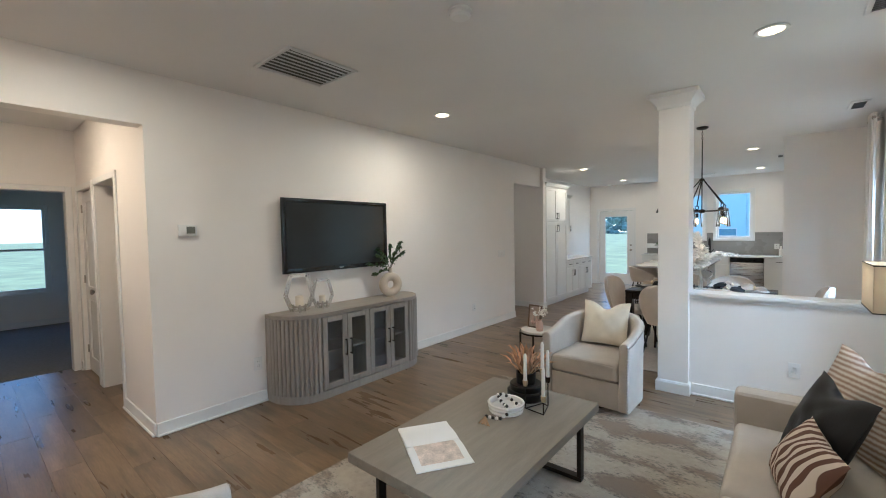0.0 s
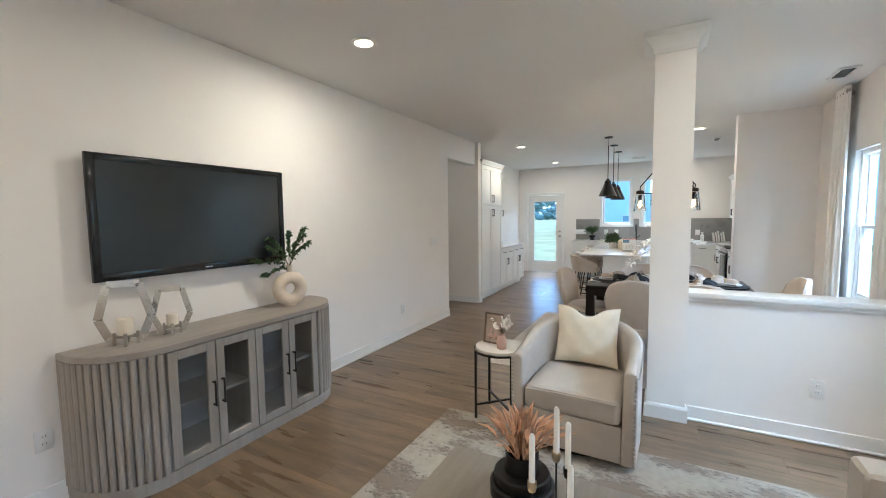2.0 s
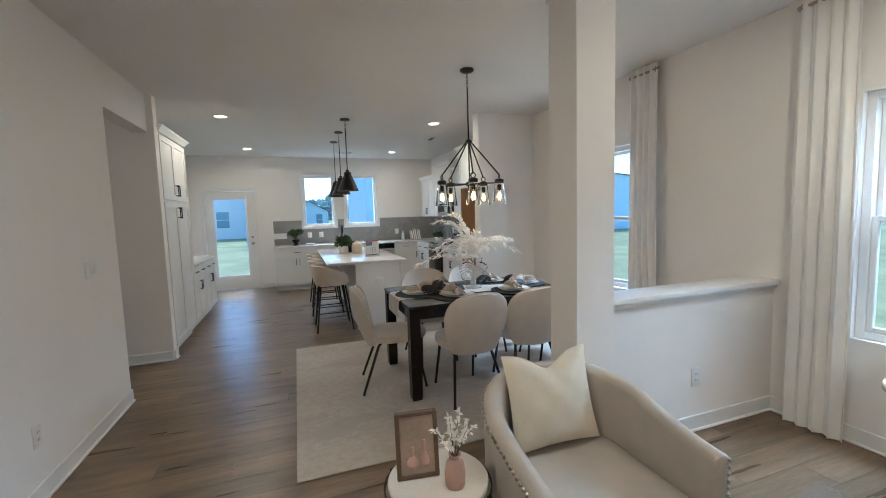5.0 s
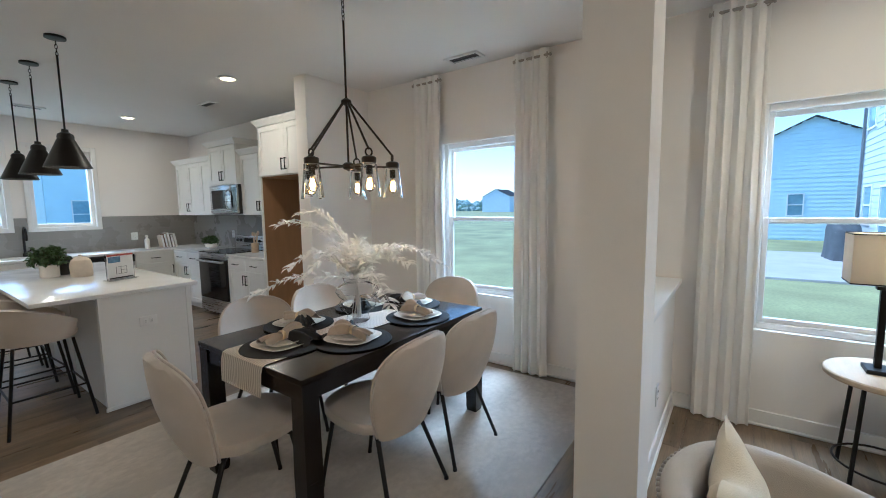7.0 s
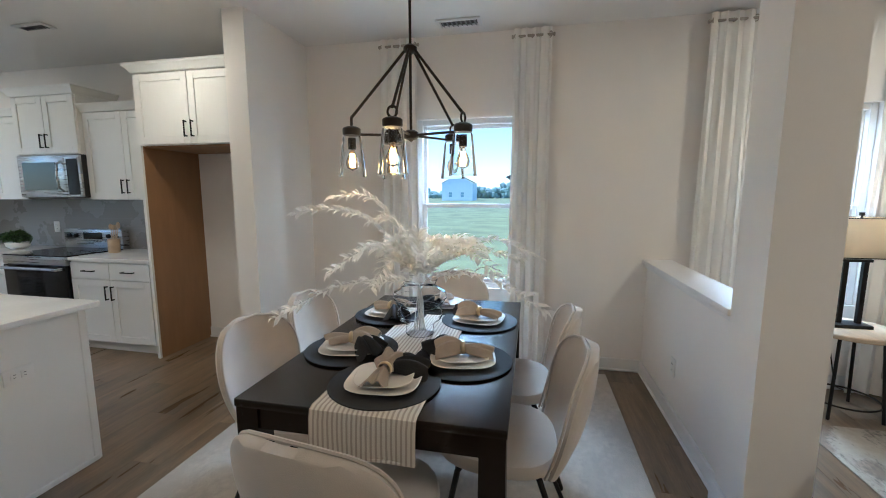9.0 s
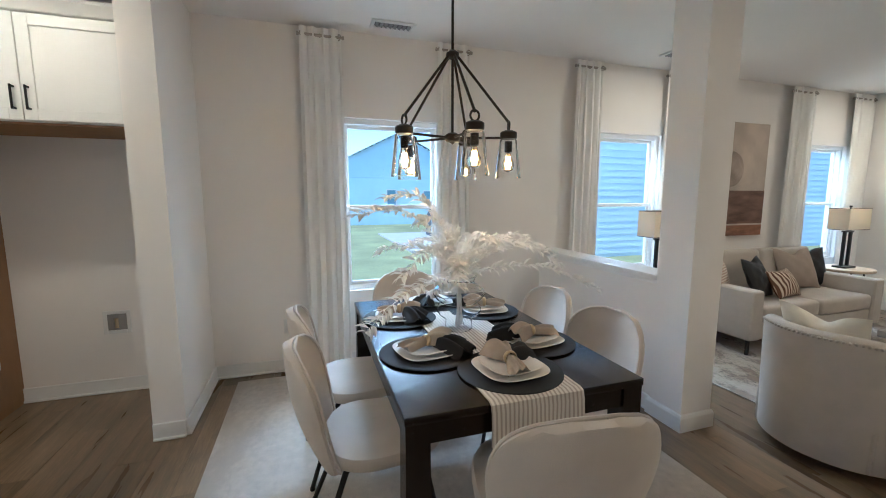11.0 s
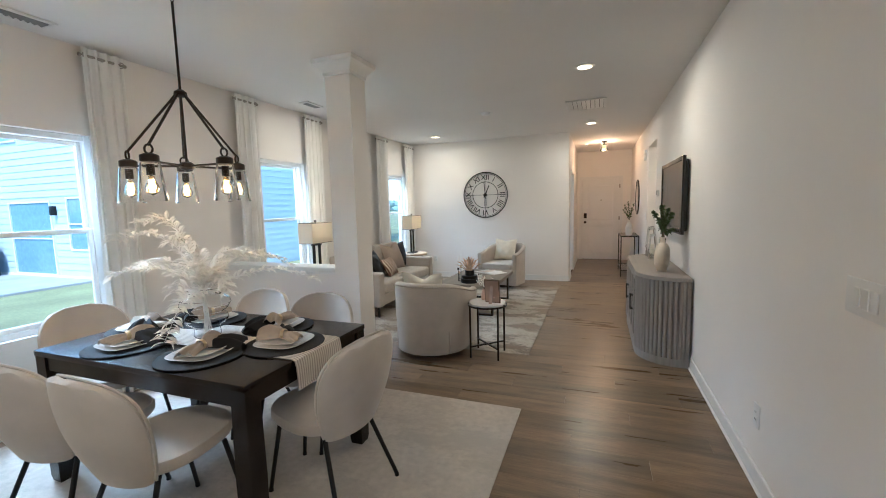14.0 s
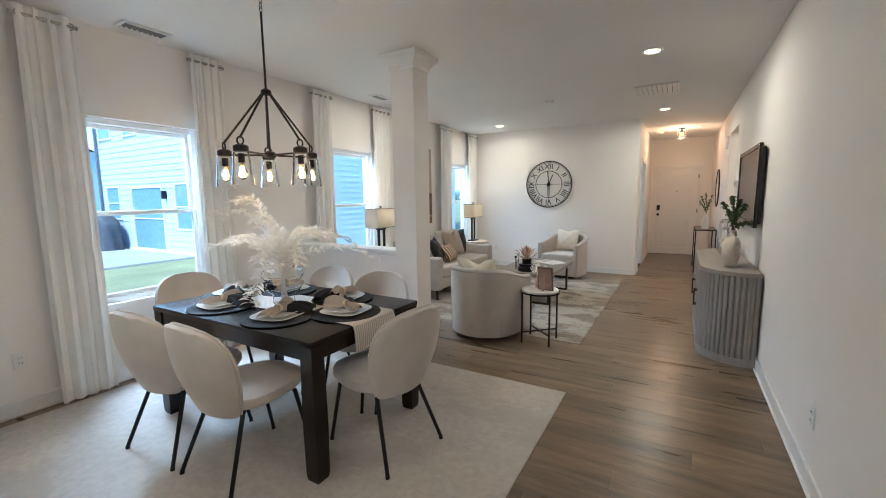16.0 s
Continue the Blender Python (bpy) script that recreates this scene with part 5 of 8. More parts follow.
# ---- dining area ----
TX0, TX1, TY0, TY1, TZ = 2.125, 3.61, 4.447, 5.375, 0.757
ZR = 0.008
r = thing("dining_table", "dark espresso rectangular dining table with square legs", "dining table", pose((TX0 + TX1) / 2, (TY0 + TY1) / 2, ZR))
lx, ly = (TX1 - TX0) / 2, (TY1 - TY0) / 2
part("tabletop", bx(B(), -lx, -ly, TZ - 0.038, lx, ly, TZ - ZR, 0.004, 2), M_ESPRESSO, r)
for d in ((-lx + 0.08, -ly + 0.012, lx - 0.08, -ly + 0.034), (-lx + 0.08, ly - 0.034, lx - 0.08, ly - 0.012), (-lx + 0.012, -ly + 0.08, -lx + 0.034, ly - 0.08), (lx - 0.034, -ly + 0.08, lx - 0.012, ly - 0.08)):
    part("apron", bx(B(), d[0], d[1], TZ - 0.115, d[2], d[3], TZ - 0.038, 0.002, 1), M_ESPRESSO, r)
for sx in (-1, 1):
    for sy in (-1, 1):
        bm = B()
        x0, y0 = sx * (lx - 0.045), sy * (ly - 0.045)
        rings = []
        for hw, z in ((0.036, 0.0), (0.041, 0.03), (0.044, 0.30), (0.041, 0.62), (0.041, TZ - 0.039)):
            rings.append([bm.verts.new((x0 + a * hw, y0 + c * hw, z)) for a, c in ((-1, -1), (1, -1), (1, 1), (-1, 1))])
        for a, c in zip(rings, rings[1:]):
            for k in range(4):
                bm.faces.new((a[k], a[(k + 1) % 4], c[(k + 1) % 4], c[k]))
        bm.faces.new(rings[0][::-1])
        bm.faces.new(rings[-1])
        part("leg", bm, M_ESPRESSO, r)


def dining_chair(m):
    """Faces +y, its feet round the origin."""
    r = thing("dining_chair", "cream velvet shell dining chair with thin black metal legs", "dining chair", m, "chairs round the dining table")

    def back(u, v):
        s = 2 * u - 1
        if v > 0.5:
            w = 0.258 * max(0.0, 1 - ((v - 0.5) / 0.508) ** 3.0) ** 0.42
        else:
            w = 0.255 - 0.075 * ((0.5 - v) / 0.5) ** 1.6
        x = s * w
        wrap = 0.085 * (abs(x) / 0.255) ** 2
        y = -0.205 - 0.115 * v - 0.03 * math.sin(math.pi * v) + wrap
        return (x, y, 0.395 + 0.465 * v)

    bm = shell(B(), back, 24, 22, lambda u, v: -0.034 * (0.35 + 0.65 * (4 * u * (1 - u)) ** 0.4))
    part("backrest", bm, M_VELVET, r)
    rim = [back(0, k / 24) for k in range(25)] + [back(1, 1 - k / 24) for k in range(25)]
    rim = [(p[0], p[1] + 0.008, p[2]) for p in rim]
    part("piping", tube(B(), rim, 0.006, 6), M_VELVET, r)

    def seat(u, v):
        a = 2 * math.pi * u
        q = [0.0, 0.55, 0.85, 0.97, 1.0, 1.0, 0.97, 0.86, 0.5, 0.0][min(int(v * 9 + 0.5), 9)]
        z = [0.474, 0.476, 0.474, 0.466, 0.452, 0.428, 0.415, 0.405, 0.40, 0.40][min(int(v * 9 + 0.5), 9)]
        e = 2.7
        c, s = math.cos(a), math.sin(a)
        rr = (abs(c) ** e + abs(s) ** e) ** (-1 / e)
        return (q * rr * c * (0.235 - 0.03 * s), 0.035 + q * rr * s * 0.245, z)

    bm = B()
    N, V = 32, 9
    rings = []
    for j in range(V + 1):
        if j in (0, V):
            rings.append([bm.verts.new(seat(0, j / V))])
        else:
            rings.append([bm.verts.new(seat(k / N, j / V)) for k in range(N)])
    for a, c in zip(rings, rings[1:]):
        for k in range(N):
            j = (k + 1) % N
            if len(a) == 1:
                bm.faces.new((a[0], c[k], c[j]))
            elif len(c) == 1:
                bm.faces.new((a[k], c[0], a[j]))
            else:
                bm.faces.new((a[k], c[k], c[j], a[j]))
    bmesh.ops.recalc_face_normals(bm, faces=bm.faces[:])
    part("seat", bm, M_VELVET, r)
    for sx in (-1, 1):
        for sy, fx, fy in ((-1, 0.222, -0.27), (1, 0.178, 0.25)):
            p = [(sx * 0.05, 0.02 + 0.05 * sy, 0.398), (sx * 0.13, 0.02 + 0.13 * sy, 0.396), (sx * (0.145 + 0.01), 0.02 + 0.155 * sy, 0.375), (sx * fx, fy, 0.012)]
            leg = part("leg", tube(B(), p, 0.0145, 10, r1=0.0105), M_BLACK, r)
            part("foot", cyl(B(), sx * fx, fy, 0.0, 0.014, 0.012, seg=12), M_BLACK, leg)
    return r


ch = dining_chair(pose(2.595, 4.48, ZR, 0, 0, 2))
for x, y, a in ((3.14, 4.48, -2), (2.605, 5.395, 178), (3.145, 5.41, 183), (2.092, 4.90, -98), (3.72, 4.94, 92)):
    copy_thing(ch, pose(x, y, ZR, 0, 0, a))

# table runner
r = thing("table_runner", "cream striped woven table runner hanging over the table end", "table runner", pose(0, 0, 0))
SM = mat("striped_weave", (0.62, 0.56, 0.48), 0.95, var=0.05, scale=20, bump=0.5, fine=300)
nt = SM.node_tree
wv = nt.nodes.new("ShaderNodeTexWave")
wv.bands_direction = "Y"
wv.inputs["Scale"].default_value = 19
wv.inputs["Distortion"].default_value = 0.6
tcn = nt.nodes.new("ShaderNodeTexCoord")
nt.links.new(tcn.outputs["Object"], wv.inputs["Vector"])
rampn = nt.nodes.new("ShaderNodeMix")
rampn.data_type = "RGBA"
rampn.inputs["A"].default_value = (0.70, 0.65, 0.58, 1)
rampn.inputs["B"].default_value = (0.44, 0.39, 0.335, 1)
mrn = nt.nodes.new("ShaderNodeMapRange")
mrn.inputs["From Min"].default_value = 0.45
mrn.inputs["From Max"].default_value = 0.75
nt.links.new(wv.outputs["Fac"], mrn.inputs["Value"])
nt.links.new(mrn.outputs[0], rampn.inputs["Factor"])
nt.links.new(rampn.outputs["Result"], nt.nodes["Principled BSDF"].inputs["Base Color"])
prof = [(TX0 - 0.012, TZ - 0.14), (TX0 - 0.014, TZ - 0.09), (TX0 - 0.013, TZ - 0.03), (TX0 - 0.008, TZ - 0.002), (TX0 + 0.012, TZ + 0.005)]
prof += [(TX0 + 0.03 + k * (TX1 - TX0 - 0.25) / 14, TZ + 0.0045 + 0.0008 * math.sin(k * 2)) for k in range(15)]


def runner(u, v):
    g = v * (len(prof) - 1)
    i = min(int(g), len(prof) - 2)
    a, c = prof[i], prof[i + 1]
    t = g - i
    y = 4.905 + (u - 0.5) * 0.36
    x, z = a[0] + (c[0] - a[0]) * t, a[1] + (c[1] - a[1]) * t
    if z < TZ - 0.02:
        x -= 0.006 * (1 + math.sin(14 * u + 1)) * (TZ - z) / 0.2
    return (x, y, z)


part("cloth", shell(B(), runner, 20, 38, 0.003), SM, r)
part("hem", bx(B(), TX0 - 0.022, 4.727, TZ - 0.146, TX0 - 0.012, 5.083, TZ - 0.136, 0.002, 1), SM, r)


def gather(ang, L, w0, w1, h0, h1, folds, droop, seed, flip=0.0):
    """Cloth gathered at a ring and opening outwards: an arched, folded sheet from its tied point."""
    ph = random.Random(seed).uniform(0, 6.28)
    ca, sa = math.cos(ang), math.sin(ang)

    def f(u, v):
        s = 2 * u - 1
        e = v ** 0.8
        w = w0 + (w1 - w0) * e
        h = h0 + (h1 - h0) * math.sin(math.pi * min(1.0, 0.15 + 0.72 * v))
        d = L * v * (1 - 0.16 * abs(s) ** 1.5 + 0.05 * math.sin(5 * s + ph) + flip * s)
        z = h * (1 - abs(s) ** 2.2) + 0.30 * h * v * math.sin(folds * math.pi * s + ph) * (1 - s * s) - droop * v * v
        x = w * s * (1 + 0.08 * math.sin(3 * v + ph))
        return (d * ca - x * sa, d * sa + x * ca, z)

    return shell(B(), f, 30, 12, 0.0025)


def place_setting(x, y, rz, seed):
    rnd = random.Random(seed)
    r = tagged(link("placemat", lathe(B(), ((0.0, 0.0), (0.202, 0.0), (0.206, 0.002), (0.204, 0.005), (0.0, 0.005)), 48), M_BLACKCLOTH), "round black woven placemat on the dining table", "placemat", "placemats on the table")
    r.matrix_basis = pose(x, y, TZ + 0.006)
    for k, (q, z) in enumerate(((0.135, 0.0115), (0.108, 0.024))):
        bm = B()
        prof_ = ((0.0, 0.0), (0.62, 0.0), (0.72, 0.004), (0.98, 0.013), (1.0, 0.015), (0.98, 0.0165), (0.72, 0.008), (0.0, 0.005))
        rings = []
        N = 40
        for rr, h in prof_:
            if rr == 0:
                rings.append([bm.verts.new((0, 0, h))])
                continue
            ring = []
            for i in range(N):
                a = 2 * math.pi * i / N
                c, s = math.cos(a), math.sin(a)
                e = 3.4
                m_ = (abs(c) ** e + abs(s) ** e) ** (-1 / e)
                ring.append(bm.verts.new((q * rr * m_ * c, q * rr * m_ * s, h)))
            rings.append(ring)
        for a, c in zip(rings, rings[1:]):
            for i in range(N):
                j = (i + 1) % N
                if len(a) == 1:
                    bm.faces.new((a[0], c[j], c[i]))
                elif len(c) == 1:
                    bm.faces.new((a[i], a[j], c[0]))
                else:
                    bm.faces.new((a[i], a[j], c[j], c[i]))
        bmesh.ops.recalc_face_normals(bm, faces=bm.faces[:])
        p = tagged(link("plate", bm, M_PLATE), "cream rounded-square stoneware plate" if k == 0 else "smaller cream rounded-square plate on a larger one", "plate", "stacked plates")
        p.matrix_basis = pose(x, y, TZ + z, 0, 0, rz + 4 * k)
    n = thing("napkin", "beige linen and black napkin gathered in a ring", "napkin", pose(x, y, TZ + 0.036, 0, 0, rz + rnd.uniform(-12, 12)), "napkins on the plates")
    up = pose(0, 0, 0.006)
    for nm, ang, L, w1, h1, folds, droop, flip, mtl, lb in (("front_fold", 90, 0.125, 0.074, 0.060, 2.5, 0.004, 0.10, M_NAPKIN, ""), ("back_fold", -92, 0.120, 0.048, 0.034, 3.0, 0.012, -0.12, M_NAPKIN, ""),
                                                            ("black_fold", 36, 0.165, 0.070, 0.050, 3.0, 0.030, 0.15, M_BLACKCLOTH, "black cloth fold"), ("black_corner", 70, 0.150, 0.050, 0.044, 2.5, 0.020, -0.15, M_BLACKCLOTH, "black cloth corner")):
        o = part(nm, gather(radians(ang + rnd.uniform(-8, 8)), L * rnd.uniform(0.93, 1.07), 0.014, w1, 0.022, h1, folds, droop, seed + len(nm), flip), mtl, n, lb, smooth=60)
        o.matrix_basis = up if mtl == M_NAPKIN else pose(0.012, 0.03, 0.0)
    bm = tube(B(), [(0.024 * math.cos(a), 0, 0.024 + 0.023 * math.sin(a)) for a in [2 * math.pi * k / 20 for k in range(20)]], 0.004, 8, closed=True)
    for v_ in bm.verts:
        v_.co.y *= 2.6
    part("napkin_ring", bm, M_GOLD, n, "brushed metal napkin ring")


for k, (x, y, a) in enumerate(((2.60, 4.66, 10), (3.15, 4.66, -8), (2.62, 5.165, 190), (3.16, 5.17, 172), (2.335, 4.905, -85), (3.40, 4.92, 95))):
    place_setting(x, y, a, 40 + k)

# centrepiece
r = thing("glass_vase", "bubbled clear glass vase filled with bleached ruscus branches", "vase", pose(2.875, 4.92, TZ + 0.006))
prof = [(0.0, 0.004), (0.062, 0.004), (0.068, 0.012), (0.064, 0.05), (0.07, 0.062), (0.098, 0.08), (0.112, 0.105), (0.104, 0.13), (0.088, 0.144), (0.112, 0.162), (0.130, 0.19), (0.122, 0.218), (0.088, 0.238), (0.074, 0.25), (0.080, 0.27), (0.086, 0.28)]
outer = [(0.0, 0.0)] + [(q + 0.003, h - 0.002) for q, h in prof[1:]]
part("bowl", lathe(B(), outer + prof[::-1], 40, caps=False), M_VASE, r)
rnd = random.Random(77)
lf = B()
targets = [(-0.19, 0.53, 0.60), (-0.12, 0.38, 0.67), (-0.06, 0.22, 0.56), (-0.32, -0.58, 0.24), (-0.05, -0.48, 0.40), (0.12, -0.56, 0.38), (-0.28, -0.40, 0.36), (-0.40, 0.52, 0.17), (-0.24, 0.34, 0.34), (-0.32, 0.12, 0.30), (0.34, 0.12, 0.42), (0.28, -0.22, 0.44), (0.18, 0.36, 0.40), (0.05, 0.02, 0.48), (-0.12, -0.16, 0.46), (0.02, -0.30, 0.44), (-0.10, 0.16, 0.42)]
for tx, ty, tz in targets:
    droop = 0.10 if tz < 0.4 else 0.03
    p = [(rnd.uniform(-0.03, 0.03), rnd.uniform(-0.03, 0.03), 0.02), (0, 0, 0.25), (tx * 0.28, ty * 0.28, 0.27 + (tz - 0.27) * 0.62 + droop * 0.7), (tx * 0.62, ty * 0.62, 0.27 + (tz - 0.27) * 0.95 + droop), (tx, ty, tz)]
    q = []
    for k in range(13):
        t = k / 12 * 4
        i = min(int(t), 3)
        f = t - i
        P0, P1, P2, P3 = [Vector(p[max(0, min(4, i + o))]) for o in (-1, 0, 1, 2)]
        q.append(0.5 * ((2 * P1) + (P2 - P0) * f + (2 * P0 - 5 * P1 + 4 * P2 - P3) * f * f + (3 * P1 - P0 - 3 * P2 + P3) * f ** 3))
    part("stem", tube(B(), q, 0.0022, 5, r1=0.001), M_BLEACH, r)
    n = 34
    for k in range(n):
        f = 0.33 + 0.67 * k / (n - 1)
        g = f * 12
        i = min(int(g), 11)
        pos = q[i].lerp(q[i + 1], g - i)
        d = (q[i + 1] - q[i]).normalized()
        side = d.cross(Vector((0, 0, 1)))
        if side.length < 0.1:
            side = Vector((1, 0, 0))
        side.normalize()
        for s in (-1, 1):
            w = (d * 0.7 + side * s * rnd.uniform(0.5, 1.1) + Vector((0, 0, rnd.uniform(-0.5, 0.6)))).normalized()
            L = rnd.uniform(0.060, 0.092) * (1.0 - 0.25 * f)
            leaf(lf, pos, pos + w * L, L * 0.32, Vector((rnd.uniform(-0.6, 0.6), rnd.uniform(-0.6, 0.6), 1)), 0.2)
part("leaves", lf, M_BLEACH, r, "ivory bleached leaves", smooth=0)["kind"] = "stuff"

# chandelier
CX, CYY = 2.875, 4.957
r = thing("chandelier", "dark bronze five-light chandelier with clear glass shades", "chandelier", pose(CX, CYY, 0))
part("canopy", lathe(B(), ((0.0, H), (0.062, H), (0.064, H - 0.012), (0.05, H - 0.024), (0.012, H - 0.032), (0.0, H - 0.032)), 28), M_BRONZE, r)
bm = B()
for k in range(5):
    z = H - 0.04 - 0.026 * k
    pts = [((0.009 * math.cos(a)) if k % 2 else 0, 0 if k % 2 else 0.009 * math.cos(a), z - 0.014 + 0.018 * math.sin(a)) for a in [2 * math.pi * i / 12 for i in range(12)]]
    tube(bm, pts, 0.0022, 6, closed=True)
part("chain", bm, M_BRONZE, r)
part("stem", tube(B(), ((0, 0, H - 0.17), (0, 0, 1.725)), 0.0065, 10), M_BRONZE, r)
part("collar", lathe(B(), ((0.0, 2.125), (0.012, 2.125), (0.03, 2.112), (0.032, 2.095), (0.014, 2.085), (0.0, 2.085)), 20), M_BRONZE, r)
part("hub", lathe(B(), ((0.0, 1.745), (0.02, 1.745), (0.035, 1.735), (0.037, 1.715), (0.03, 1.705), (0.012, 1.70), (0.0, 1.69)), 20), M_BRONZE, r)
RB = 0.272
for k in range(5):
    a = radians(324.8 + 72 * k)
    c, s = math.cos(a), math.sin(a)
    part("arm", tube(B(), ((0.03 * c, 0.03 * s, 1.722), ((RB - 0.03) * c, (RB - 0.03) * s, 1.722)), 0.006, 8), M_BRONZE, r)
    part("rod", tube(B(), ((0.022 * c, 0.022 * s, 2.10), (RB * c, RB * s, 1.795)), 0.0065, 8), M_BRONZE, r)
    lp = [(RB * c - 0.020 * s * math.cos(b), RB * s + 0.020 * c * math.cos(b), 1.778 + 0.022 * math.sin(b)) for b in [2 * math.pi * i / 16 for i in range(16)]]
    part("loop", tube(B(), lp, 0.005, 6, closed=True), M_BRONZE, r)
    cap = part("cap", lathe(B(), ((0.0, 1.757), (0.02, 1.757), (0.036, 1.751), (0.041, 1.746), (0.041, 1.722), (0.038, 1.717), (0.0, 1.717)), 22, RB * c, RB * s), M_BRONZE, r)
    part("socket", cyl(B(), RB * c, RB * s, 1.655, 1.706, 0.018, seg=14), M_BRONZE, cap)
    sh = part("shade", lathe(B(), ((0.041, 1.712), (0.044, 1.70), (0.062, 1.535), (0.064, 1.532), (0.0625, 1.53), (0.060, 1.535), (0.042, 1.70), (0.039, 1.712)), 28, RB * c, RB * s, caps=False), M_THIN, r, "clear tapered glass shade")
    sh.visible_shadow = False
    bl = part("bulb", lathe(B(), ((0.0, 1.655), (0.012, 1.65), (0.014, 1.635), (0.028, 1.605), (0.03, 1.59), (0.024, 1.57), (0.0, 1.558)), 16, RB * c, RB * s), M_GLOWTINT, r, "clear filament bulb with its amber glow tinted into the glass")
    # thickened well beyond a wire so that its glow fills the bulb
    part("filament", cyl(B(), RB * c, RB * s, 1.572, 1.634, 0.0125, seg=12), M_FILAMENT, bl, "bright filament")
    bl.visible_shadow = False
    lamp = bpy.data.lights.new("chandelier_bulb", "POINT")
    lamp.energy, lamp.color, lamp.shadow_soft_size = 1.3, (1.0, 0.62, 0.30), 0.022
    new("chandelier_bulb_lamp", lamp).matrix_world = pose(CX + RB * c, CYY + RB * s, 1.60)

# ---- kitchen ----
CT = 0.885


def shaker(parent, x0, z0, x1, z1, handle=None, drawer=False):
    """A shaker front in the plane y=0, facing -y. handle: 'l', 'r', 't' or 'b' plus side, or 'c' for a drawer."""
    g = 0.0025
    x0, x1, z0, z1 = x0 + g, x1 - g, z0 + g, z1 - g
    f = min(0.06, (z1 - z0) * 0.28)
    bm = B()
    if drawer:
        bx(bm, x0, -0.019, z0, x1, 0, z1, 0.002, 1)
    else:
        bx(bm, x0 + f, -0.010, z0 + f, x1 - f, 0, z1 - f)
    door = part("drawer" if drawer else "door", bm, M_CAB, parent)
    if not drawer:
        for nm, d in (("stile", (x0, z0, x0 + f, z1)), ("stile", (x1 - f, z0, x1, z1)), ("rail", (x0 + f, z0, x1 - f, z0 + f)), ("rail", (x0 + f, z1 - f, x1 - f, z1))):
            part(nm, bx(B(), d[0], -0.020, d[1], d[2], 0, d[3], 0.0015, 1), M_CAB, door)
    if handle:
        bm = B()
        if handle == "c":
            cx, cz = (x0 + x1) / 2, (z0 + z1) / 2
            bx(bm, cx - 0.064, -0.052, cz - 0.005, cx + 0.064, -0.042, cz + 0.005, 0.002, 1)
            for s in (-0.055, 0.055):
                bx(bm, cx + s - 0.005, -0.045, cz - 0.005, cx + s + 0.005, -0.018, cz + 0.005)
        else:
            hx = x0 + 0.03 if "l" in handle else x1 - 0.03
            hz = z0 + 0.05 if "b" in handle else z1 - 0.05 - 0.13
            bx(bm, hx - 0.005, -0.052, hz, hx + 0.005, -0.042, hz + 0.13, 0.002, 1)
            for s in (0.008, 0.122):
                bx(bm, hx - 0.005, -0.045, hz + s - 0.005, hx + 0.005, -0.018, hz + s + 0.005)
        part("handle", bm, M_BLACK, door, "black bar pull")
    return door


def base_unit(m, w, label, fronts="dd", drawers=1, d=0.60, name="base_cabinet"):
    r = thing(name, label, "cabinet", m, "kitchen base cabinets")
    part("body", bx(B(), 0, 0.0, 0.10, w, d, CT - 0.03), M_CAB, r)
    part("toe_kick", bx(B(), 0, 0.07, 0.0, w, d, 0.10), M_CAB, r)
    zt = CT - 0.04
    zd = zt - 0.155
    if fronts == "drawers":
        for a, b in ((0.11, 0.36), (0.36, 0.61), (0.61, zt)):
            shaker(r, 0.005, a, w - 0.005, b, "c", True)
        return r
    n = len(fronts)
    for k in range(drawers):
        shaker(r, 0.005 + (w - 0.01) * k / drawers, zd, 0.005 + (w - 0.01) * (k + 1) / drawers, zt, "c", True)
    for k in range(n):
        shaker(r, 0.005 + (w - 0.01) * k / n, 0.11, 0.005 + (w - 0.01) * (k + 1) / n, zd, "tr" if k % 2 == 0 else "tl")
    return r


def crown(parent, w, d, z, left=True, right=True):
    bm = B()
    prof = ((0.0, 0.0), (0.008, 0.005), (0.02, 0.03), (0.045, 0.055), (0.05, 0.07))
    rings = []
    for o, h in prof:
        lo = -o if left else 0
        hi = w + o if right else w
        rings.append([bm.verts.new(p) for p in ((lo, -o - 0.02, z + h), (hi, -o - 0.02, z + h), (hi, d, z + h), (lo, d, z + h))])
    for a, c in zip(rings, rings[1:]):
        for k in range(4):
            bm.faces.new((a[k], a[(k + 1) % 4], c[(k + 1) % 4], c[k]))
    bm.faces.new(rings[0][::-1])
    bm.faces.new(rings[-1])
    part("crown", bm, M_CAB, parent, smooth=20)


def wall_unit(m, w, z0, z1, d, doors, label, cr=(True, True), handles="b"):
    r = thing("wall_cabinet", label, "cabinet", m, "kitchen wall cabinets")
    part("body", bx(B(), 0, 0, z0, w, d, z1), M_CAB, r)
    for k in range(doors):
        shaker(r, 0.004 + (w - 0.008) * k / doors, z0 + 0.004, 0.004 + (w - 0.008) * (k + 1) / doors, z1 - 0.004, handles + ("r" if k % 2 == 0 else "l"))
    crown(r, w, d, z1, *cr)
    return r


# west side: pantry, base cabinets with a counter, wall cabinets
PF = 0.045
r = thing("pantry_cabinet", "tall white shaker pantry cabinet with black pulls", "cabinet", pose(PF, 6.545, 0, 0, 0, 90))
part("body", bx(B(), 0, 0, 0.10, 1.03, 0.64, 2.40), M_CAB, r)
part("toe_kick", bx(B(), 0, 0.06, 0, 1.03, 0.64, 0.10), M_CAB, r)
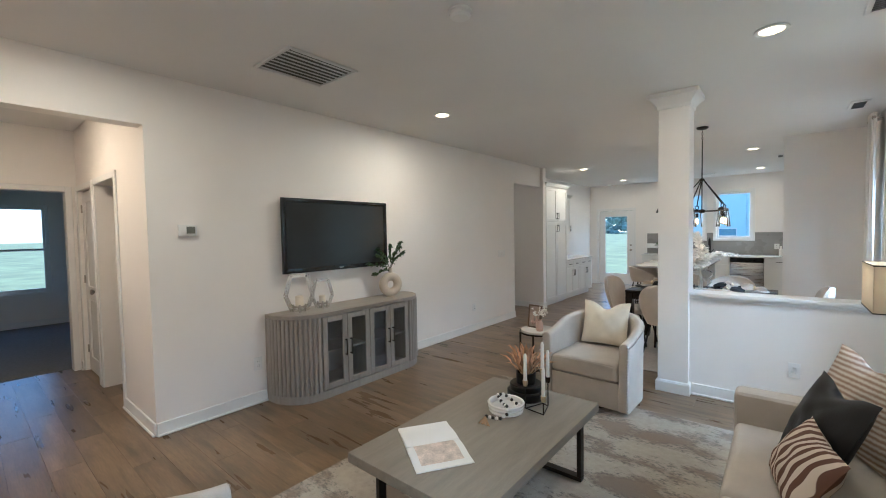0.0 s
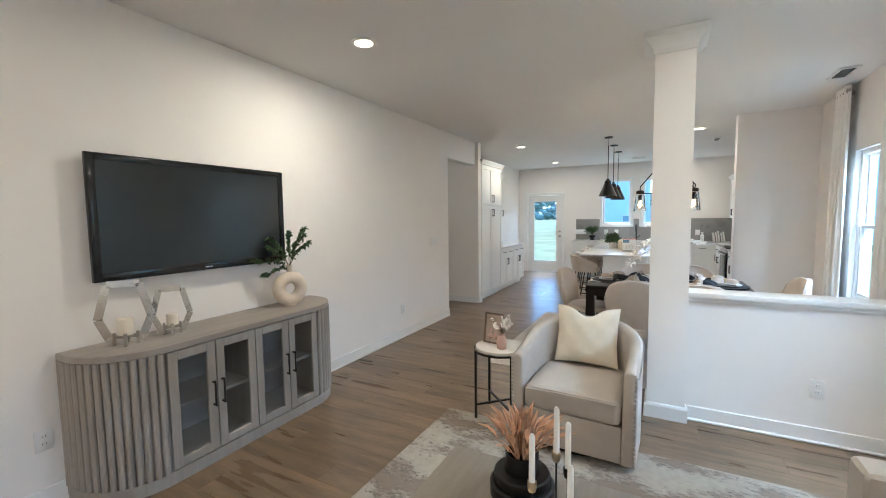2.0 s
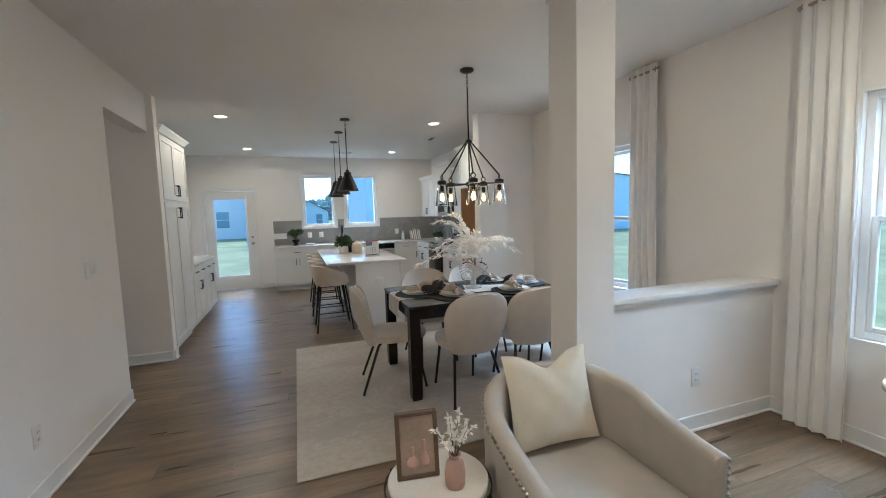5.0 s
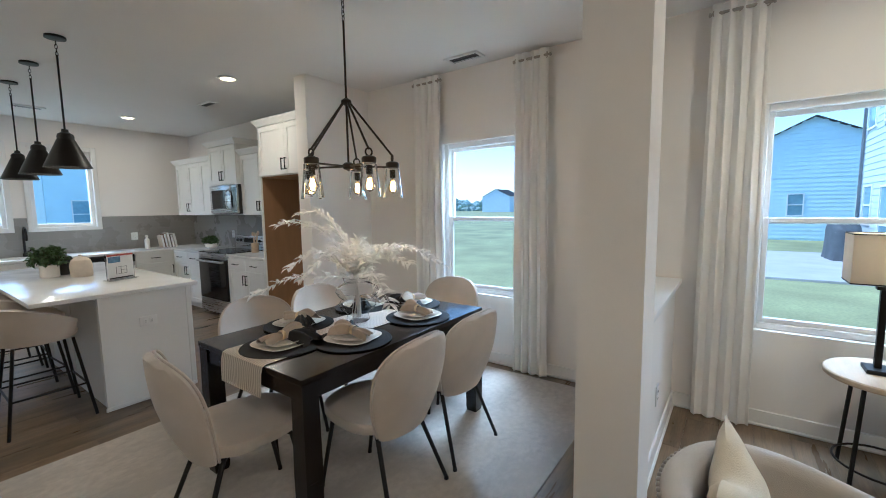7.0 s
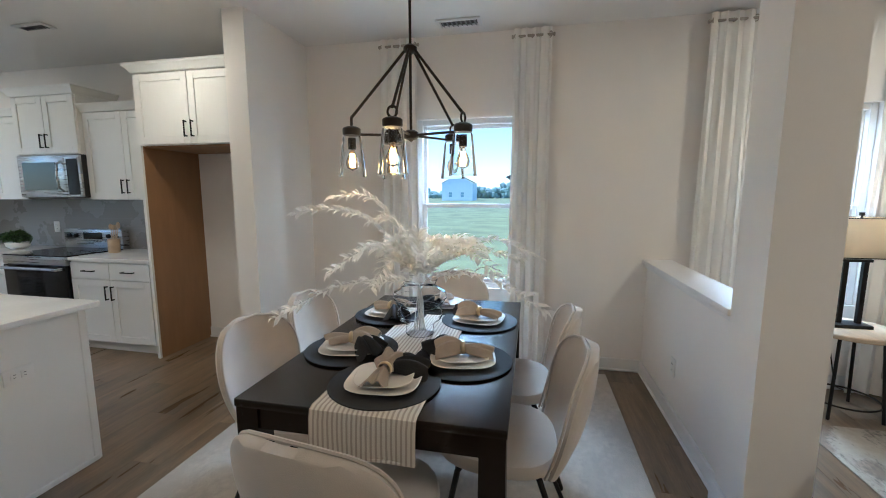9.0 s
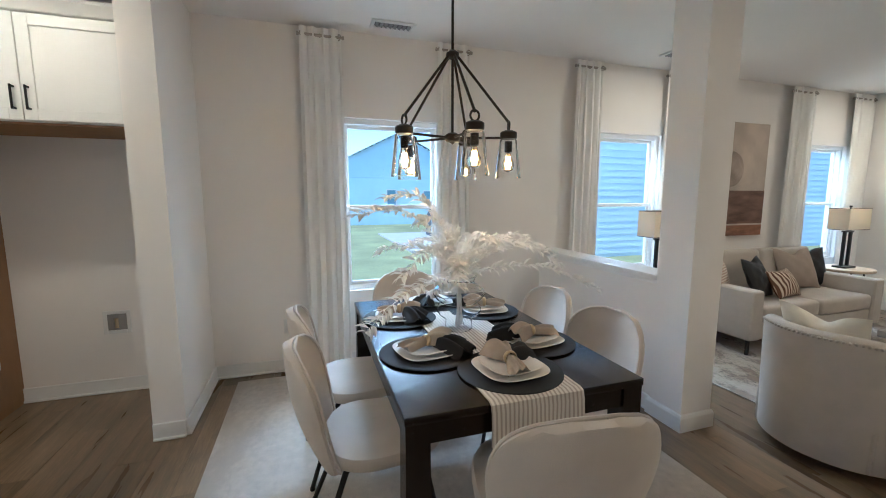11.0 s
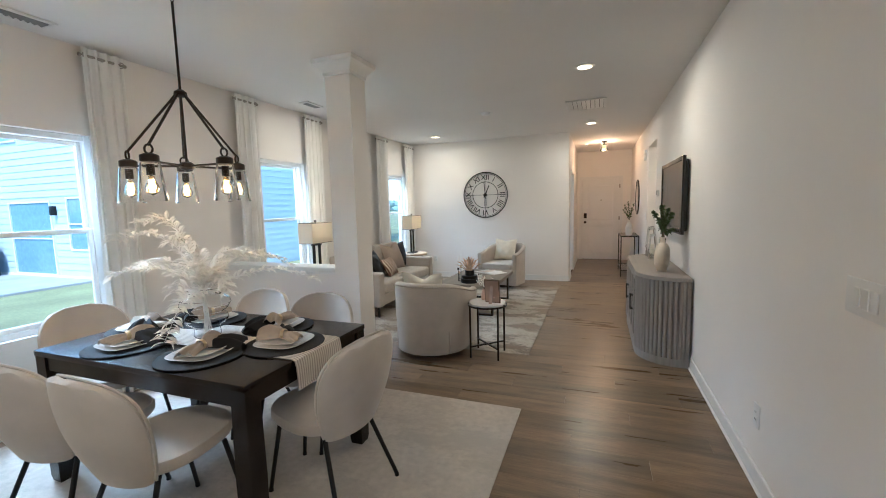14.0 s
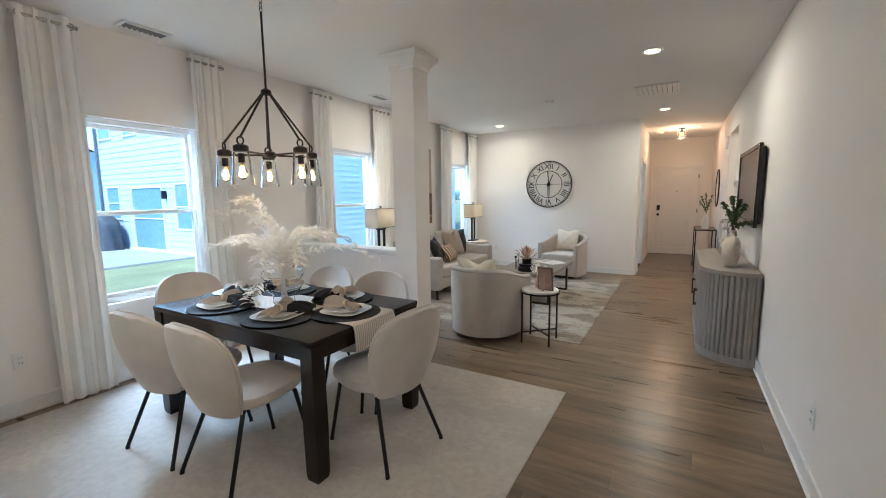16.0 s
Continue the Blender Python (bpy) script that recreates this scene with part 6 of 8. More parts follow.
for k in range(2):
    shaker(r, 0.005 + 0.51 * k, 0.11, 0.005 + 0.51 * (k + 1), 1.68, "tr" if k == 0 else "tl")
    shaker(r, 0.005 + 0.51 * k, 1.70, 0.005 + 0.51 * (k + 1), 2.385, "br" if k == 0 else "bl")
crown(r, 1.03, 0.64, 2.40)
base_unit(pose(PF - 0.02, 7.58, 0, 0, 0, 90), 0.76, "white shaker base cabinet with two doors beside the pantry", "dd", 2)
base_unit(pose(PF - 0.02, 8.342, 0, 0, 0, 90), 0.76, "white shaker base cabinet with two doors under the side counter", "dd", 2)
tagged(link("side_counter", bx(B(), -0.608, 7.58, CT - 0.03, PF + 0.01, 9.125, CT, 0.003, 1), M_QUARTZ), "white quartz counter on the side cabinets", "countertop")
wall_unit(pose(-0.28, 7.58, 0, 0, 0, 90), 0.95, 1.44, 2.28, 0.33, 3, "white shaker wall cabinet with three doors", (False, True))
tagged(link("serving_tray", bx(B(), -0.35, 7.75, CT + 0.001, -0.15, 8.05, CT + 0.05, 0.012, 2), M_ESPRESSO), "small dark tray on the side counter", "tray")
tagged(link("canister", lathe(B(), ((0, 0), (0.05, 0), (0.052, 0.01), (0.052, 0.12), (0.045, 0.13), (0, 0.135)), 20, -0.25, 7.9, CT + 0.051), M_WHITECER), "white lidded canister on a dark tray", "canister")

# back run
YF = 10.20
base_unit(pose(0.92, YF, 0), 0.86, "white shaker base cabinet with one drawer and two doors", "dd", 1)
base_unit(pose(1.782, YF, 0), 0.96, "white shaker sink base cabinet with two doors", "dd", 1)
r = thing("dishwasher", "stainless dishwasher with a black control strip", "dishwasher", pose(2.745, YF, 0))
part("body", bx(B(), 0, 0.0, 0.10, 0.60, 0.58, CT - 0.032), M_DARKSLOT, r)
part("door", bx(B(), 0.004, -0.025, 0.11, 0.596, 0.0, 0.74, 0.006), M_STEEL, r)
part("control_panel", bx(B(), 0.004, -0.025, 0.742, 0.596, 0.0, CT - 0.036, 0.004), M_BGLASS, r)
part("handle", tube(B(), ((0.06, -0.03, 0.70), (0.06, -0.055, 0.70), (0.54, -0.055, 0.70), (0.54, -0.03, 0.70)), 0.009, 8), M_STEEL, r)
base_unit(pose(3.347, YF, 0), 0.52, "white drawer base cabinet near the corner", "d", 1)
bm = B()
for d in ((0.90, YF - 0.03, 1.93, YB), (1.93, YF - 0.03, 2.55, YF + 0.09), (1.93, YB - 0.09, 2.55, YB), (2.55, YF - 0.03, XW, YB)):
    bx(bm, d[0], d[1], CT - 0.03, d[2], d[3], CT)
bx(bm, 3.84, 9.262, CT - 0.03, XW, YF - 0.03, CT)
tagged(link("back_counter", bm, M_QUARTZ, smooth=0), "white quartz countertop along the back wall", "countertop")
tagged(link("side_range_counter", bx(B(), 3.84, 7.615, CT - 0.03, XW, 8.498, CT, 0.003, 1), M_QUARTZ), "short white quartz countertop beside the range", "countertop")
r = thing("sink", "stainless undermount kitchen sink", "sink", pose(2.24, 10.50, CT - 0.032))
bm = B()
bx(bm, -0.31, -0.21, -0.2, 0.31, 0.21, -0.19)
for d in ((-0.31, -0.21, -0.30, 0.21), (0.30, -0.21, 0.31, 0.21), (-0.30, -0.21, 0.30, -0.20), (-0.30, 0.20, 0.30, 0.21)):
    bx(bm, d[0], d[1], -0.19, d[2], d[3], 0.0)
part("basin", bm, M_STEEL, r)
r = thing("kitchen_faucet", "black gooseneck kitchen faucet", "faucet", pose(2.30, 10.755, CT))
p = [(0, 0, 0.0), (0, 0, 0.25), (0, -0.02, 0.34), (0, -0.08, 0.39), (0, -0.15, 0.37), (0, -0.18, 0.30), (0, -0.185, 0.22)]
part("neck", tube(B(), p, 0.014, 12), M_BLACK, r)
part("base", cyl(B(), 0, 0, 0, 0.05, 0.024), M_BLACK, r)
part("lever", tube(B(), ((0.02, 0, 0.06), (0.05, 0, 0.075), (0.075, 0, 0.12)), 0.007, 8), M_BLACK, r)

# east run
XF = 3.87
base_unit(pose(XF, 8.498, 0, 0, 0, -90), 0.88, "white shaker base cabinet with two doors beside the fridge space", "dd", 2, d=0.583)
base_unit(pose(XF, 10.17, 0, 0, 0, -90), 0.905, "white shaker base cabinet with two doors by the corner", "dd", 2, d=0.583)
r = thing("kitchen_range", "stainless and black glass freestanding electric range", "range", pose(XF - 0.03, 9.258, 0, 0, 0, -90))
part("body", bx(B(), 0, 0.02, 0.02, 0.756, 0.60, CT - 0.002), M_DARKSLOT, r)
part("oven_door", bx(B(), 0.004, -0.02, 0.24, 0.752, 0.02, 0.80, 0.008), M_BGLASS, r, "black glass oven door")
part("drawer", bx(B(), 0.004, -0.02, 0.05, 0.752, 0.02, 0.235, 0.008), M_STEEL, r)
part("front_rail", bx(B(), 0.0, -0.015, 0.805, 0.756, 0.02, CT - 0.002, 0.004), M_STEEL, r)
part("handle", tube(B(), ((0.05, -0.02, 0.775), (0.05, -0.065, 0.775), (0.706, -0.065, 0.775), (0.706, -0.02, 0.775)), 0.013, 10), M_STEEL, r)
part("cooktop", bx(B(), -0.002, -0.012, CT - 0.002, 0.758, 0.53, CT + 0.010, 0.003, 1), M_BGLASS, r)
part("backguard", bx(B(), 0, 0.53, CT - 0.002, 0.756, 0.603, CT + 0.20, 0.006), M_STEEL, r)
part("clock_panel", bx(B(), 0.26, 0.524, CT + 0.10, 0.50, 0.53, CT + 0.17), M_BGLASS, r)
for kx in (0.08, 0.17, 0.59, 0.68):
    bm = lathe(B(), ((0, 0), (0.022, 0), (0.02, 0.02), (0, 0.022)), 14)
    bmesh.ops.transform(bm, matrix=pose(kx, 0.53, CT + 0.135, 90, 0, 0), verts=bm.verts[:])
    part("knob", bm, M_BLACK, r)
r = thing("microwave", "stainless over-the-range microwave with black door edge", "microwave", pose(4.05, 9.258, 1.42, 0, 0, -90))
part("body", bx(B(), 0, 0.012, 0, 0.756, 0.40, 0.40, 0.004, 1), M_DARKSLOT, r)
part("door", bx(B(), 0.0, -0.012, 0.005, 0.57, 0.012, 0.395, 0.006), M_STEEL, r)
part("window", bx(B(), 0.06, -0.015, 0.07, 0.47, -0.011, 0.33, 0.004, 1), M_BGLASS, r)
part("control_panel", bx(B(), 0.575, -0.012, 0.005, 0.756, 0.012, 0.395, 0.006), M_STEEL, r)
part("keypad", bx(B(), 0.60, -0.014, 0.03, 0.735, -0.011, 0.36), M_BGLASS, r)
part("handle", tube(B(), ((0.535, -0.012, 0.06), (0.54, -0.05, 0.09), (0.54, -0.06, 0.20), (0.54, -0.05, 0.31), (0.535, -0.012, 0.34)), 0.011, 10), M_STEEL, r)
UF = XW - 0.335
UD = 0.333
wall_unit(pose(UF, 10.50, 0, 0, 0, -90), 1.238, 1.40, 2.20, UD, 3, "white shaker wall cabinet with three doors by the corner", (True, False))
wall_unit(pose(UF - 0.055, 9.26, 0, 0, 0, -90), 0.758, 1.822, 2.36, UD + 0.053, 2, "taller white shaker cabinet over the microwave")
wall_unit(pose(UF, 8.50, 0, 0, 0, -90), 0.885, 1.40, 2.20, UD, 2, "white shaker wall cabinet beside the fridge space", (False, False))
wall_unit(pose(XF, 7.61, 0, 0, 0, -90), 1.044, 1.85, 2.42, 0.583, 2, "deep white shaker cabinet above the fridge space", (True, False))
r = thing("fridge_side_panel", "tall fridge panel, white edge with bare plywood inner face", "panel", pose(0, 0, 0))
part("edge", bx(B(), XF - 0.02, 7.585, 0, XF, 7.612, 1.85), M_CAB, r)
part("inner_face", bx(B(), XF, 7.585, 0, XW, 7.612, 1.848), M_PLY, r, "bare brown plywood face")
tagged(link("cabinet_underside", bx(B(), XF + 0.02, 6.566, 1.838, XW, 7.584, 1.849), M_PLY), "bare plywood underside of the fridge cabinet", "panel")
r = thing("water_hookup_box", "white recessed water supply box low in the fridge space", "supply box", pose(XW, 7.0, 0.53, 0, 0, -90))
bm = B()
for d in ((-0.085, -0.085, -0.06, 0.085), (0.06, -0.085, 0.085, 0.085), (-0.06, -0.085, 0.06, -0.06), (-0.06, 0.06, 0.06, 0.085)):
    bx(bm, d[0], -0.008, d[1], d[2], 0, d[3], 0.002, 1)
part("frame", bm, M_PLASTIC, r)
# flat plate on the wall; its grey stands in for the shade inside the box
part("recess_shade", bx(B(), -0.06, -0.003, -0.06, 0.06, -0.001, 0.06), mat("shadow_grey", (0.30, 0.29, 0.28), 0.8), r)
part("valve", cyl(B(), 0.0, -0.016, -0.04, 0.03, 0.012, seg=12), M_GOLD, r)
plate("wall_outlet", pose(XW, 6.75, 1.05, 0, 0, -90), "white outlet in the fridge space")

# backsplash
M_TILES = mat("subway_tile", (0.27, 0.262, 0.25), 0.28, var=0.05, scale=3, bump=0.02)
nt = M_TILES.node_tree
bk = nt.nodes.new("ShaderNodeTexBrick")
bk.inputs["Color1"].default_value = (0.277, 0.268, 0.256, 1)
bk.inputs["Color2"].default_value = (0.265, 0.257, 0.246, 1)
bk.inputs["Mortar"].default_value = (0.295, 0.286, 0.275, 1)
bk.inputs["Scale"].default_value = 1.0
bk.inputs["Brick Width"].default_value = 0.30
bk.inputs["Row Height"].default_value = 0.10
bk.inputs["Mortar Size"].default_value = 0.0025
tcn = nt.nodes.new("ShaderNodeTexCoord")
mpn = nt.nodes.new("ShaderNodeMapping")
mpn.inputs["Rotation"].default_value = (radians(90), 0, 0)
nt.links.new(tcn.outputs["Object"], mpn.inputs[0])
nt.links.new(mpn.outputs[0], bk.inputs["Vector"])
nt.links.new(bk.outputs["Color"], nt.nodes["Principled BSDF"].inputs["Base Color"])
bm = B()
bx(bm, 0.90, YB - 0.010, CT + 0.001, 1.469, YB, 1.40)
bx(bm, 1.469, YB - 0.010, CT + 0.001, 3.161, YB, 1.209)
bx(bm, 3.161, YB - 0.010, CT + 0.001, XW, YB, 1.40)
bx(bm, 2.231, YB - 0.010, 1.209, 2.359, YB, 1.40)
struct("backsplash_back", bm, M_TILES, smooth=0)
bm = B()
bx(bm, XW - 0.010, 7.615, CT + 0.001, XW, YB - 0.010, 1.399)
bs = struct("backsplash_side", bm, M_TILES, smooth=0)
for x, g in ((1.02, 3), (1.62, 1), (1.86, 1), (3.55, 1)):
    plate("wall_outlet", pose(x, YB - 0.010, 1.08), "white outlet plate on the grey backsplash", w=0.09, gang=g, kind="switch" if g == 3 else "outlet")
plate("wall_outlet", pose(XW - 0.010, 9.45, 1.10, 0, 0, -90), "white outlet plate on the grey backsplash beside the range")

# island
r = thing("kitchen_island", "white kitchen island base with panelled end", "island", pose(0, 0, 0))
part("body", bx(B(), 2.05, 6.72, 0.0, 2.60, 8.95, CT - 0.031), M_CAB, r)
part("end_panel", bx(B(), 2.03, 6.70, 0.0, 2.62, 6.72, CT - 0.031, 0.002, 1), M_CAB, r)
part("corner_post", bx(B(), 2.605, 6.695, 0.0, 2.645, 6.76, CT - 0.031, 0.003, 1), M_CAB, r)
part("base_trim", bx(B(), 2.02, 6.688, 0.0, 2.63, 6.70, 0.03, 0.003, 1), M_CAB, r)
for k in range(3):
    part("back_panel", bx(B(), 2.035, 6.76 + 0.73 * k, 0.03, 2.05, 7.46 + 0.73 * k, CT - 0.06, 0.003, 1), M_CAB, r)
tagged(link("island_counter", bx(B(), 1.675, 6.645, CT - 0.03, 2.685, 9.05, CT, 0.004, 2), M_QUARTZ), "white quartz island countertop with seating overhang", "countertop")
plate("wall_outlet", pose(2.33, 6.70, 0.62, 0, 90, 0), "white outlet turned sideways on the island end")


def stool(m):
    """Faces +x."""
    r = thing("counter_stool", "cream velvet bucket counter stool with black metal legs", "stool", m, "stools at the island")

    def bucket(u, v):
        a = radians(40 + 280 * u)
        f = abs(2 * u - 1)
        top = 0.845 - 0.135 * max(0.0, (f - 0.35) / 0.65) ** 1.5
        rx = 0.20 + 0.055 * v ** 0.7
        ry = 0.205 + 0.055 * v ** 0.7
        return (rx * math.cos(a) - 0.01, ry * math.sin(a), 0.585 + (top - 0.585) * v)

    part("bucket_back", shell(B(), bucket, 36, 8, 0.035), M_VELVET, r)
    part("seat", lathe(B(), ((0.0, 0.575), (0.17, 0.578), (0.205, 0.59), (0.212, 0.615), (0.20, 0.645), (0.16, 0.655), (0.0, 0.66)), 32), M_VELVET, r)
    feet = {}
    for sx in (-1, 1):
        for sy in (-1, 1):
            a, c = (sx * 0.15, sy * 0.15, 0.582), (sx * 0.225, sy * 0.225, 0.002)
            part("leg", tube(B(), (a, c), 0.010, 8), M_BLACK, r)
            t = (0.582 - 0.24) / 0.58
            feet[sx, sy] = Vector(a).lerp(Vector(c), t)
    for p, q in (((-1, -1), (1, -1)), ((1, -1), (1, 1)), ((1, 1), (-1, 1)), ((-1, 1), (-1, -1))):
        part("foot_rail", tube(B(), (feet[p], feet[q]), 0.007, 8), M_BLACK, r)
    return r


s0 = stool(pose(1.755, 6.965, 0, 0, 0, 0))
for k in range(1, 4):
    copy_thing(s0, pose(1.755 - 0.01 * (k % 2), 6.965 + 0.545 * k, 0, 0, 0, (3, -3, 2)[k - 1]))


def pendant(y):
    r = thing("pendant_light", "black cone pendant light hanging over the island", "pendant light", pose(2.04, y, 0), "pendants over the island")
    part("canopy", lathe(B(), ((0.0, H), (0.062, H), (0.062, H - 0.016), (0.01, H - 0.022), (0, H - 0.022)), 24), M_BLACK, r)
    bm = B()
    for k in range(4):
        z = H - 0.035 - 0.026 * k
        pts = [((0.008 * math.cos(a)) if k % 2 else 0, 0 if k % 2 else 0.008 * math.cos(a), z - 0.01 + 0.017 * math.sin(a)) for a in [2 * math.pi * i / 12 for i in range(12)]]
        tube(bm, pts, 0.002, 6, closed=True)
    part("chain", bm, M_BLACK, r)
    part("rod", tube(B(), ((0, 0, H - 0.13), (0, 0, 2.07)), 0.0065, 10), M_BLACK, r)
    part("neck", lathe(B(), ((0, 2.08), (0.02, 2.08), (0.022, 2.06), (0.045, 2.045), (0.05, 2.03), (0.05, 2.00), (0, 2.00)), 24), M_BLACK, r)
    sh = part("shade", lathe(B(), ((0.052, 2.005), (0.055, 2.0), (0.140, 1.803), (0.142, 1.80), (0.139, 1.80), (0.052, 1.998), (0.04, 2.002)), 36, caps=False), M_BLACK, r)
    part("bulb", lathe(B(), ((0, 1.93), (0.014, 1.925), (0.03, 1.89), (0.028, 1.865), (0, 1.852)), 14), M_PENDGLOW, sh, "glowing bulb")
    lamp = bpy.data.lights.new("pendant_bulb", "POINT")
    lamp.energy, lamp.color, lamp.shadow_soft_size = 1.6, (1.0, 0.76, 0.50), 0.03
    new("pendant_lamp", lamp).matrix_world = pose(2.04, y, 1.83)


for y in (7.10, 7.96, 8.82):
    pendant(y)


# counter things
def potted(name, m, label, pot_prof, pot_m, n, spread, height, L, w, mtl, seed, droop=0.3, per=3):
    r = thing(name, label, "plant", m)
    part("pot", lathe(B(), pot_prof, 24), pot_m, r)
    zt = pot_prof[-1][1]
    rnd = random.Random(seed)
    st, lf = B(), B()
    stems = []
    for k in range(n):
        a = rnd.uniform(0, 6.28)
        q = spread * rnd.uniform(0.3, 1)
        h = height * rnd.uniform(0.6, 1.0)
        p = [(0, 0, zt - 0.01), (q * 0.35 * math.cos(a), q * 0.35 * math.sin(a), zt + h * 0.7), (q * 0.75 * math.cos(a), q * 0.75 * math.sin(a), zt + h), (q * math.cos(a), q * math.sin(a), zt + h * (1 - droop))]
        tube(st, p, 0.0018, 5)
        stems.append((p, 12))
    sprig(lf, stems, rnd, L, w, per, 0.7, 0.15)
    part("stems", st, M_STEM, r)["kind"] = "stuff"
    part("foliage", lf, mtl, r, smooth=0)["kind"] = "stuff"
    return r


potted("potted_fern", pose(1.33, 10.55, CT), "green fern in a black footed pot on the counter", ((0, 0), (0.06, 0), (0.05, 0.02), (0.035, 0.04), (0.07, 0.08), (0.08, 0.12), (0.07, 0.125), (0, 0.12)), M_BLACK, 30, 0.19, 0.22, 0.05, 0.012, M_FERN, 4)
potted("potted_plant", pose(4.18, 9.62, CT), "small green plant in a white bowl near the range", ((0, 0), (0.05, 0), (0.09, 0.03), (0.10, 0.07), (0.09, 0.072), (0, 0.06)), M_WHITECER, 26, 0.12, 0.10, 0.05, 0.03, M_LEAF, 6)
potted("potted_plant", pose(2.04, 8.05, CT), "trailing green plant in a pale pot on the island", ((0, 0), (0.065, 0), (0.07, 0.01), (0.07, 0.11), (0.06, 0.112), (0, 0.10)), M_MARBLE, 26, 0.15, 0.16, 0.045, 0.03, M_LEAF, 8, 0.9)
tagged(link("jar", lathe(B(), ((0, 0), (0.055, 0), (0.075, 0.05), (0.08, 0.12), (0.06, 0.17), (0.03, 0.18), (0.03, 0.19), (0, 0.19)), 24, 2.16, 8.16, CT), M_DARKSLOT), "rounded black ceramic jar on the island", "jar")
tagged(link("dome_vase", lathe(B(), ((0, 0), (0.075, 0), (0.08, 0.01), (0.082, 0.10), (0.07, 0.15), (0.04, 0.175), (0.014, 0.185), (0.012, 0.20), (0, 0.20)), 28, 2.22, 7.86, CT), M_CERAMIC), "cream dome-shaped ceramic jar on the island", "jar")
r = thing("sign_holder", "clear acrylic sign holder with a printed floor plan sheet", "sign", pose(2.36, 7.33, CT, 0, 0, 20))
part("acrylic", bx(B(), -0.115, -0.004, 0.0, 0.115, 0.004, 0.225), M_GLASS, r)
part("foot", bx(B(), -0.115, -0.05, 0.0, 0.115, 0.05, 0.004), M_GLASS, r)
part("sheet", bx(B(), -0.108, -0.0065, 0.006, 0.108, -0.005, 0.22), M_PAPER, r)
part("header_bar", bx(B(), -0.108, -0.0085, 0.205, 0.108, -0.0066, 0.22), mat("brick_red", (0.45, 0.08, 0.05), 0.6), r)
part("photo", bx(B(), -0.10, -0.0085, 0.15, -0.0, -0.0066, 0.20), mat("photo_blue", (0.12, 0.22, 0.36), 0.5, var=0.4, scale=30), r)
bm = B()
for d in ((-0.04, 0.05, 0.05, 0.052), (-0.04, 0.11, 0.05, 0.112), (-0.04, 0.05, -0.038, 0.112), (0.048, 0.05, 0.05, 0.112), (0.0, 0.05, 0.002, 0.112), (0.0, 0.08, 0.05, 0.082)):
    bx(bm, d[0], -0.0085, d[1], d[2], -0.0066, d[3])
part("plan_lines", bm, M_DARKSLOT, r)
part("footer_bar", bx(B(), -0.10, -0.0085, 0.012, 0.10, -0.0066, 0.022), M_DARKSLOT, r)
tagged(link("soap_bottle", lathe(B(), ((0, 0), (0.032, 0), (0.034, 0.01), (0.034, 0.14), (0.015, 0.165), (0.012, 0.19), (0.02, 0.195), (0.018, 0.21), (0, 0.212)), 20, 3.62, 10.5, CT), M_WHITECER), "white ceramic soap bottle on the counter", "bottle")
cols = ((0.62, 0.56, 0.48), (0.20, 0.12, 0.08), (0.50, 0.44, 0.36), (0.10, 0.08, 0.07), (0.55, 0.50, 0.45))
for k, c in enumerate(cols):
    b = thing("book", "cookbook standing on the kitchen counter", "book", pose(3.83 + 0.045 * k, 10.56, CT, 0, -8, 0), "cookbooks on the counter")
    hh = 0.20 + 0.02 * (k % 3)
    part("cover", bx(B(), 0, -0.075, 0.0, 0.034, 0.075, hh, 0.002, 1), mat("book_cover", c, 0.6), b)
    part("pages", bx(B(), 0.004, -0.077, 0.004, 0.030, -0.0745, hh - 0.004), M_PAPER, b)
r = thing("utensil_crock", "tan crock with wooden spoons beside the range", "crock", pose(4.18, 8.38, CT))
part("crock", lathe(B(), ((0, 0), (0.045, 0), (0.05, 0.01), (0.05, 0.13), (0.044, 0.13), (0.042, 0.02), (0, 0.02)), 22), M_PALEWOOD, r)
rnd = random.Random(2)
for k in range(5):
    a = rnd.uniform(0, 6.28)
    tp = Vector((0.05 * math.cos(a), 0.05 * math.sin(a), 0.24 + 0.03 * rnd.random()))
    bm = tube(B(), ((0.01 * math.cos(a), 0.01 * math.sin(a), 0.025), tp), 0.005, 8)
    bmesh.ops.create_icosphere(bm, subdivisions=2, radius=0.02, matrix=Matrix.Translation(tp) @ Matrix.Diagonal((1, 0.4, 1.4, 1)))
    part("spoon", bm, M_PALEWOOD, r)
tagged(link("serving_dish", lathe(B(), ((0, 0), (0.06, 0), (0.10, 0.03), (0.098, 0.033), (0.055, 0.008), (0, 0.008)), 28, 1.62, 10.5, CT), M_WHITECER), "shallow white dish on the counter", "dish")

# vanity seen through the side opening
r = thing("bathroom_vanity", "dark wood vanity with a white top", "vanity", pose(-1.88, 2.95, 0))
part("body", bx(B(), 0, 0, 0.09, 0.5, 0.9, 0.83), M_ESPRESSO, r)
part("toe_kick", bx(B(), 0, 0, 0, 0.44, 0.9, 0.09), M_ESPRESSO, r)
for k in range(2):
    part("door", bx(B(), 0.5, 0.01 + 0.445 * k, 0.11, 0.518, 0.435 + 0.445 * k, 0.81, 0.003, 1), M_ESPRESSO, r)
part("vanity_top", bx(B(), -0.01, -0.02, 0.83, 0.53, 0.92, 0.865, 0.004, 1), M_QUARTZ, r)

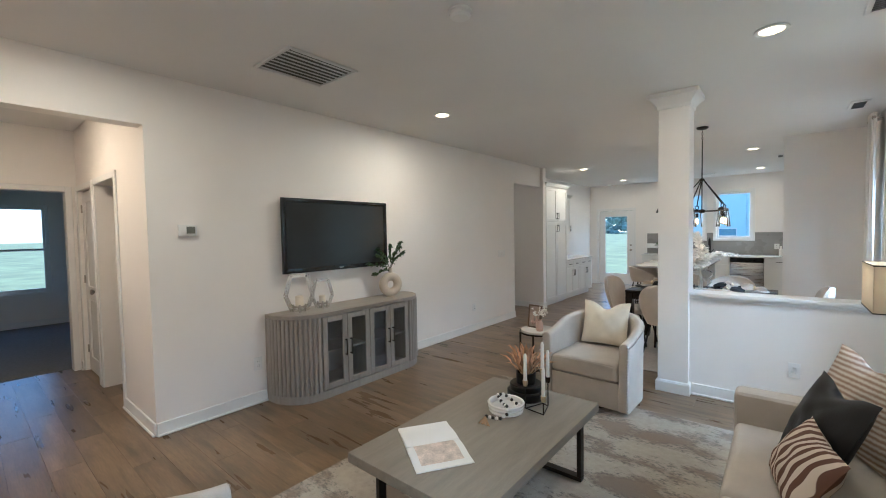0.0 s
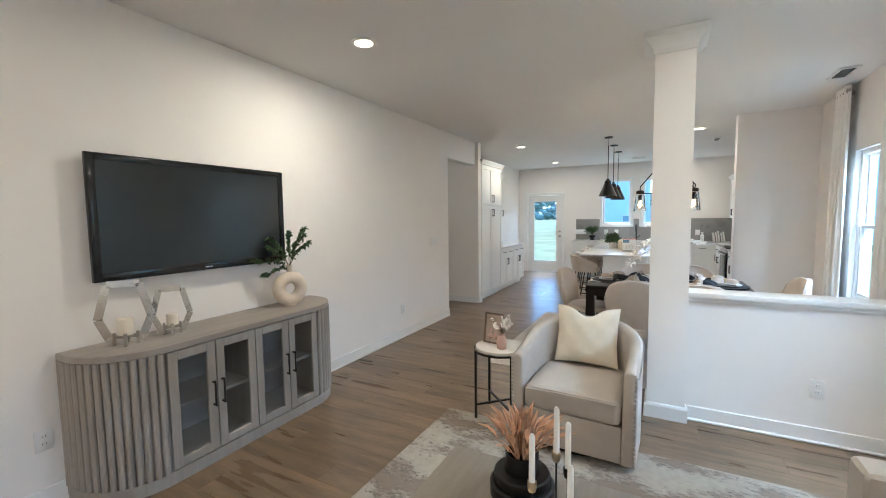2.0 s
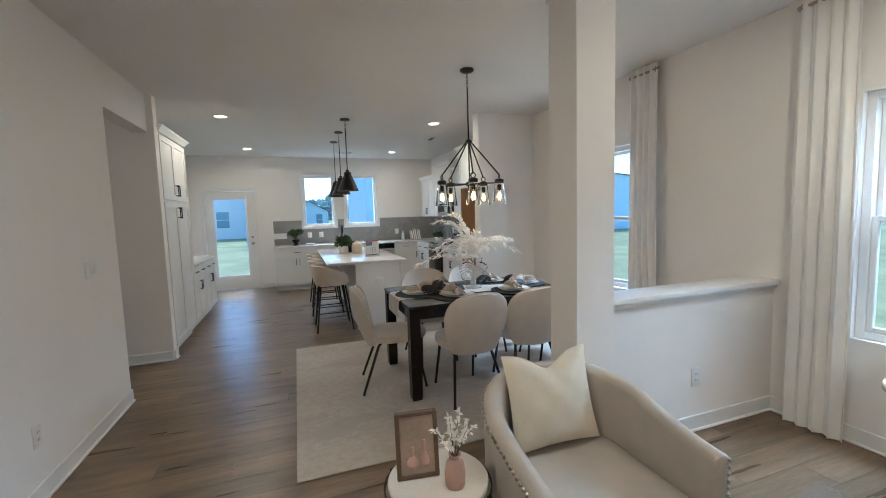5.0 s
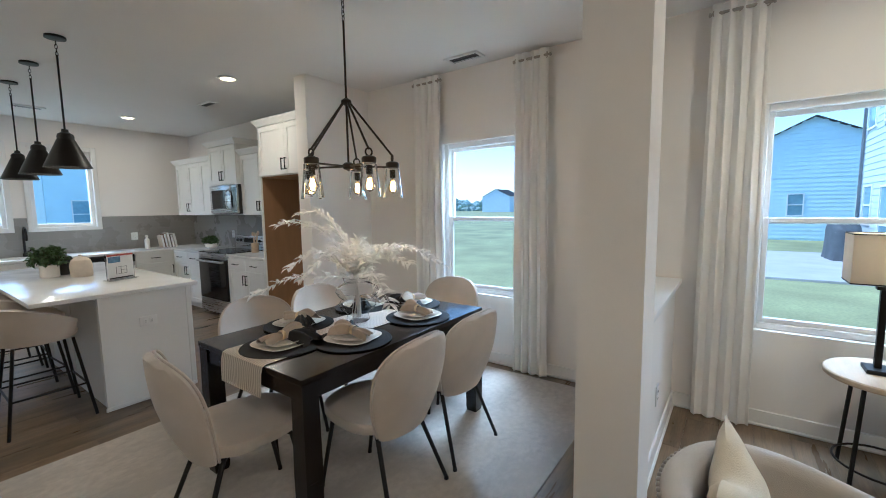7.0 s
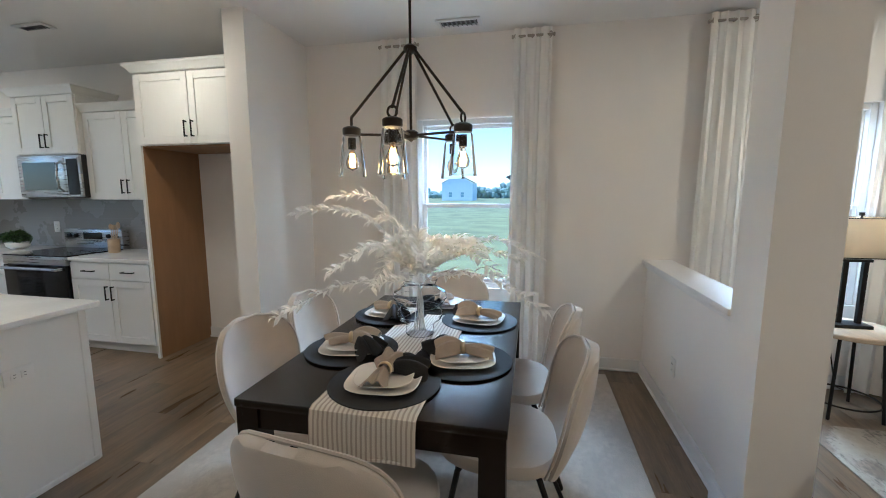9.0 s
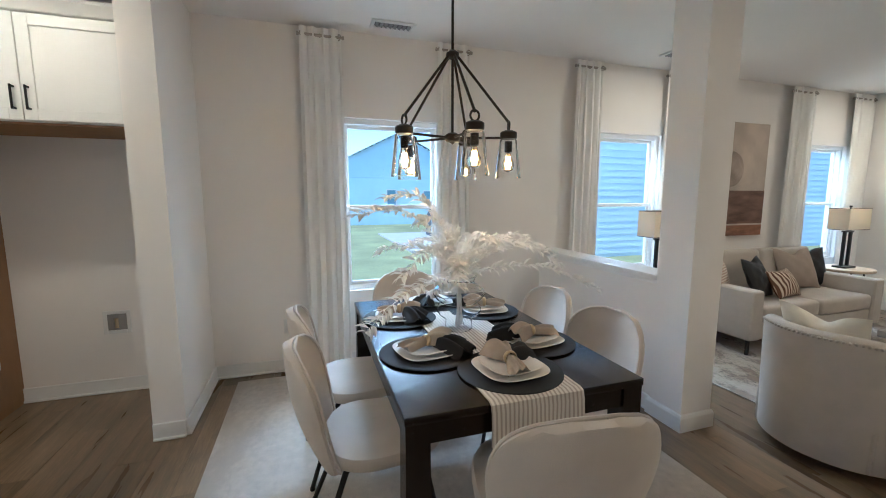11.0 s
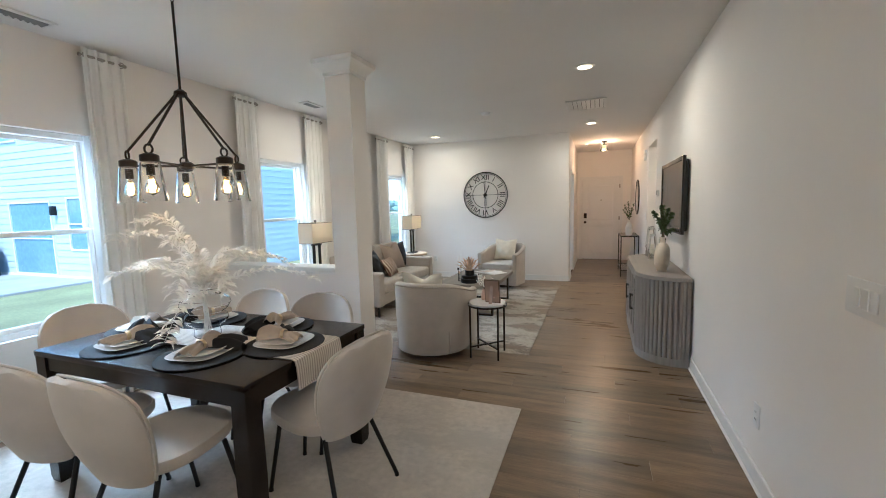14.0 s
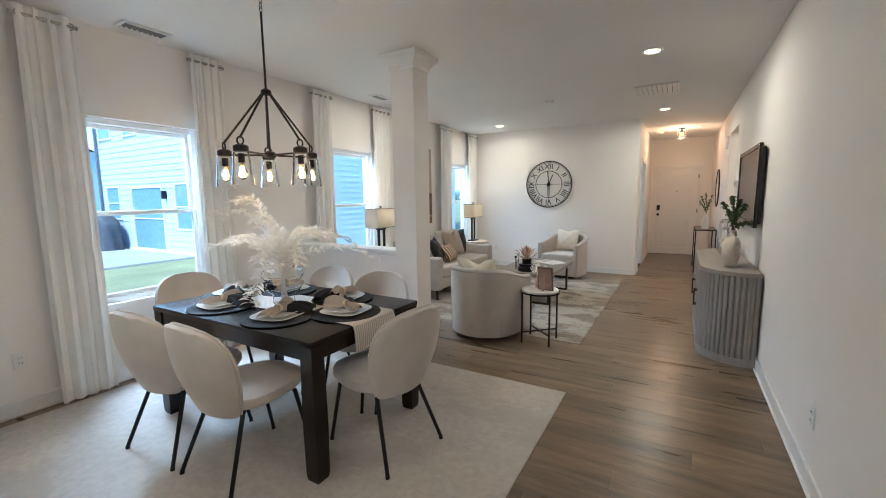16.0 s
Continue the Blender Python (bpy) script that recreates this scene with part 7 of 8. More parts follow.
# ---- living room, east side ----
SY0, SY1, SX0, SX1 = 0.08, 1.95, 3.44, 4.34
r = thing("sofa", "beige linen two-seat sofa with track arms", "sofa", pose(0, 0, 0))
part("base_frame", bx(B(), SX0 + 0.03, SY0 + 0.01, 0.15, SX1, SY1 - 0.01, 0.30, 0.015, 2), M_LINEN, r)
for y0, y1 in ((SY0, SY0 + 0.15), (SY1 - 0.15, SY1)):
    part("arm", bx(B(), SX0, y0, 0.15, SX1 - 0.03, y1, 0.61, 0.035, 3), M_LINEN, r)
part("back_frame", bx(B(), SX1 - 0.20, SY0 + 0.152, 0.30, SX1, SY1 - 0.152, 0.80, 0.05, 3), M_LINEN, r)
ym = (SY0 + SY1) / 2
for y0, y1 in ((SY0 + 0.153, ym - 0.002), (ym + 0.002, SY1 - 0.153)):
    bm = bx(B(), SX0 + 0.01, y0, 0.302, SX1 - 0.205, y1, 0.455, 0.045, 4)
    part("seat_cushion", bm, M_LINEN, r)
    bm = bx(B(), -0.09, y0, 0.0, 0.09, y1, 0.43, 0.06, 4, m=pose(SX1 - 0.27, 0, 0.452, 0, 9, 0))
    part("back_cushion", bm, M_LINEN, r)
for x in (SX0 + 0.06, SX1 - 0.06):
    for y in (SY0 + 0.06, SY1 - 0.06):
        zf = 0.008 if x < 3.85 else 0.0
        part("leg", bx(B(), x - 0.012, y - 0.012, zf, x + 0.012, y + 0.012, 0.15), M_BLACK, r)
ZM = mat("zebra_weave", (0.62, 0.55, 0.46), 0.9, bump=0.4, fine=300)
nt = ZM.node_tree
wv = nt.nodes.new("ShaderNodeTexWave")
wv.bands_direction = "X"
wv.inputs["Scale"].default_value = 7
wv.inputs["Distortion"].default_value = 5
wv.inputs["Detail"].default_value = 1
wv.inputs["Detail Scale"].default_value = 0.8
tcn = nt.nodes.new("ShaderNodeTexCoord")
nt.links.new(tcn.outputs["Object"], wv.inputs["Vector"])
mxn = nt.nodes.new("ShaderNodeMix")
mxn.data_type = "RGBA"
mxn.inputs["A"].default_value = (0.62, 0.53, 0.43, 1)
mxn.inputs["B"].default_value = (0.12, 0.055, 0.035, 1)
mrn = nt.nodes.new("ShaderNodeMapRange")
mrn.inputs["From Min"].default_value = 0.45
mrn.inputs["From Max"].default_value = 0.55
nt.links.new(wv.outputs["Fac"], mrn.inputs["Value"])
nt.links.new(mrn.outputs[0], mxn.inputs["Factor"])
nt.links.new(mxn.outputs["Result"], nt.nodes["Principled BSDF"].inputs["Base Color"])
KM = mat("ribbed_knit", (0.66, 0.58, 0.50), 0.9, bump=0.5, fine=250)
nt = KM.node_tree
wv = nt.nodes.new("ShaderNodeTexWave")
wv.bands_direction = "Z"
wv.inputs["Scale"].default_value = 13
wv.inputs["Distortion"].default_value = 1.2
wv.inputs["Detail Scale"].default_value = 6
tcn = nt.nodes.new("ShaderNodeTexCoord")
nt.links.new(tcn.outputs["Object"], wv.inputs["Vector"])
mxn = nt.nodes.new("ShaderNodeMix")
mxn.data_type = "RGBA"
mxn.inputs["A"].default_value = (0.72, 0.66, 0.58, 1)
mxn.inputs["B"].default_value = (0.34, 0.23, 0.17, 1)
nt.links.new(wv.outputs["Fac"], mxn.inputs["Factor"])
nt.links.new(mxn.outputs["Result"], nt.nodes["Principled BSDF"].inputs["Base Color"])
cushion("throw_pillow", pose(3.86, 1.74, 0.455, -20, 0, -62), 0.50, 0.47, 0.16, KM, "cream and brown ribbed throw pillow on the sofa", 3, 0.12)
cushion("throw_pillow", pose(3.70, 1.40, 0.455, -24, 0, -72), 0.44, 0.42, 0.14, M_LEATHER, "black leather throw pillow on the sofa", 4, 0.10)
cushion("lumbar_pillow", pose(3.64, 1.14, 0.456, -30, 0, -80), 0.44, 0.29, 0.15, ZM, "brown and cream zebra-striped lumbar pillow", 5, 0.02)
cushion("throw_pillow", pose(3.86, 0.62, 0.455, -22, 0, -98), 0.50, 0.46, 0.17, M_TAUPE, "taupe throw pillow with a dented top on the sofa", 6, 0.14)
cushion("throw_pillow", pose(3.94, 0.36, 0.455, -18, 0, -108), 0.46, 0.44, 0.15, M_LEATHER, "black throw pillow behind a taupe one", 7, 0.12)


def end_table(x, y, label):
    r = thing("end_table", label, "side table", pose(x, y, 0), "end tables beside the sofa")
    R, h = 0.265, 0.585
    part("tabletop", lathe(B(), ((0.0, h - 0.032), (R - 0.006, h - 0.032), (R, h - 0.026), (R, h - 0.006), (R - 0.006, h), (0, h)), 44), M_PALEWOOD, r)
    for k in range(4):
        a = radians(45 + 90 * k)
        c, s = math.cos(a), math.sin(a)
        part("leg", tube(B(), ((0.17 * c, 0.17 * s, h - 0.032), (0.215 * c, 0.215 * s, 0.002)), 0.010, 8), M_BLACK, r)
    part("base_ring", tube(B(), [(0.20 * math.cos(b), 0.20 * math.sin(b), 0.10) for b in [2 * math.pi * i / 32 for i in range(32)]], 0.006, 6, closed=True), M_BLACK, r)


def table_lamp(x, y):
    r = thing("table_lamp", "black metal table lamp with rectangular linen shade", "table lamp", pose(x, y, 0.586), "table lamps beside the sofa")
    part("base_plate", bx(B(), -0.065, -0.105, 0, 0.065, 0.105, 0.022, 0.003, 1), M_BLACK, r)
    for s in (-1, 1):
        part("post", bx(B(), -0.014, s * 0.055 - 0.014, 0.022, 0.014, s * 0.055 + 0.014, 0.43, 0.002, 1), M_BLACK, r)
    part("cross_bar", bx(B(), -0.02, -0.085, 0.43, 0.02, 0.085, 0.448, 0.002, 1), M_BLACK, r)
    part("lamp_stem", cyl(B(), 0, 0, 0.448, 0.74, 0.006, seg=10), M_BLACK, r)
    bm = B()
    a, b_, t = 0.105, 0.20, 0.003
    for d in ((-a, -b_, -a + t, b_), (a - t, -b_, a, b_), (-a + t, -b_, a - t, -b_ + t), (-a + t, b_ - t, a - t, b_)):
        bx(bm, d[0], d[1], 0.465, d[2], d[3], 0.715)
    part("shade", bm, M_SHADE, r, "oatmeal linen rectangular shade", smooth=0)
    for z in (0.463, 0.712):
        bm = B()
        for d in ((-a - 0.002, -b_ - 0.002, -a, b_ + 0.002), (a, -b_ - 0.002, a + 0.002, b_ + 0.002), (-a, -b_ - 0.002, a, -b_), (-a, b_, a, b_ + 0.002)):
            bx(bm, d[0], d[1], z, d[2], d[3], z + 0.006)
        part("shade_rim", bm, M_BLACK, r)
    part("finial", cyl(B(), 0, 0, 0.728, 0.75, 0.014, seg=14), M_BLACK, r)
    part("spider", bx(B(), -a + t, -0.004, 0.70, a - t, 0.004, 0.706), M_BLACK, r)
    part("bulb", lathe(B(), ((0.0, 0.52), (0.014, 0.525), (0.018, 0.54), (0.03, 0.575), (0.026, 0.60), (0.0, 0.615)), 16), M_PENDGLOW, r, "glowing warm bulb")
    bulb = bpy.data.lights.new("table_lamp_bulb", "POINT")
    bulb.energy, bulb.color, bulb.shadow_soft_size = 2.2, (1.0, 0.74, 0.46), 0.03
    new("table_lamp_light", bulb).matrix_world = pose(x, y, 0.586 + 0.655)


for y in (2.33, -0.53):
    end_table(4.09, y, "round pale oak end table with slim black legs")
    table_lamp(4.11, y)
bm = tube(B(), ((4.16, 2.36, 0.595), (4.34, 2.30, 0.57), (4.36, 2.25, 0.35), (4.38, 2.18, 0.05), (4.42, 2.10, 0.012)), 0.004, 6)
tagged(link("lamp_cord", bm, M_BLACK), "thin black lamp cord hanging behind the table", "cord")

# wall art
r = thing("wall_art", "tall abstract canvas with a moon over brown bands", "painting", pose(XW, 0.95, 1.63, 0, 0, -90))
part("canvas", bx(B(), -0.45, -0.035, -0.64, 0.45, -0.001, 0.64, 0.003, 1), mat("art_beige", (0.50, 0.42, 0.35), 0.8, var=0.25, scale=3, bump=0.4, fine=90), r)
part("dark_band", bx(B(), -0.449, -0.037, -0.50, 0.449, -0.034, -0.12), mat("art_brown", (0.17, 0.10, 0.075), 0.8, var=0.4, scale=4, bump=0.4, stretch=(1, 1, 4)), r)
part("rust_band", bx(B(), -0.449, -0.0372, -0.64, 0.449, -0.034, -0.52), mat("art_rust", (0.26, 0.13, 0.08), 0.8, var=0.4, scale=5, bump=0.4, stretch=(1, 1, 4)), r)
bm = cyl(B(), 0, 0, 0, 0.003, 0.20, seg=48)
bmesh.ops.transform(bm, matrix=pose(-0.12, -0.0345, 0.12, 90, 0, 0), verts=bm.verts[:])
part("moon", bm, mat("art_moon", (0.36, 0.29, 0.24), 0.8, var=0.35, scale=6, bump=0.4), r)

# wall clock
r = thing("wall_clock", "large open black metal wall clock with roman numerals", "clock", pose(2.853, YC + 0.025, 1.665, 90, 0, 180))


def ring(R, rr):
    return tube(B(), [(R * math.cos(a), R * math.sin(a), 0) for a in [2 * math.pi * k / 64 for k in range(64)]], rr, 8, closed=True)


part("outer_ring", ring(0.44, 0.010), M_BLACK, r)
part("inner_ring", ring(0.255, 0.006), M_BLACK, r)
part("numeral_ring", ring(0.415, 0.004), M_BLACK, r)
for k, s in enumerate(("XII", "I", "II", "III", "IIII", "V", "VI", "VII", "VIII", "IX", "X", "XI")):
    a = radians(90 - 30 * k)
    text_part("numeral", s, 0.140, M_BLACK, r, pose(0.337 * math.cos(a), 0.337 * math.sin(a), 0.0, 0, 0, -30 * k), 0.0008)
    bm = bar(B(), (0.257 * math.cos(a + 0.26), 0.257 * math.sin(a + 0.26), 0), (0.267 * math.cos(a + 0.26), 0.267 * math.sin(a + 0.26), 0), 0.006)
    part("tick", bm, M_BLACK, r)
for k in range(4):
    a = radians(90 * k)
    part("spoke", tube(B(), ((0.02 * math.cos(a), 0.02 * math.sin(a), 0), (0.44 * math.cos(a), 0.44 * math.sin(a), 0)), 0.0035, 6), M_BLACK, r)
for d in (-0.018, 0.018):
    part("lower_stay", bx(B(), d - 0.003, -0.22, -0.003, d + 0.003, -0.02, 0.003), M_BLACK, r)
part("minute_pointer", bx(B(), -0.07, -0.006, 0.006, 0.25, 0.006, 0.010, m=pose(0, 0, 0, 0, 0, 95)), M_BLACK, r)
part("hour_pointer", bx(B(), -0.06, -0.009, 0.011, 0.20, 0.009, 0.015, m=pose(0, 0, 0, 0, 0, 66)), M_BLACK, r)
part("boss", cyl(B(), 0, 0, -0.024, 0.02, 0.034, seg=20), M_BLACK, r)

# coffee table things
ZT = 0.444
r = thing("black_riser_vase", "tiered black vase with dried palm leaves", "vase", pose(2.372, 1.405, ZT))
part("lower_tier", lathe(B(), ((0, 0), (0.115, 0), (0.12, 0.006), (0.12, 0.05), (0.112, 0.056), (0, 0.056)), 36), M_BLACK, r)
part("middle_tier", lathe(B(), ((0, 0.056), (0.10, 0.056), (0.104, 0.062), (0.104, 0.09), (0.098, 0.095), (0, 0.095)), 36), M_BLACK, r)
part("cup", lathe(B(), ((0, 0.095), (0.06, 0.095), (0.062, 0.10), (0.062, 0.165), (0.056, 0.165), (0.055, 0.11), (0, 0.11)), 28), M_BLACK, r)
rnd = random.Random(8)
bm = B()
for k in range(56):
    a = rnd.uniform(0, 6.28)
    q = rnd.uniform(0.02, 0.17) if k > 8 else rnd.uniform(0.16, 0.22)
    h = 0.165 + rnd.uniform(0.12, 0.20) * (1 - (q / 0.30) ** 2)
    b0 = Vector((0.02 * math.cos(a), 0.02 * math.sin(a), 0.13))
    mid = b0.lerp(Vector((q * math.cos(a), q * math.sin(a), h)), 0.55) + Vector((0, 0, 0.015))
    leaf(bm, b0, mid, 0.012)
    leaf(bm, mid - (mid - b0) * 0.2, Vector((q * math.cos(a), q * math.sin(a), h)), 0.027)
part("dried_leaves", bm, M_PAMPAS, r, "rust and tan dried palm leaves", smooth=0)["kind"] = "stuff"
r = thing("candle_stand", "black wire candle stand with four white taper candles", "candle holder", pose(2.52, 1.285, ZT))
for k, (x, y, z) in enumerate(((-0.064, -0.045, 0.16), (0.063, -0.064, 0.10), (0.030, 0.066, 0.17), (-0.012, 0.078, 0.21))):
    bm = B()
    tube(bm, ((x, y, 0.004), (x, y, z - 0.018)), 0.0035, 6)
    part("upright", bm, M_BLACK, r)
    part("cup", lathe(B(), ((0, z - 0.02), (0.012, z - 0.02), (0.015, z - 0.008), (0.016, z + 0.014), (0.0, z + 0.014)), 16, x, y), M_GOLD if k != 2 else M_BRONZE, r, "aged brass cup")
    part("candle", lathe(B(), ((0, z + 0.014), (0.0108, z + 0.014), (0.0095, z + 0.165), (0.006, z + 0.175), (0, z + 0.178)), 16, x, y), M_WHITEWAX, r, "white taper candle")
pts = ((-0.064, -0.045), (0.063, -0.064), (0.030, 0.066), (-0.012, 0.078))
for k in range(4):
    a, c = pts[k], pts[(k + 1) % 4]
    part("base_wire", tube(B(), ((a[0], a[1], 0.004), (c[0], c[1], 0.004)), 0.0035, 6), M_BLACK, r)
r = thing("ribbed_bowl", "shallow ribbed cream stone bowl", "bowl", pose(2.378, 1.145, ZT))
part("bowl", lathe(B(), ((0, 0), (0.090, 0), (0.101, 0.005), (0.103, 0.013), (0.094, 0.019), (0.092, 0.021), (0.105, 0.026), (0.107, 0.034), (0.098, 0.040), (0.096, 0.042), (0.108, 0.047), (0.110, 0.056), (0.103, 0.061), (0.094, 0.058), (0.086, 0.03), (0, 0.026)), 36), M_MARBLE, r)
r = thing("bead_garland", "black and white wooden bead garland with a jute tassel", "bead garland", pose(2.378, 1.145, ZT))
path = [(0.06, 0.05, 0.036), (0.02, 0.06, 0.036), (-0.02, 0.075, 0.052), (-0.055, 0.06, 0.069), (-0.075, 0.03, 0.070), (-0.045, 0.0, 0.06), (-0.0, -0.02, 0.043), (0.03, -0.05, 0.05), (0.055, -0.082, 0.07), (0.07, -0.108, 0.035), (0.04, -0.13, 0.011), (0.0, -0.145, 0.010), (-0.04, -0.15, 0.010)]
cum, pos = [], []
P = [Vector(p) for p in path]
for i in range(len(P) - 1):
    n = max(1, int((P[i + 1] - P[i]).length / 0.0185 + 0.5))
    for k in range(n):
        pos.append(P[i].lerp(P[i + 1], k / n))
pos.append(P[-1])
M_BEADB, M_BEADW = mat("black_bead", (0.015, 0.015, 0.015), 0.4), mat("white_bead", (0.78, 0.76, 0.72), 0.45)
for k, p in enumerate(pos):
    bm = B()
    bmesh.ops.create_icosphere(bm, subdivisions=2, radius=0.0098, matrix=Matrix.Translation(p))
    part("bead", bm, M_BEADB if k % 2 else M_BEADW, r)
bm = B()
for k in range(26):
    a = rnd.uniform(-0.5, 0.5)
    tube(bm, ((-0.045, -0.15, 0.010), (-0.03 + 0.02 * a, -0.180, 0.012), (0.0 + 0.08 * a, -0.225 - 0.012 * rnd.random(), 0.004)), 0.0022, 5)
part("tassel", bm, mat("jute", (0.36, 0.23, 0.13), 0.9), r, "tan jute tassel")
r = thing("open_magazine", "open interior magazine lying on the coffee table", "magazine", pose(2.294, 0.579, ZT + 0.001, 0, 0, -33))


def page(sx):
    def f(u, v):
        return (sx * u * 0.215, (v - 0.5) * 0.275, 0.004 + 0.010 * math.sin(math.pi * min(1, u * 1.3 + 0.12)) * (1 - 0.4 * u))
    return shell(B(), f, 12, 4, 0.003)


part("left_page", page(-1), M_PAPER, r)
part("right_page", page(1), M_PAPER, r)
part("cover", bx(B(), -0.217, -0.139, 0, 0.217, 0.139, 0.0015), M_PAPER, r)


def print_block(sx, u0, v0, u1, v1, mtl, nm):
    def f(u, v):
        uu, vv = u0 + (u1 - u0) * u, v0 + (v1 - v0) * v
        return (sx * uu * 0.215, (vv - 0.5) * 0.275, 0.0055 + 0.010 * math.sin(math.pi * min(1, uu * 1.3 + 0.12)) * (1 - 0.4 * uu))
    part(nm, shell(B(), f, 10, 4, 0.0008), mtl, r)


print_block(-1, 0.0, 0.12, 0.75, 0.88, mat("print_warm", (0.52, 0.40, 0.33), 0.5, var=0.35, scale=22), "printed_photo")
print_block(1, 0.0, 0.12, 0.80, 0.88, mat("print_cream", (0.60, 0.50, 0.43), 0.5, var=0.35, scale=18), "printed_photo")
print_block(-1, 0.82, 0.6, 0.95, 0.8, mat("print_grey", (0.60, 0.59, 0.57), 0.5), "text_block")

# ---- foyer ----
r = thing("foyer_console", "slim black metal console table with glass shelf", "console table", pose(0.02, -2.98, 0))
for x in (0.01, 0.32):
    for y in (0.01, 0.95):
        part("leg", bx(B(), x - 0.009, y - 0.009, 0, x + 0.009, y + 0.009, 0.78), M_BLACK, r)
for z in (0.12, 0.78):
    bm = B()
    for d in ((0.0, 0.0, 0.33, 0.018), (0.0, 0.942, 0.33, 0.96), (0.0, 0.018, 0.018, 0.942), (0.312, 0.018, 0.33, 0.942)):
        bx(bm, d[0], d[1], z, d[2], d[3], z + 0.018)
    part("rail", bm, M_BLACK, r)
    part("shelf", bx(B(), 0.018, 0.018, z + 0.004, 0.312, 0.942, z + 0.014), M_TAUPEWOOD if z > 0.5 else M_SMOKE, r)
r = thing("tall_vase", "tall white ceramic vase with greenery on the foyer console", "vase", pose(0.19, -2.25, 0.798))
part("vase", lathe(B(), ((0, 0), (0.05, 0), (0.062, 0.02), (0.064, 0.16), (0.045, 0.22), (0.025, 0.25), (0.025, 0.29), (0.03, 0.30), (0.022, 0.30), (0, 0.26)), 24), M_WHITECER, r)
st, lf = B(), B()
stems = []
rnd = random.Random(31)
for tx, ty, tz in ((-0.08, 0.1, 0.62), (0.1, 0.08, 0.60), (0.02, -0.1, 0.66), (0.12, 0.16, 0.5), (-0.05, 0.18, 0.52)):
    p = [(0, 0, 0.28), (tx * 0.4, ty * 0.4, 0.28 + (tz - 0.28) * 0.6), (tx, ty, tz)]
    tube(st, p, 0.002, 5)
    stems.append((p, 10))
sprig(lf, stems, rnd, 0.04, 0.022, 3)
part("branches", st, M_STEM, r)
part("leaves", lf, M_LEAF, r, smooth=0)
r = thing("round_mirror", "round wall mirror in a thin black frame", "mirror", pose(0.0, -2.75, 1.55, 0, 90, 0))
part("glass", cyl(B(), 0, 0, 0.004, 0.016, 0.34, seg=48), mat("mirror_silver", (0.85, 0.85, 0.85), 0.02, 1.0, var=0.0, bump=0), r)
part("frame", tube(B(), [(0.345 * math.cos(a), 0.345 * math.sin(a), 0.012) for a in [2 * math.pi * k / 56 for k in range(56)]], 0.012, 8, closed=True), M_BLACK, r)
r = thing("entry_ceiling_light", "semi-flush entry ceiling light with clear glass shade", "ceiling light", pose(0.66, -2.85, 0))
part("canopy", lathe(B(), ((0, H), (0.06, H), (0.06, H - 0.02), (0.012, H - 0.03), (0.012, H - 0.05), (0.045, H - 0.055), (0.045, H - 0.075), (0, H - 0.075)), 24), M_BRONZE, r)
sh = part("shade", lathe(B(), ((0.055, H - 0.06), (0.06, H - 0.062), (0.085, H - 0.20), (0.082, H - 0.20), (0.056, H - 0.066)), 28, caps=False), M_GLASS, r)
sh.visible_shadow = False
part("bulb", lathe(B(), ((0, H - 0.075), (0.012, H - 0.08), (0.03, H - 0.12), (0.028, H - 0.145), (0, H - 0.155)), 16), M_BULB, r)
lamp = bpy.data.lights.new("entry_bulb", "POINT")
lamp.energy, lamp.color, lamp.shadow_soft_size = 7, (1.0, 0.55, 0.26), 0.05
new("entry_lamp", lamp).matrix_world = pose(0.66, -2.85, H - 0.23)
r = thing("doorbell_chime", "small white door chime box high on the foyer wall", "door chime", pose(0, -1.35, 2.25, 0, 0, 90))
part("box", bx(B(), -0.06, -0.04, -0.09, 0.06, 0, 0.09, 0.008), M_PLASTIC, r)
lamp = bpy.data.lights.new("hall_light", "AREA")
lamp.shape, lamp.size, lamp.energy, lamp.color = "DISK", 0.2, 7, (1.0, 0.68, 0.40)
new("hall_lamp", lamp).matrix_world = pose(-1.0, -0.85, H - 0.04)
r = thing("hall_ceiling_light", "round frosted flush ceiling light in the side hall", "ceiling light", pose(-1.0, -0.85, H))
part("base", lathe(B(), ((0, -0.001), (0.13, -0.001), (0.13, -0.02), (0.115, -0.024), (0.0, -0.024)), 28), M_PLASTIC, r)

# added fill lamp: brightens the side room, no such source is in view
lamp = bpy.data.lights.new("bath_fill", "AREA")
lamp.shape, lamp.size, lamp.energy, lamp.color = "DISK", 0.2, 2.4, (1.0, 0.78, 0.55)
new("bath_fill_lamp", lamp).matrix_world = pose(-1.45, 5.6, H - 0.04)
# unseen fixture, made up to go with the fill lamp
r = thing("bath_ceiling_light", "unseen round flush fixture added to carry the side room's fill lamp", "ceiling light", pose(-1.45, 5.6, H))
part("base", lathe(B(), ((0, -0.001), (0.13, -0.001), (0.13, -0.02), (0.115, -0.024), (0.0, -0.024)), 28), M_PLASTIC, r)
part("rim", lathe(B(), ((0.12, -0.022), (0.134, -0.022), (0.134, -0.03), (0.12, -0.03)), 28, caps=False), M_NICKEL, r)

# ---- floor planks, last ----
PW, PL = 0.182, 1.22


def plank_mesh(L):
    bm = bx(B(), 0.0008, 0.0008, -0.006, L - 0.0008, PW - 0.0008, 0.0)
    return bm


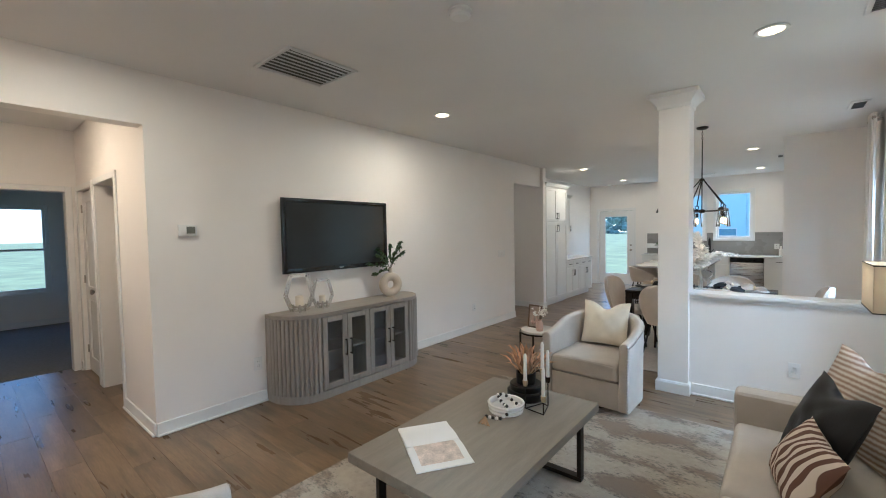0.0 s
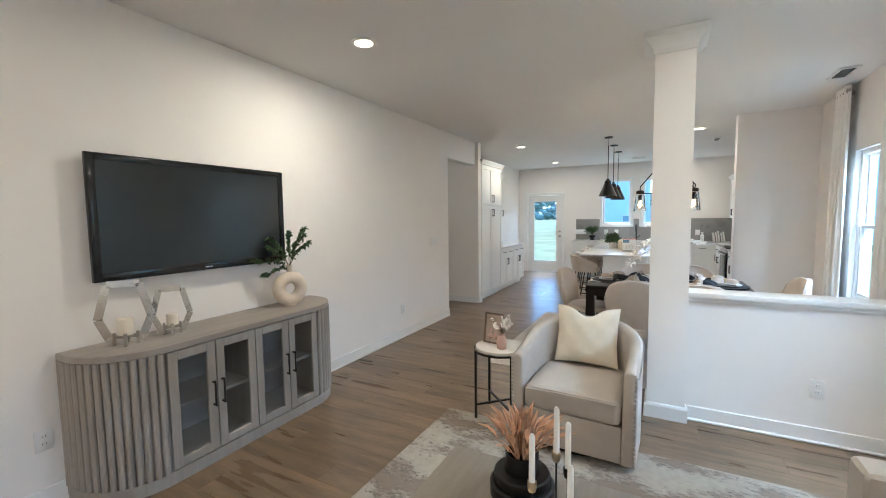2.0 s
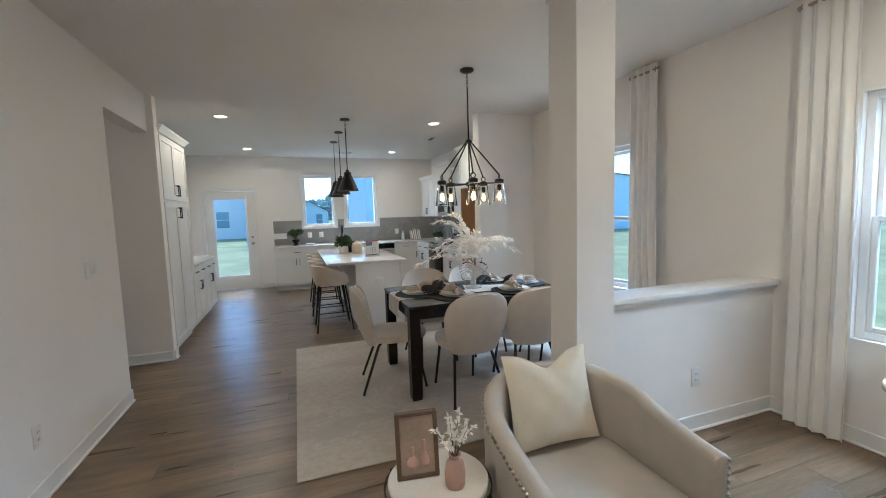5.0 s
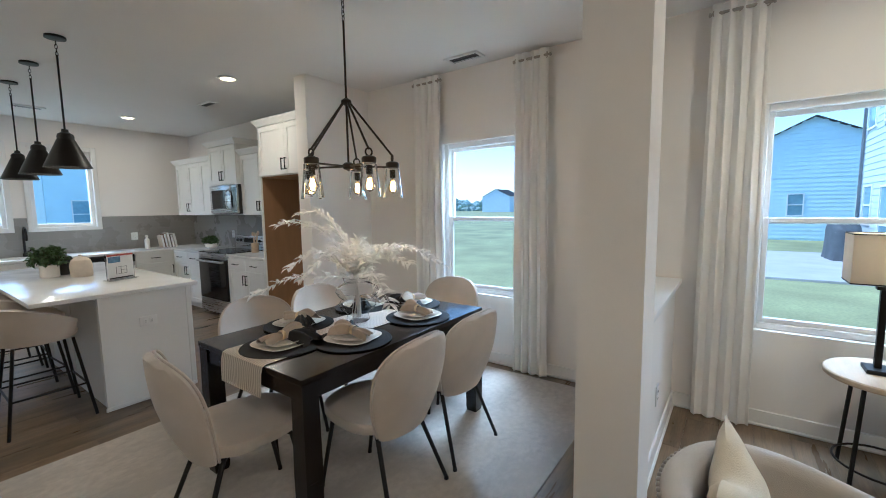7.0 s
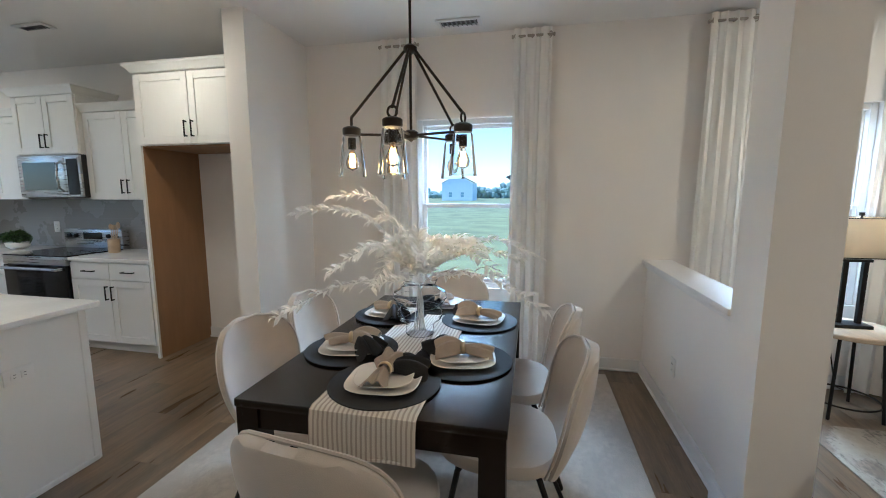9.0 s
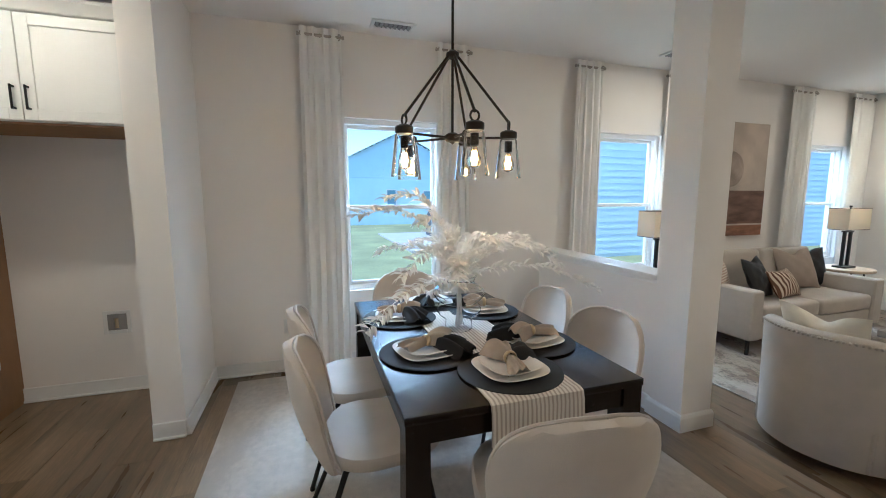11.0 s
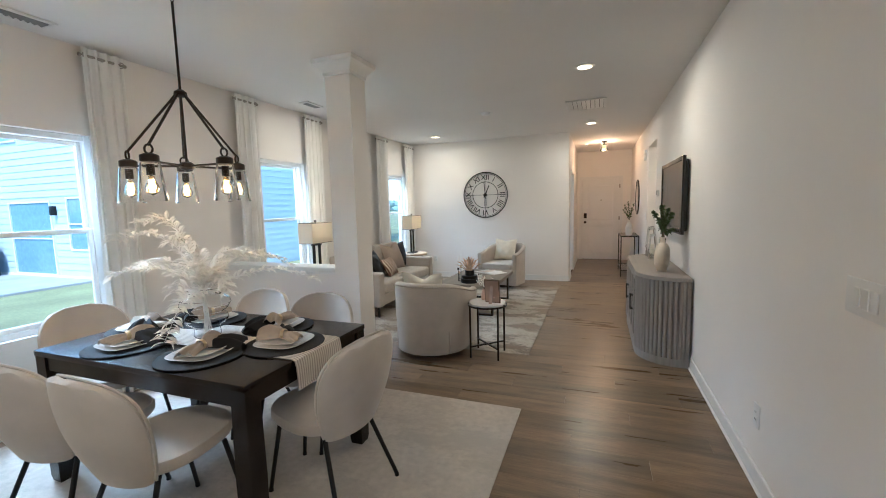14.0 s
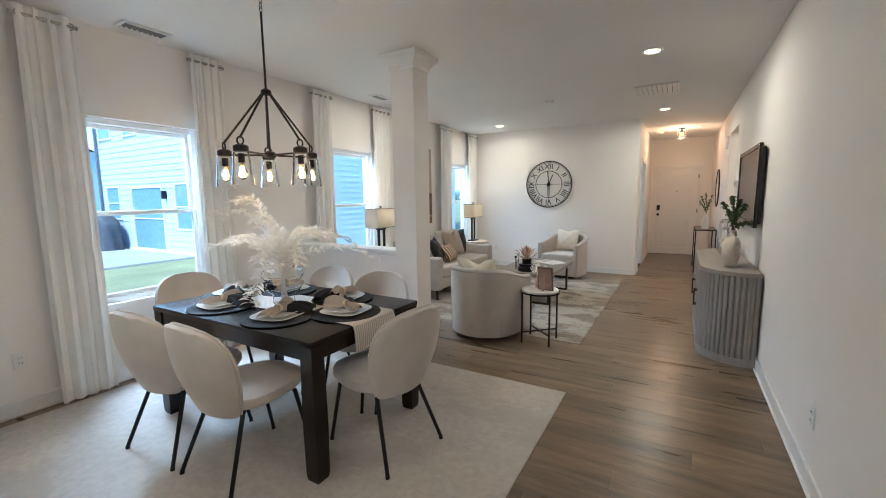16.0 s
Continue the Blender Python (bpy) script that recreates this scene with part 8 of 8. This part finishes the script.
rnd = random.Random(9)
meshes = {}
count = 0
rest_parts = B()
spans = []
y = -4.6
row = 0
while y < YB:
    if y + PW / 2 < YC:
        segs = [(-0.14, 1.275)] if y + PW < -1.05 or y > 0 else [(-2.74, 1.275)]
        if -1.19 < y + PW / 2 < 0:
            segs = [(-2.74, 1.275)]
    elif y < 0.0:
        segs = [(-2.74, XW)]
    elif y < 1.42:
        segs = [(-2.74, XW)]
    elif y < 2.06:
        segs = [(-0.14, XW)]
    elif y < 6.54:
        segs = [(-2.05, XW)]
    else:
        segs = [(-0.75, XW)]
    off = (row * 0.43) % PL
    for a, b in segs:
        x = a - off
        while x < b:
            x0, x1 = max(x, a), min(x + PL, b)
            if x1 - x0 > 0.02:
                spans.append((round(x0, 3), round(y, 3), round(x1 - x0, 3)))
            x += PL
    y += PW
    row += 1
near = [s for s in spans if -0.02 <= s[0] and s[0] < 2.9 and -1.3 < s[1] < 8.6]
near.sort(key=lambda s: (abs(s[0] - 0.9) * 0.6 + abs(s[1] - 3.5) * 0.25))
chosen = set(near[:290])
verts, faces = [], []
for s in spans:
    x, yy, L = s
    if s in chosen:
        if L not in meshes:
            me = bpy.data.meshes.new("plank")
            bm = plank_mesh(L)
            bm.to_mesh(me)
            bm.free()
            me.materials.append(M_PLANK)
            meshes[L] = me
        ob = new("plank", meshes[L])
        ob.parent = floor
        ob.location = (x, yy, 0)
    else:
        n = len(verts)
        x0, x1, y0, y1 = x + 0.0008, x + L - 0.0008, yy + 0.0008, yy + PW - 0.0008
        verts += [(x0, y0, -0.006), (x1, y0, -0.006), (x1, y1, -0.006), (x0, y1, -0.006), (x0, y0, 0), (x1, y0, 0), (x1, y1, 0), (x0, y1, 0)]
        faces += [tuple(n + i for i in q) for q in ((4, 5, 6, 7), (0, 1, 5, 4), (1, 2, 6, 5), (2, 3, 7, 6), (3, 0, 4, 7))]
me = bpy.data.meshes.new("planks")
me.from_pydata(verts, [], faces)
M_PLANK2 = mat("vinyl_plank_far", (0.195, 0.134, 0.078), 0.29, var=0.32, scale=2.6, bump=0.12, fine=26, stretch=(0.55, 5, 5), per=0.20, island=True)
knotty(M_PLANK2)
me.materials.append(M_PLANK2)
ob = new("planks", me)
ob.parent = floor
ob["kind"] = "stuff"
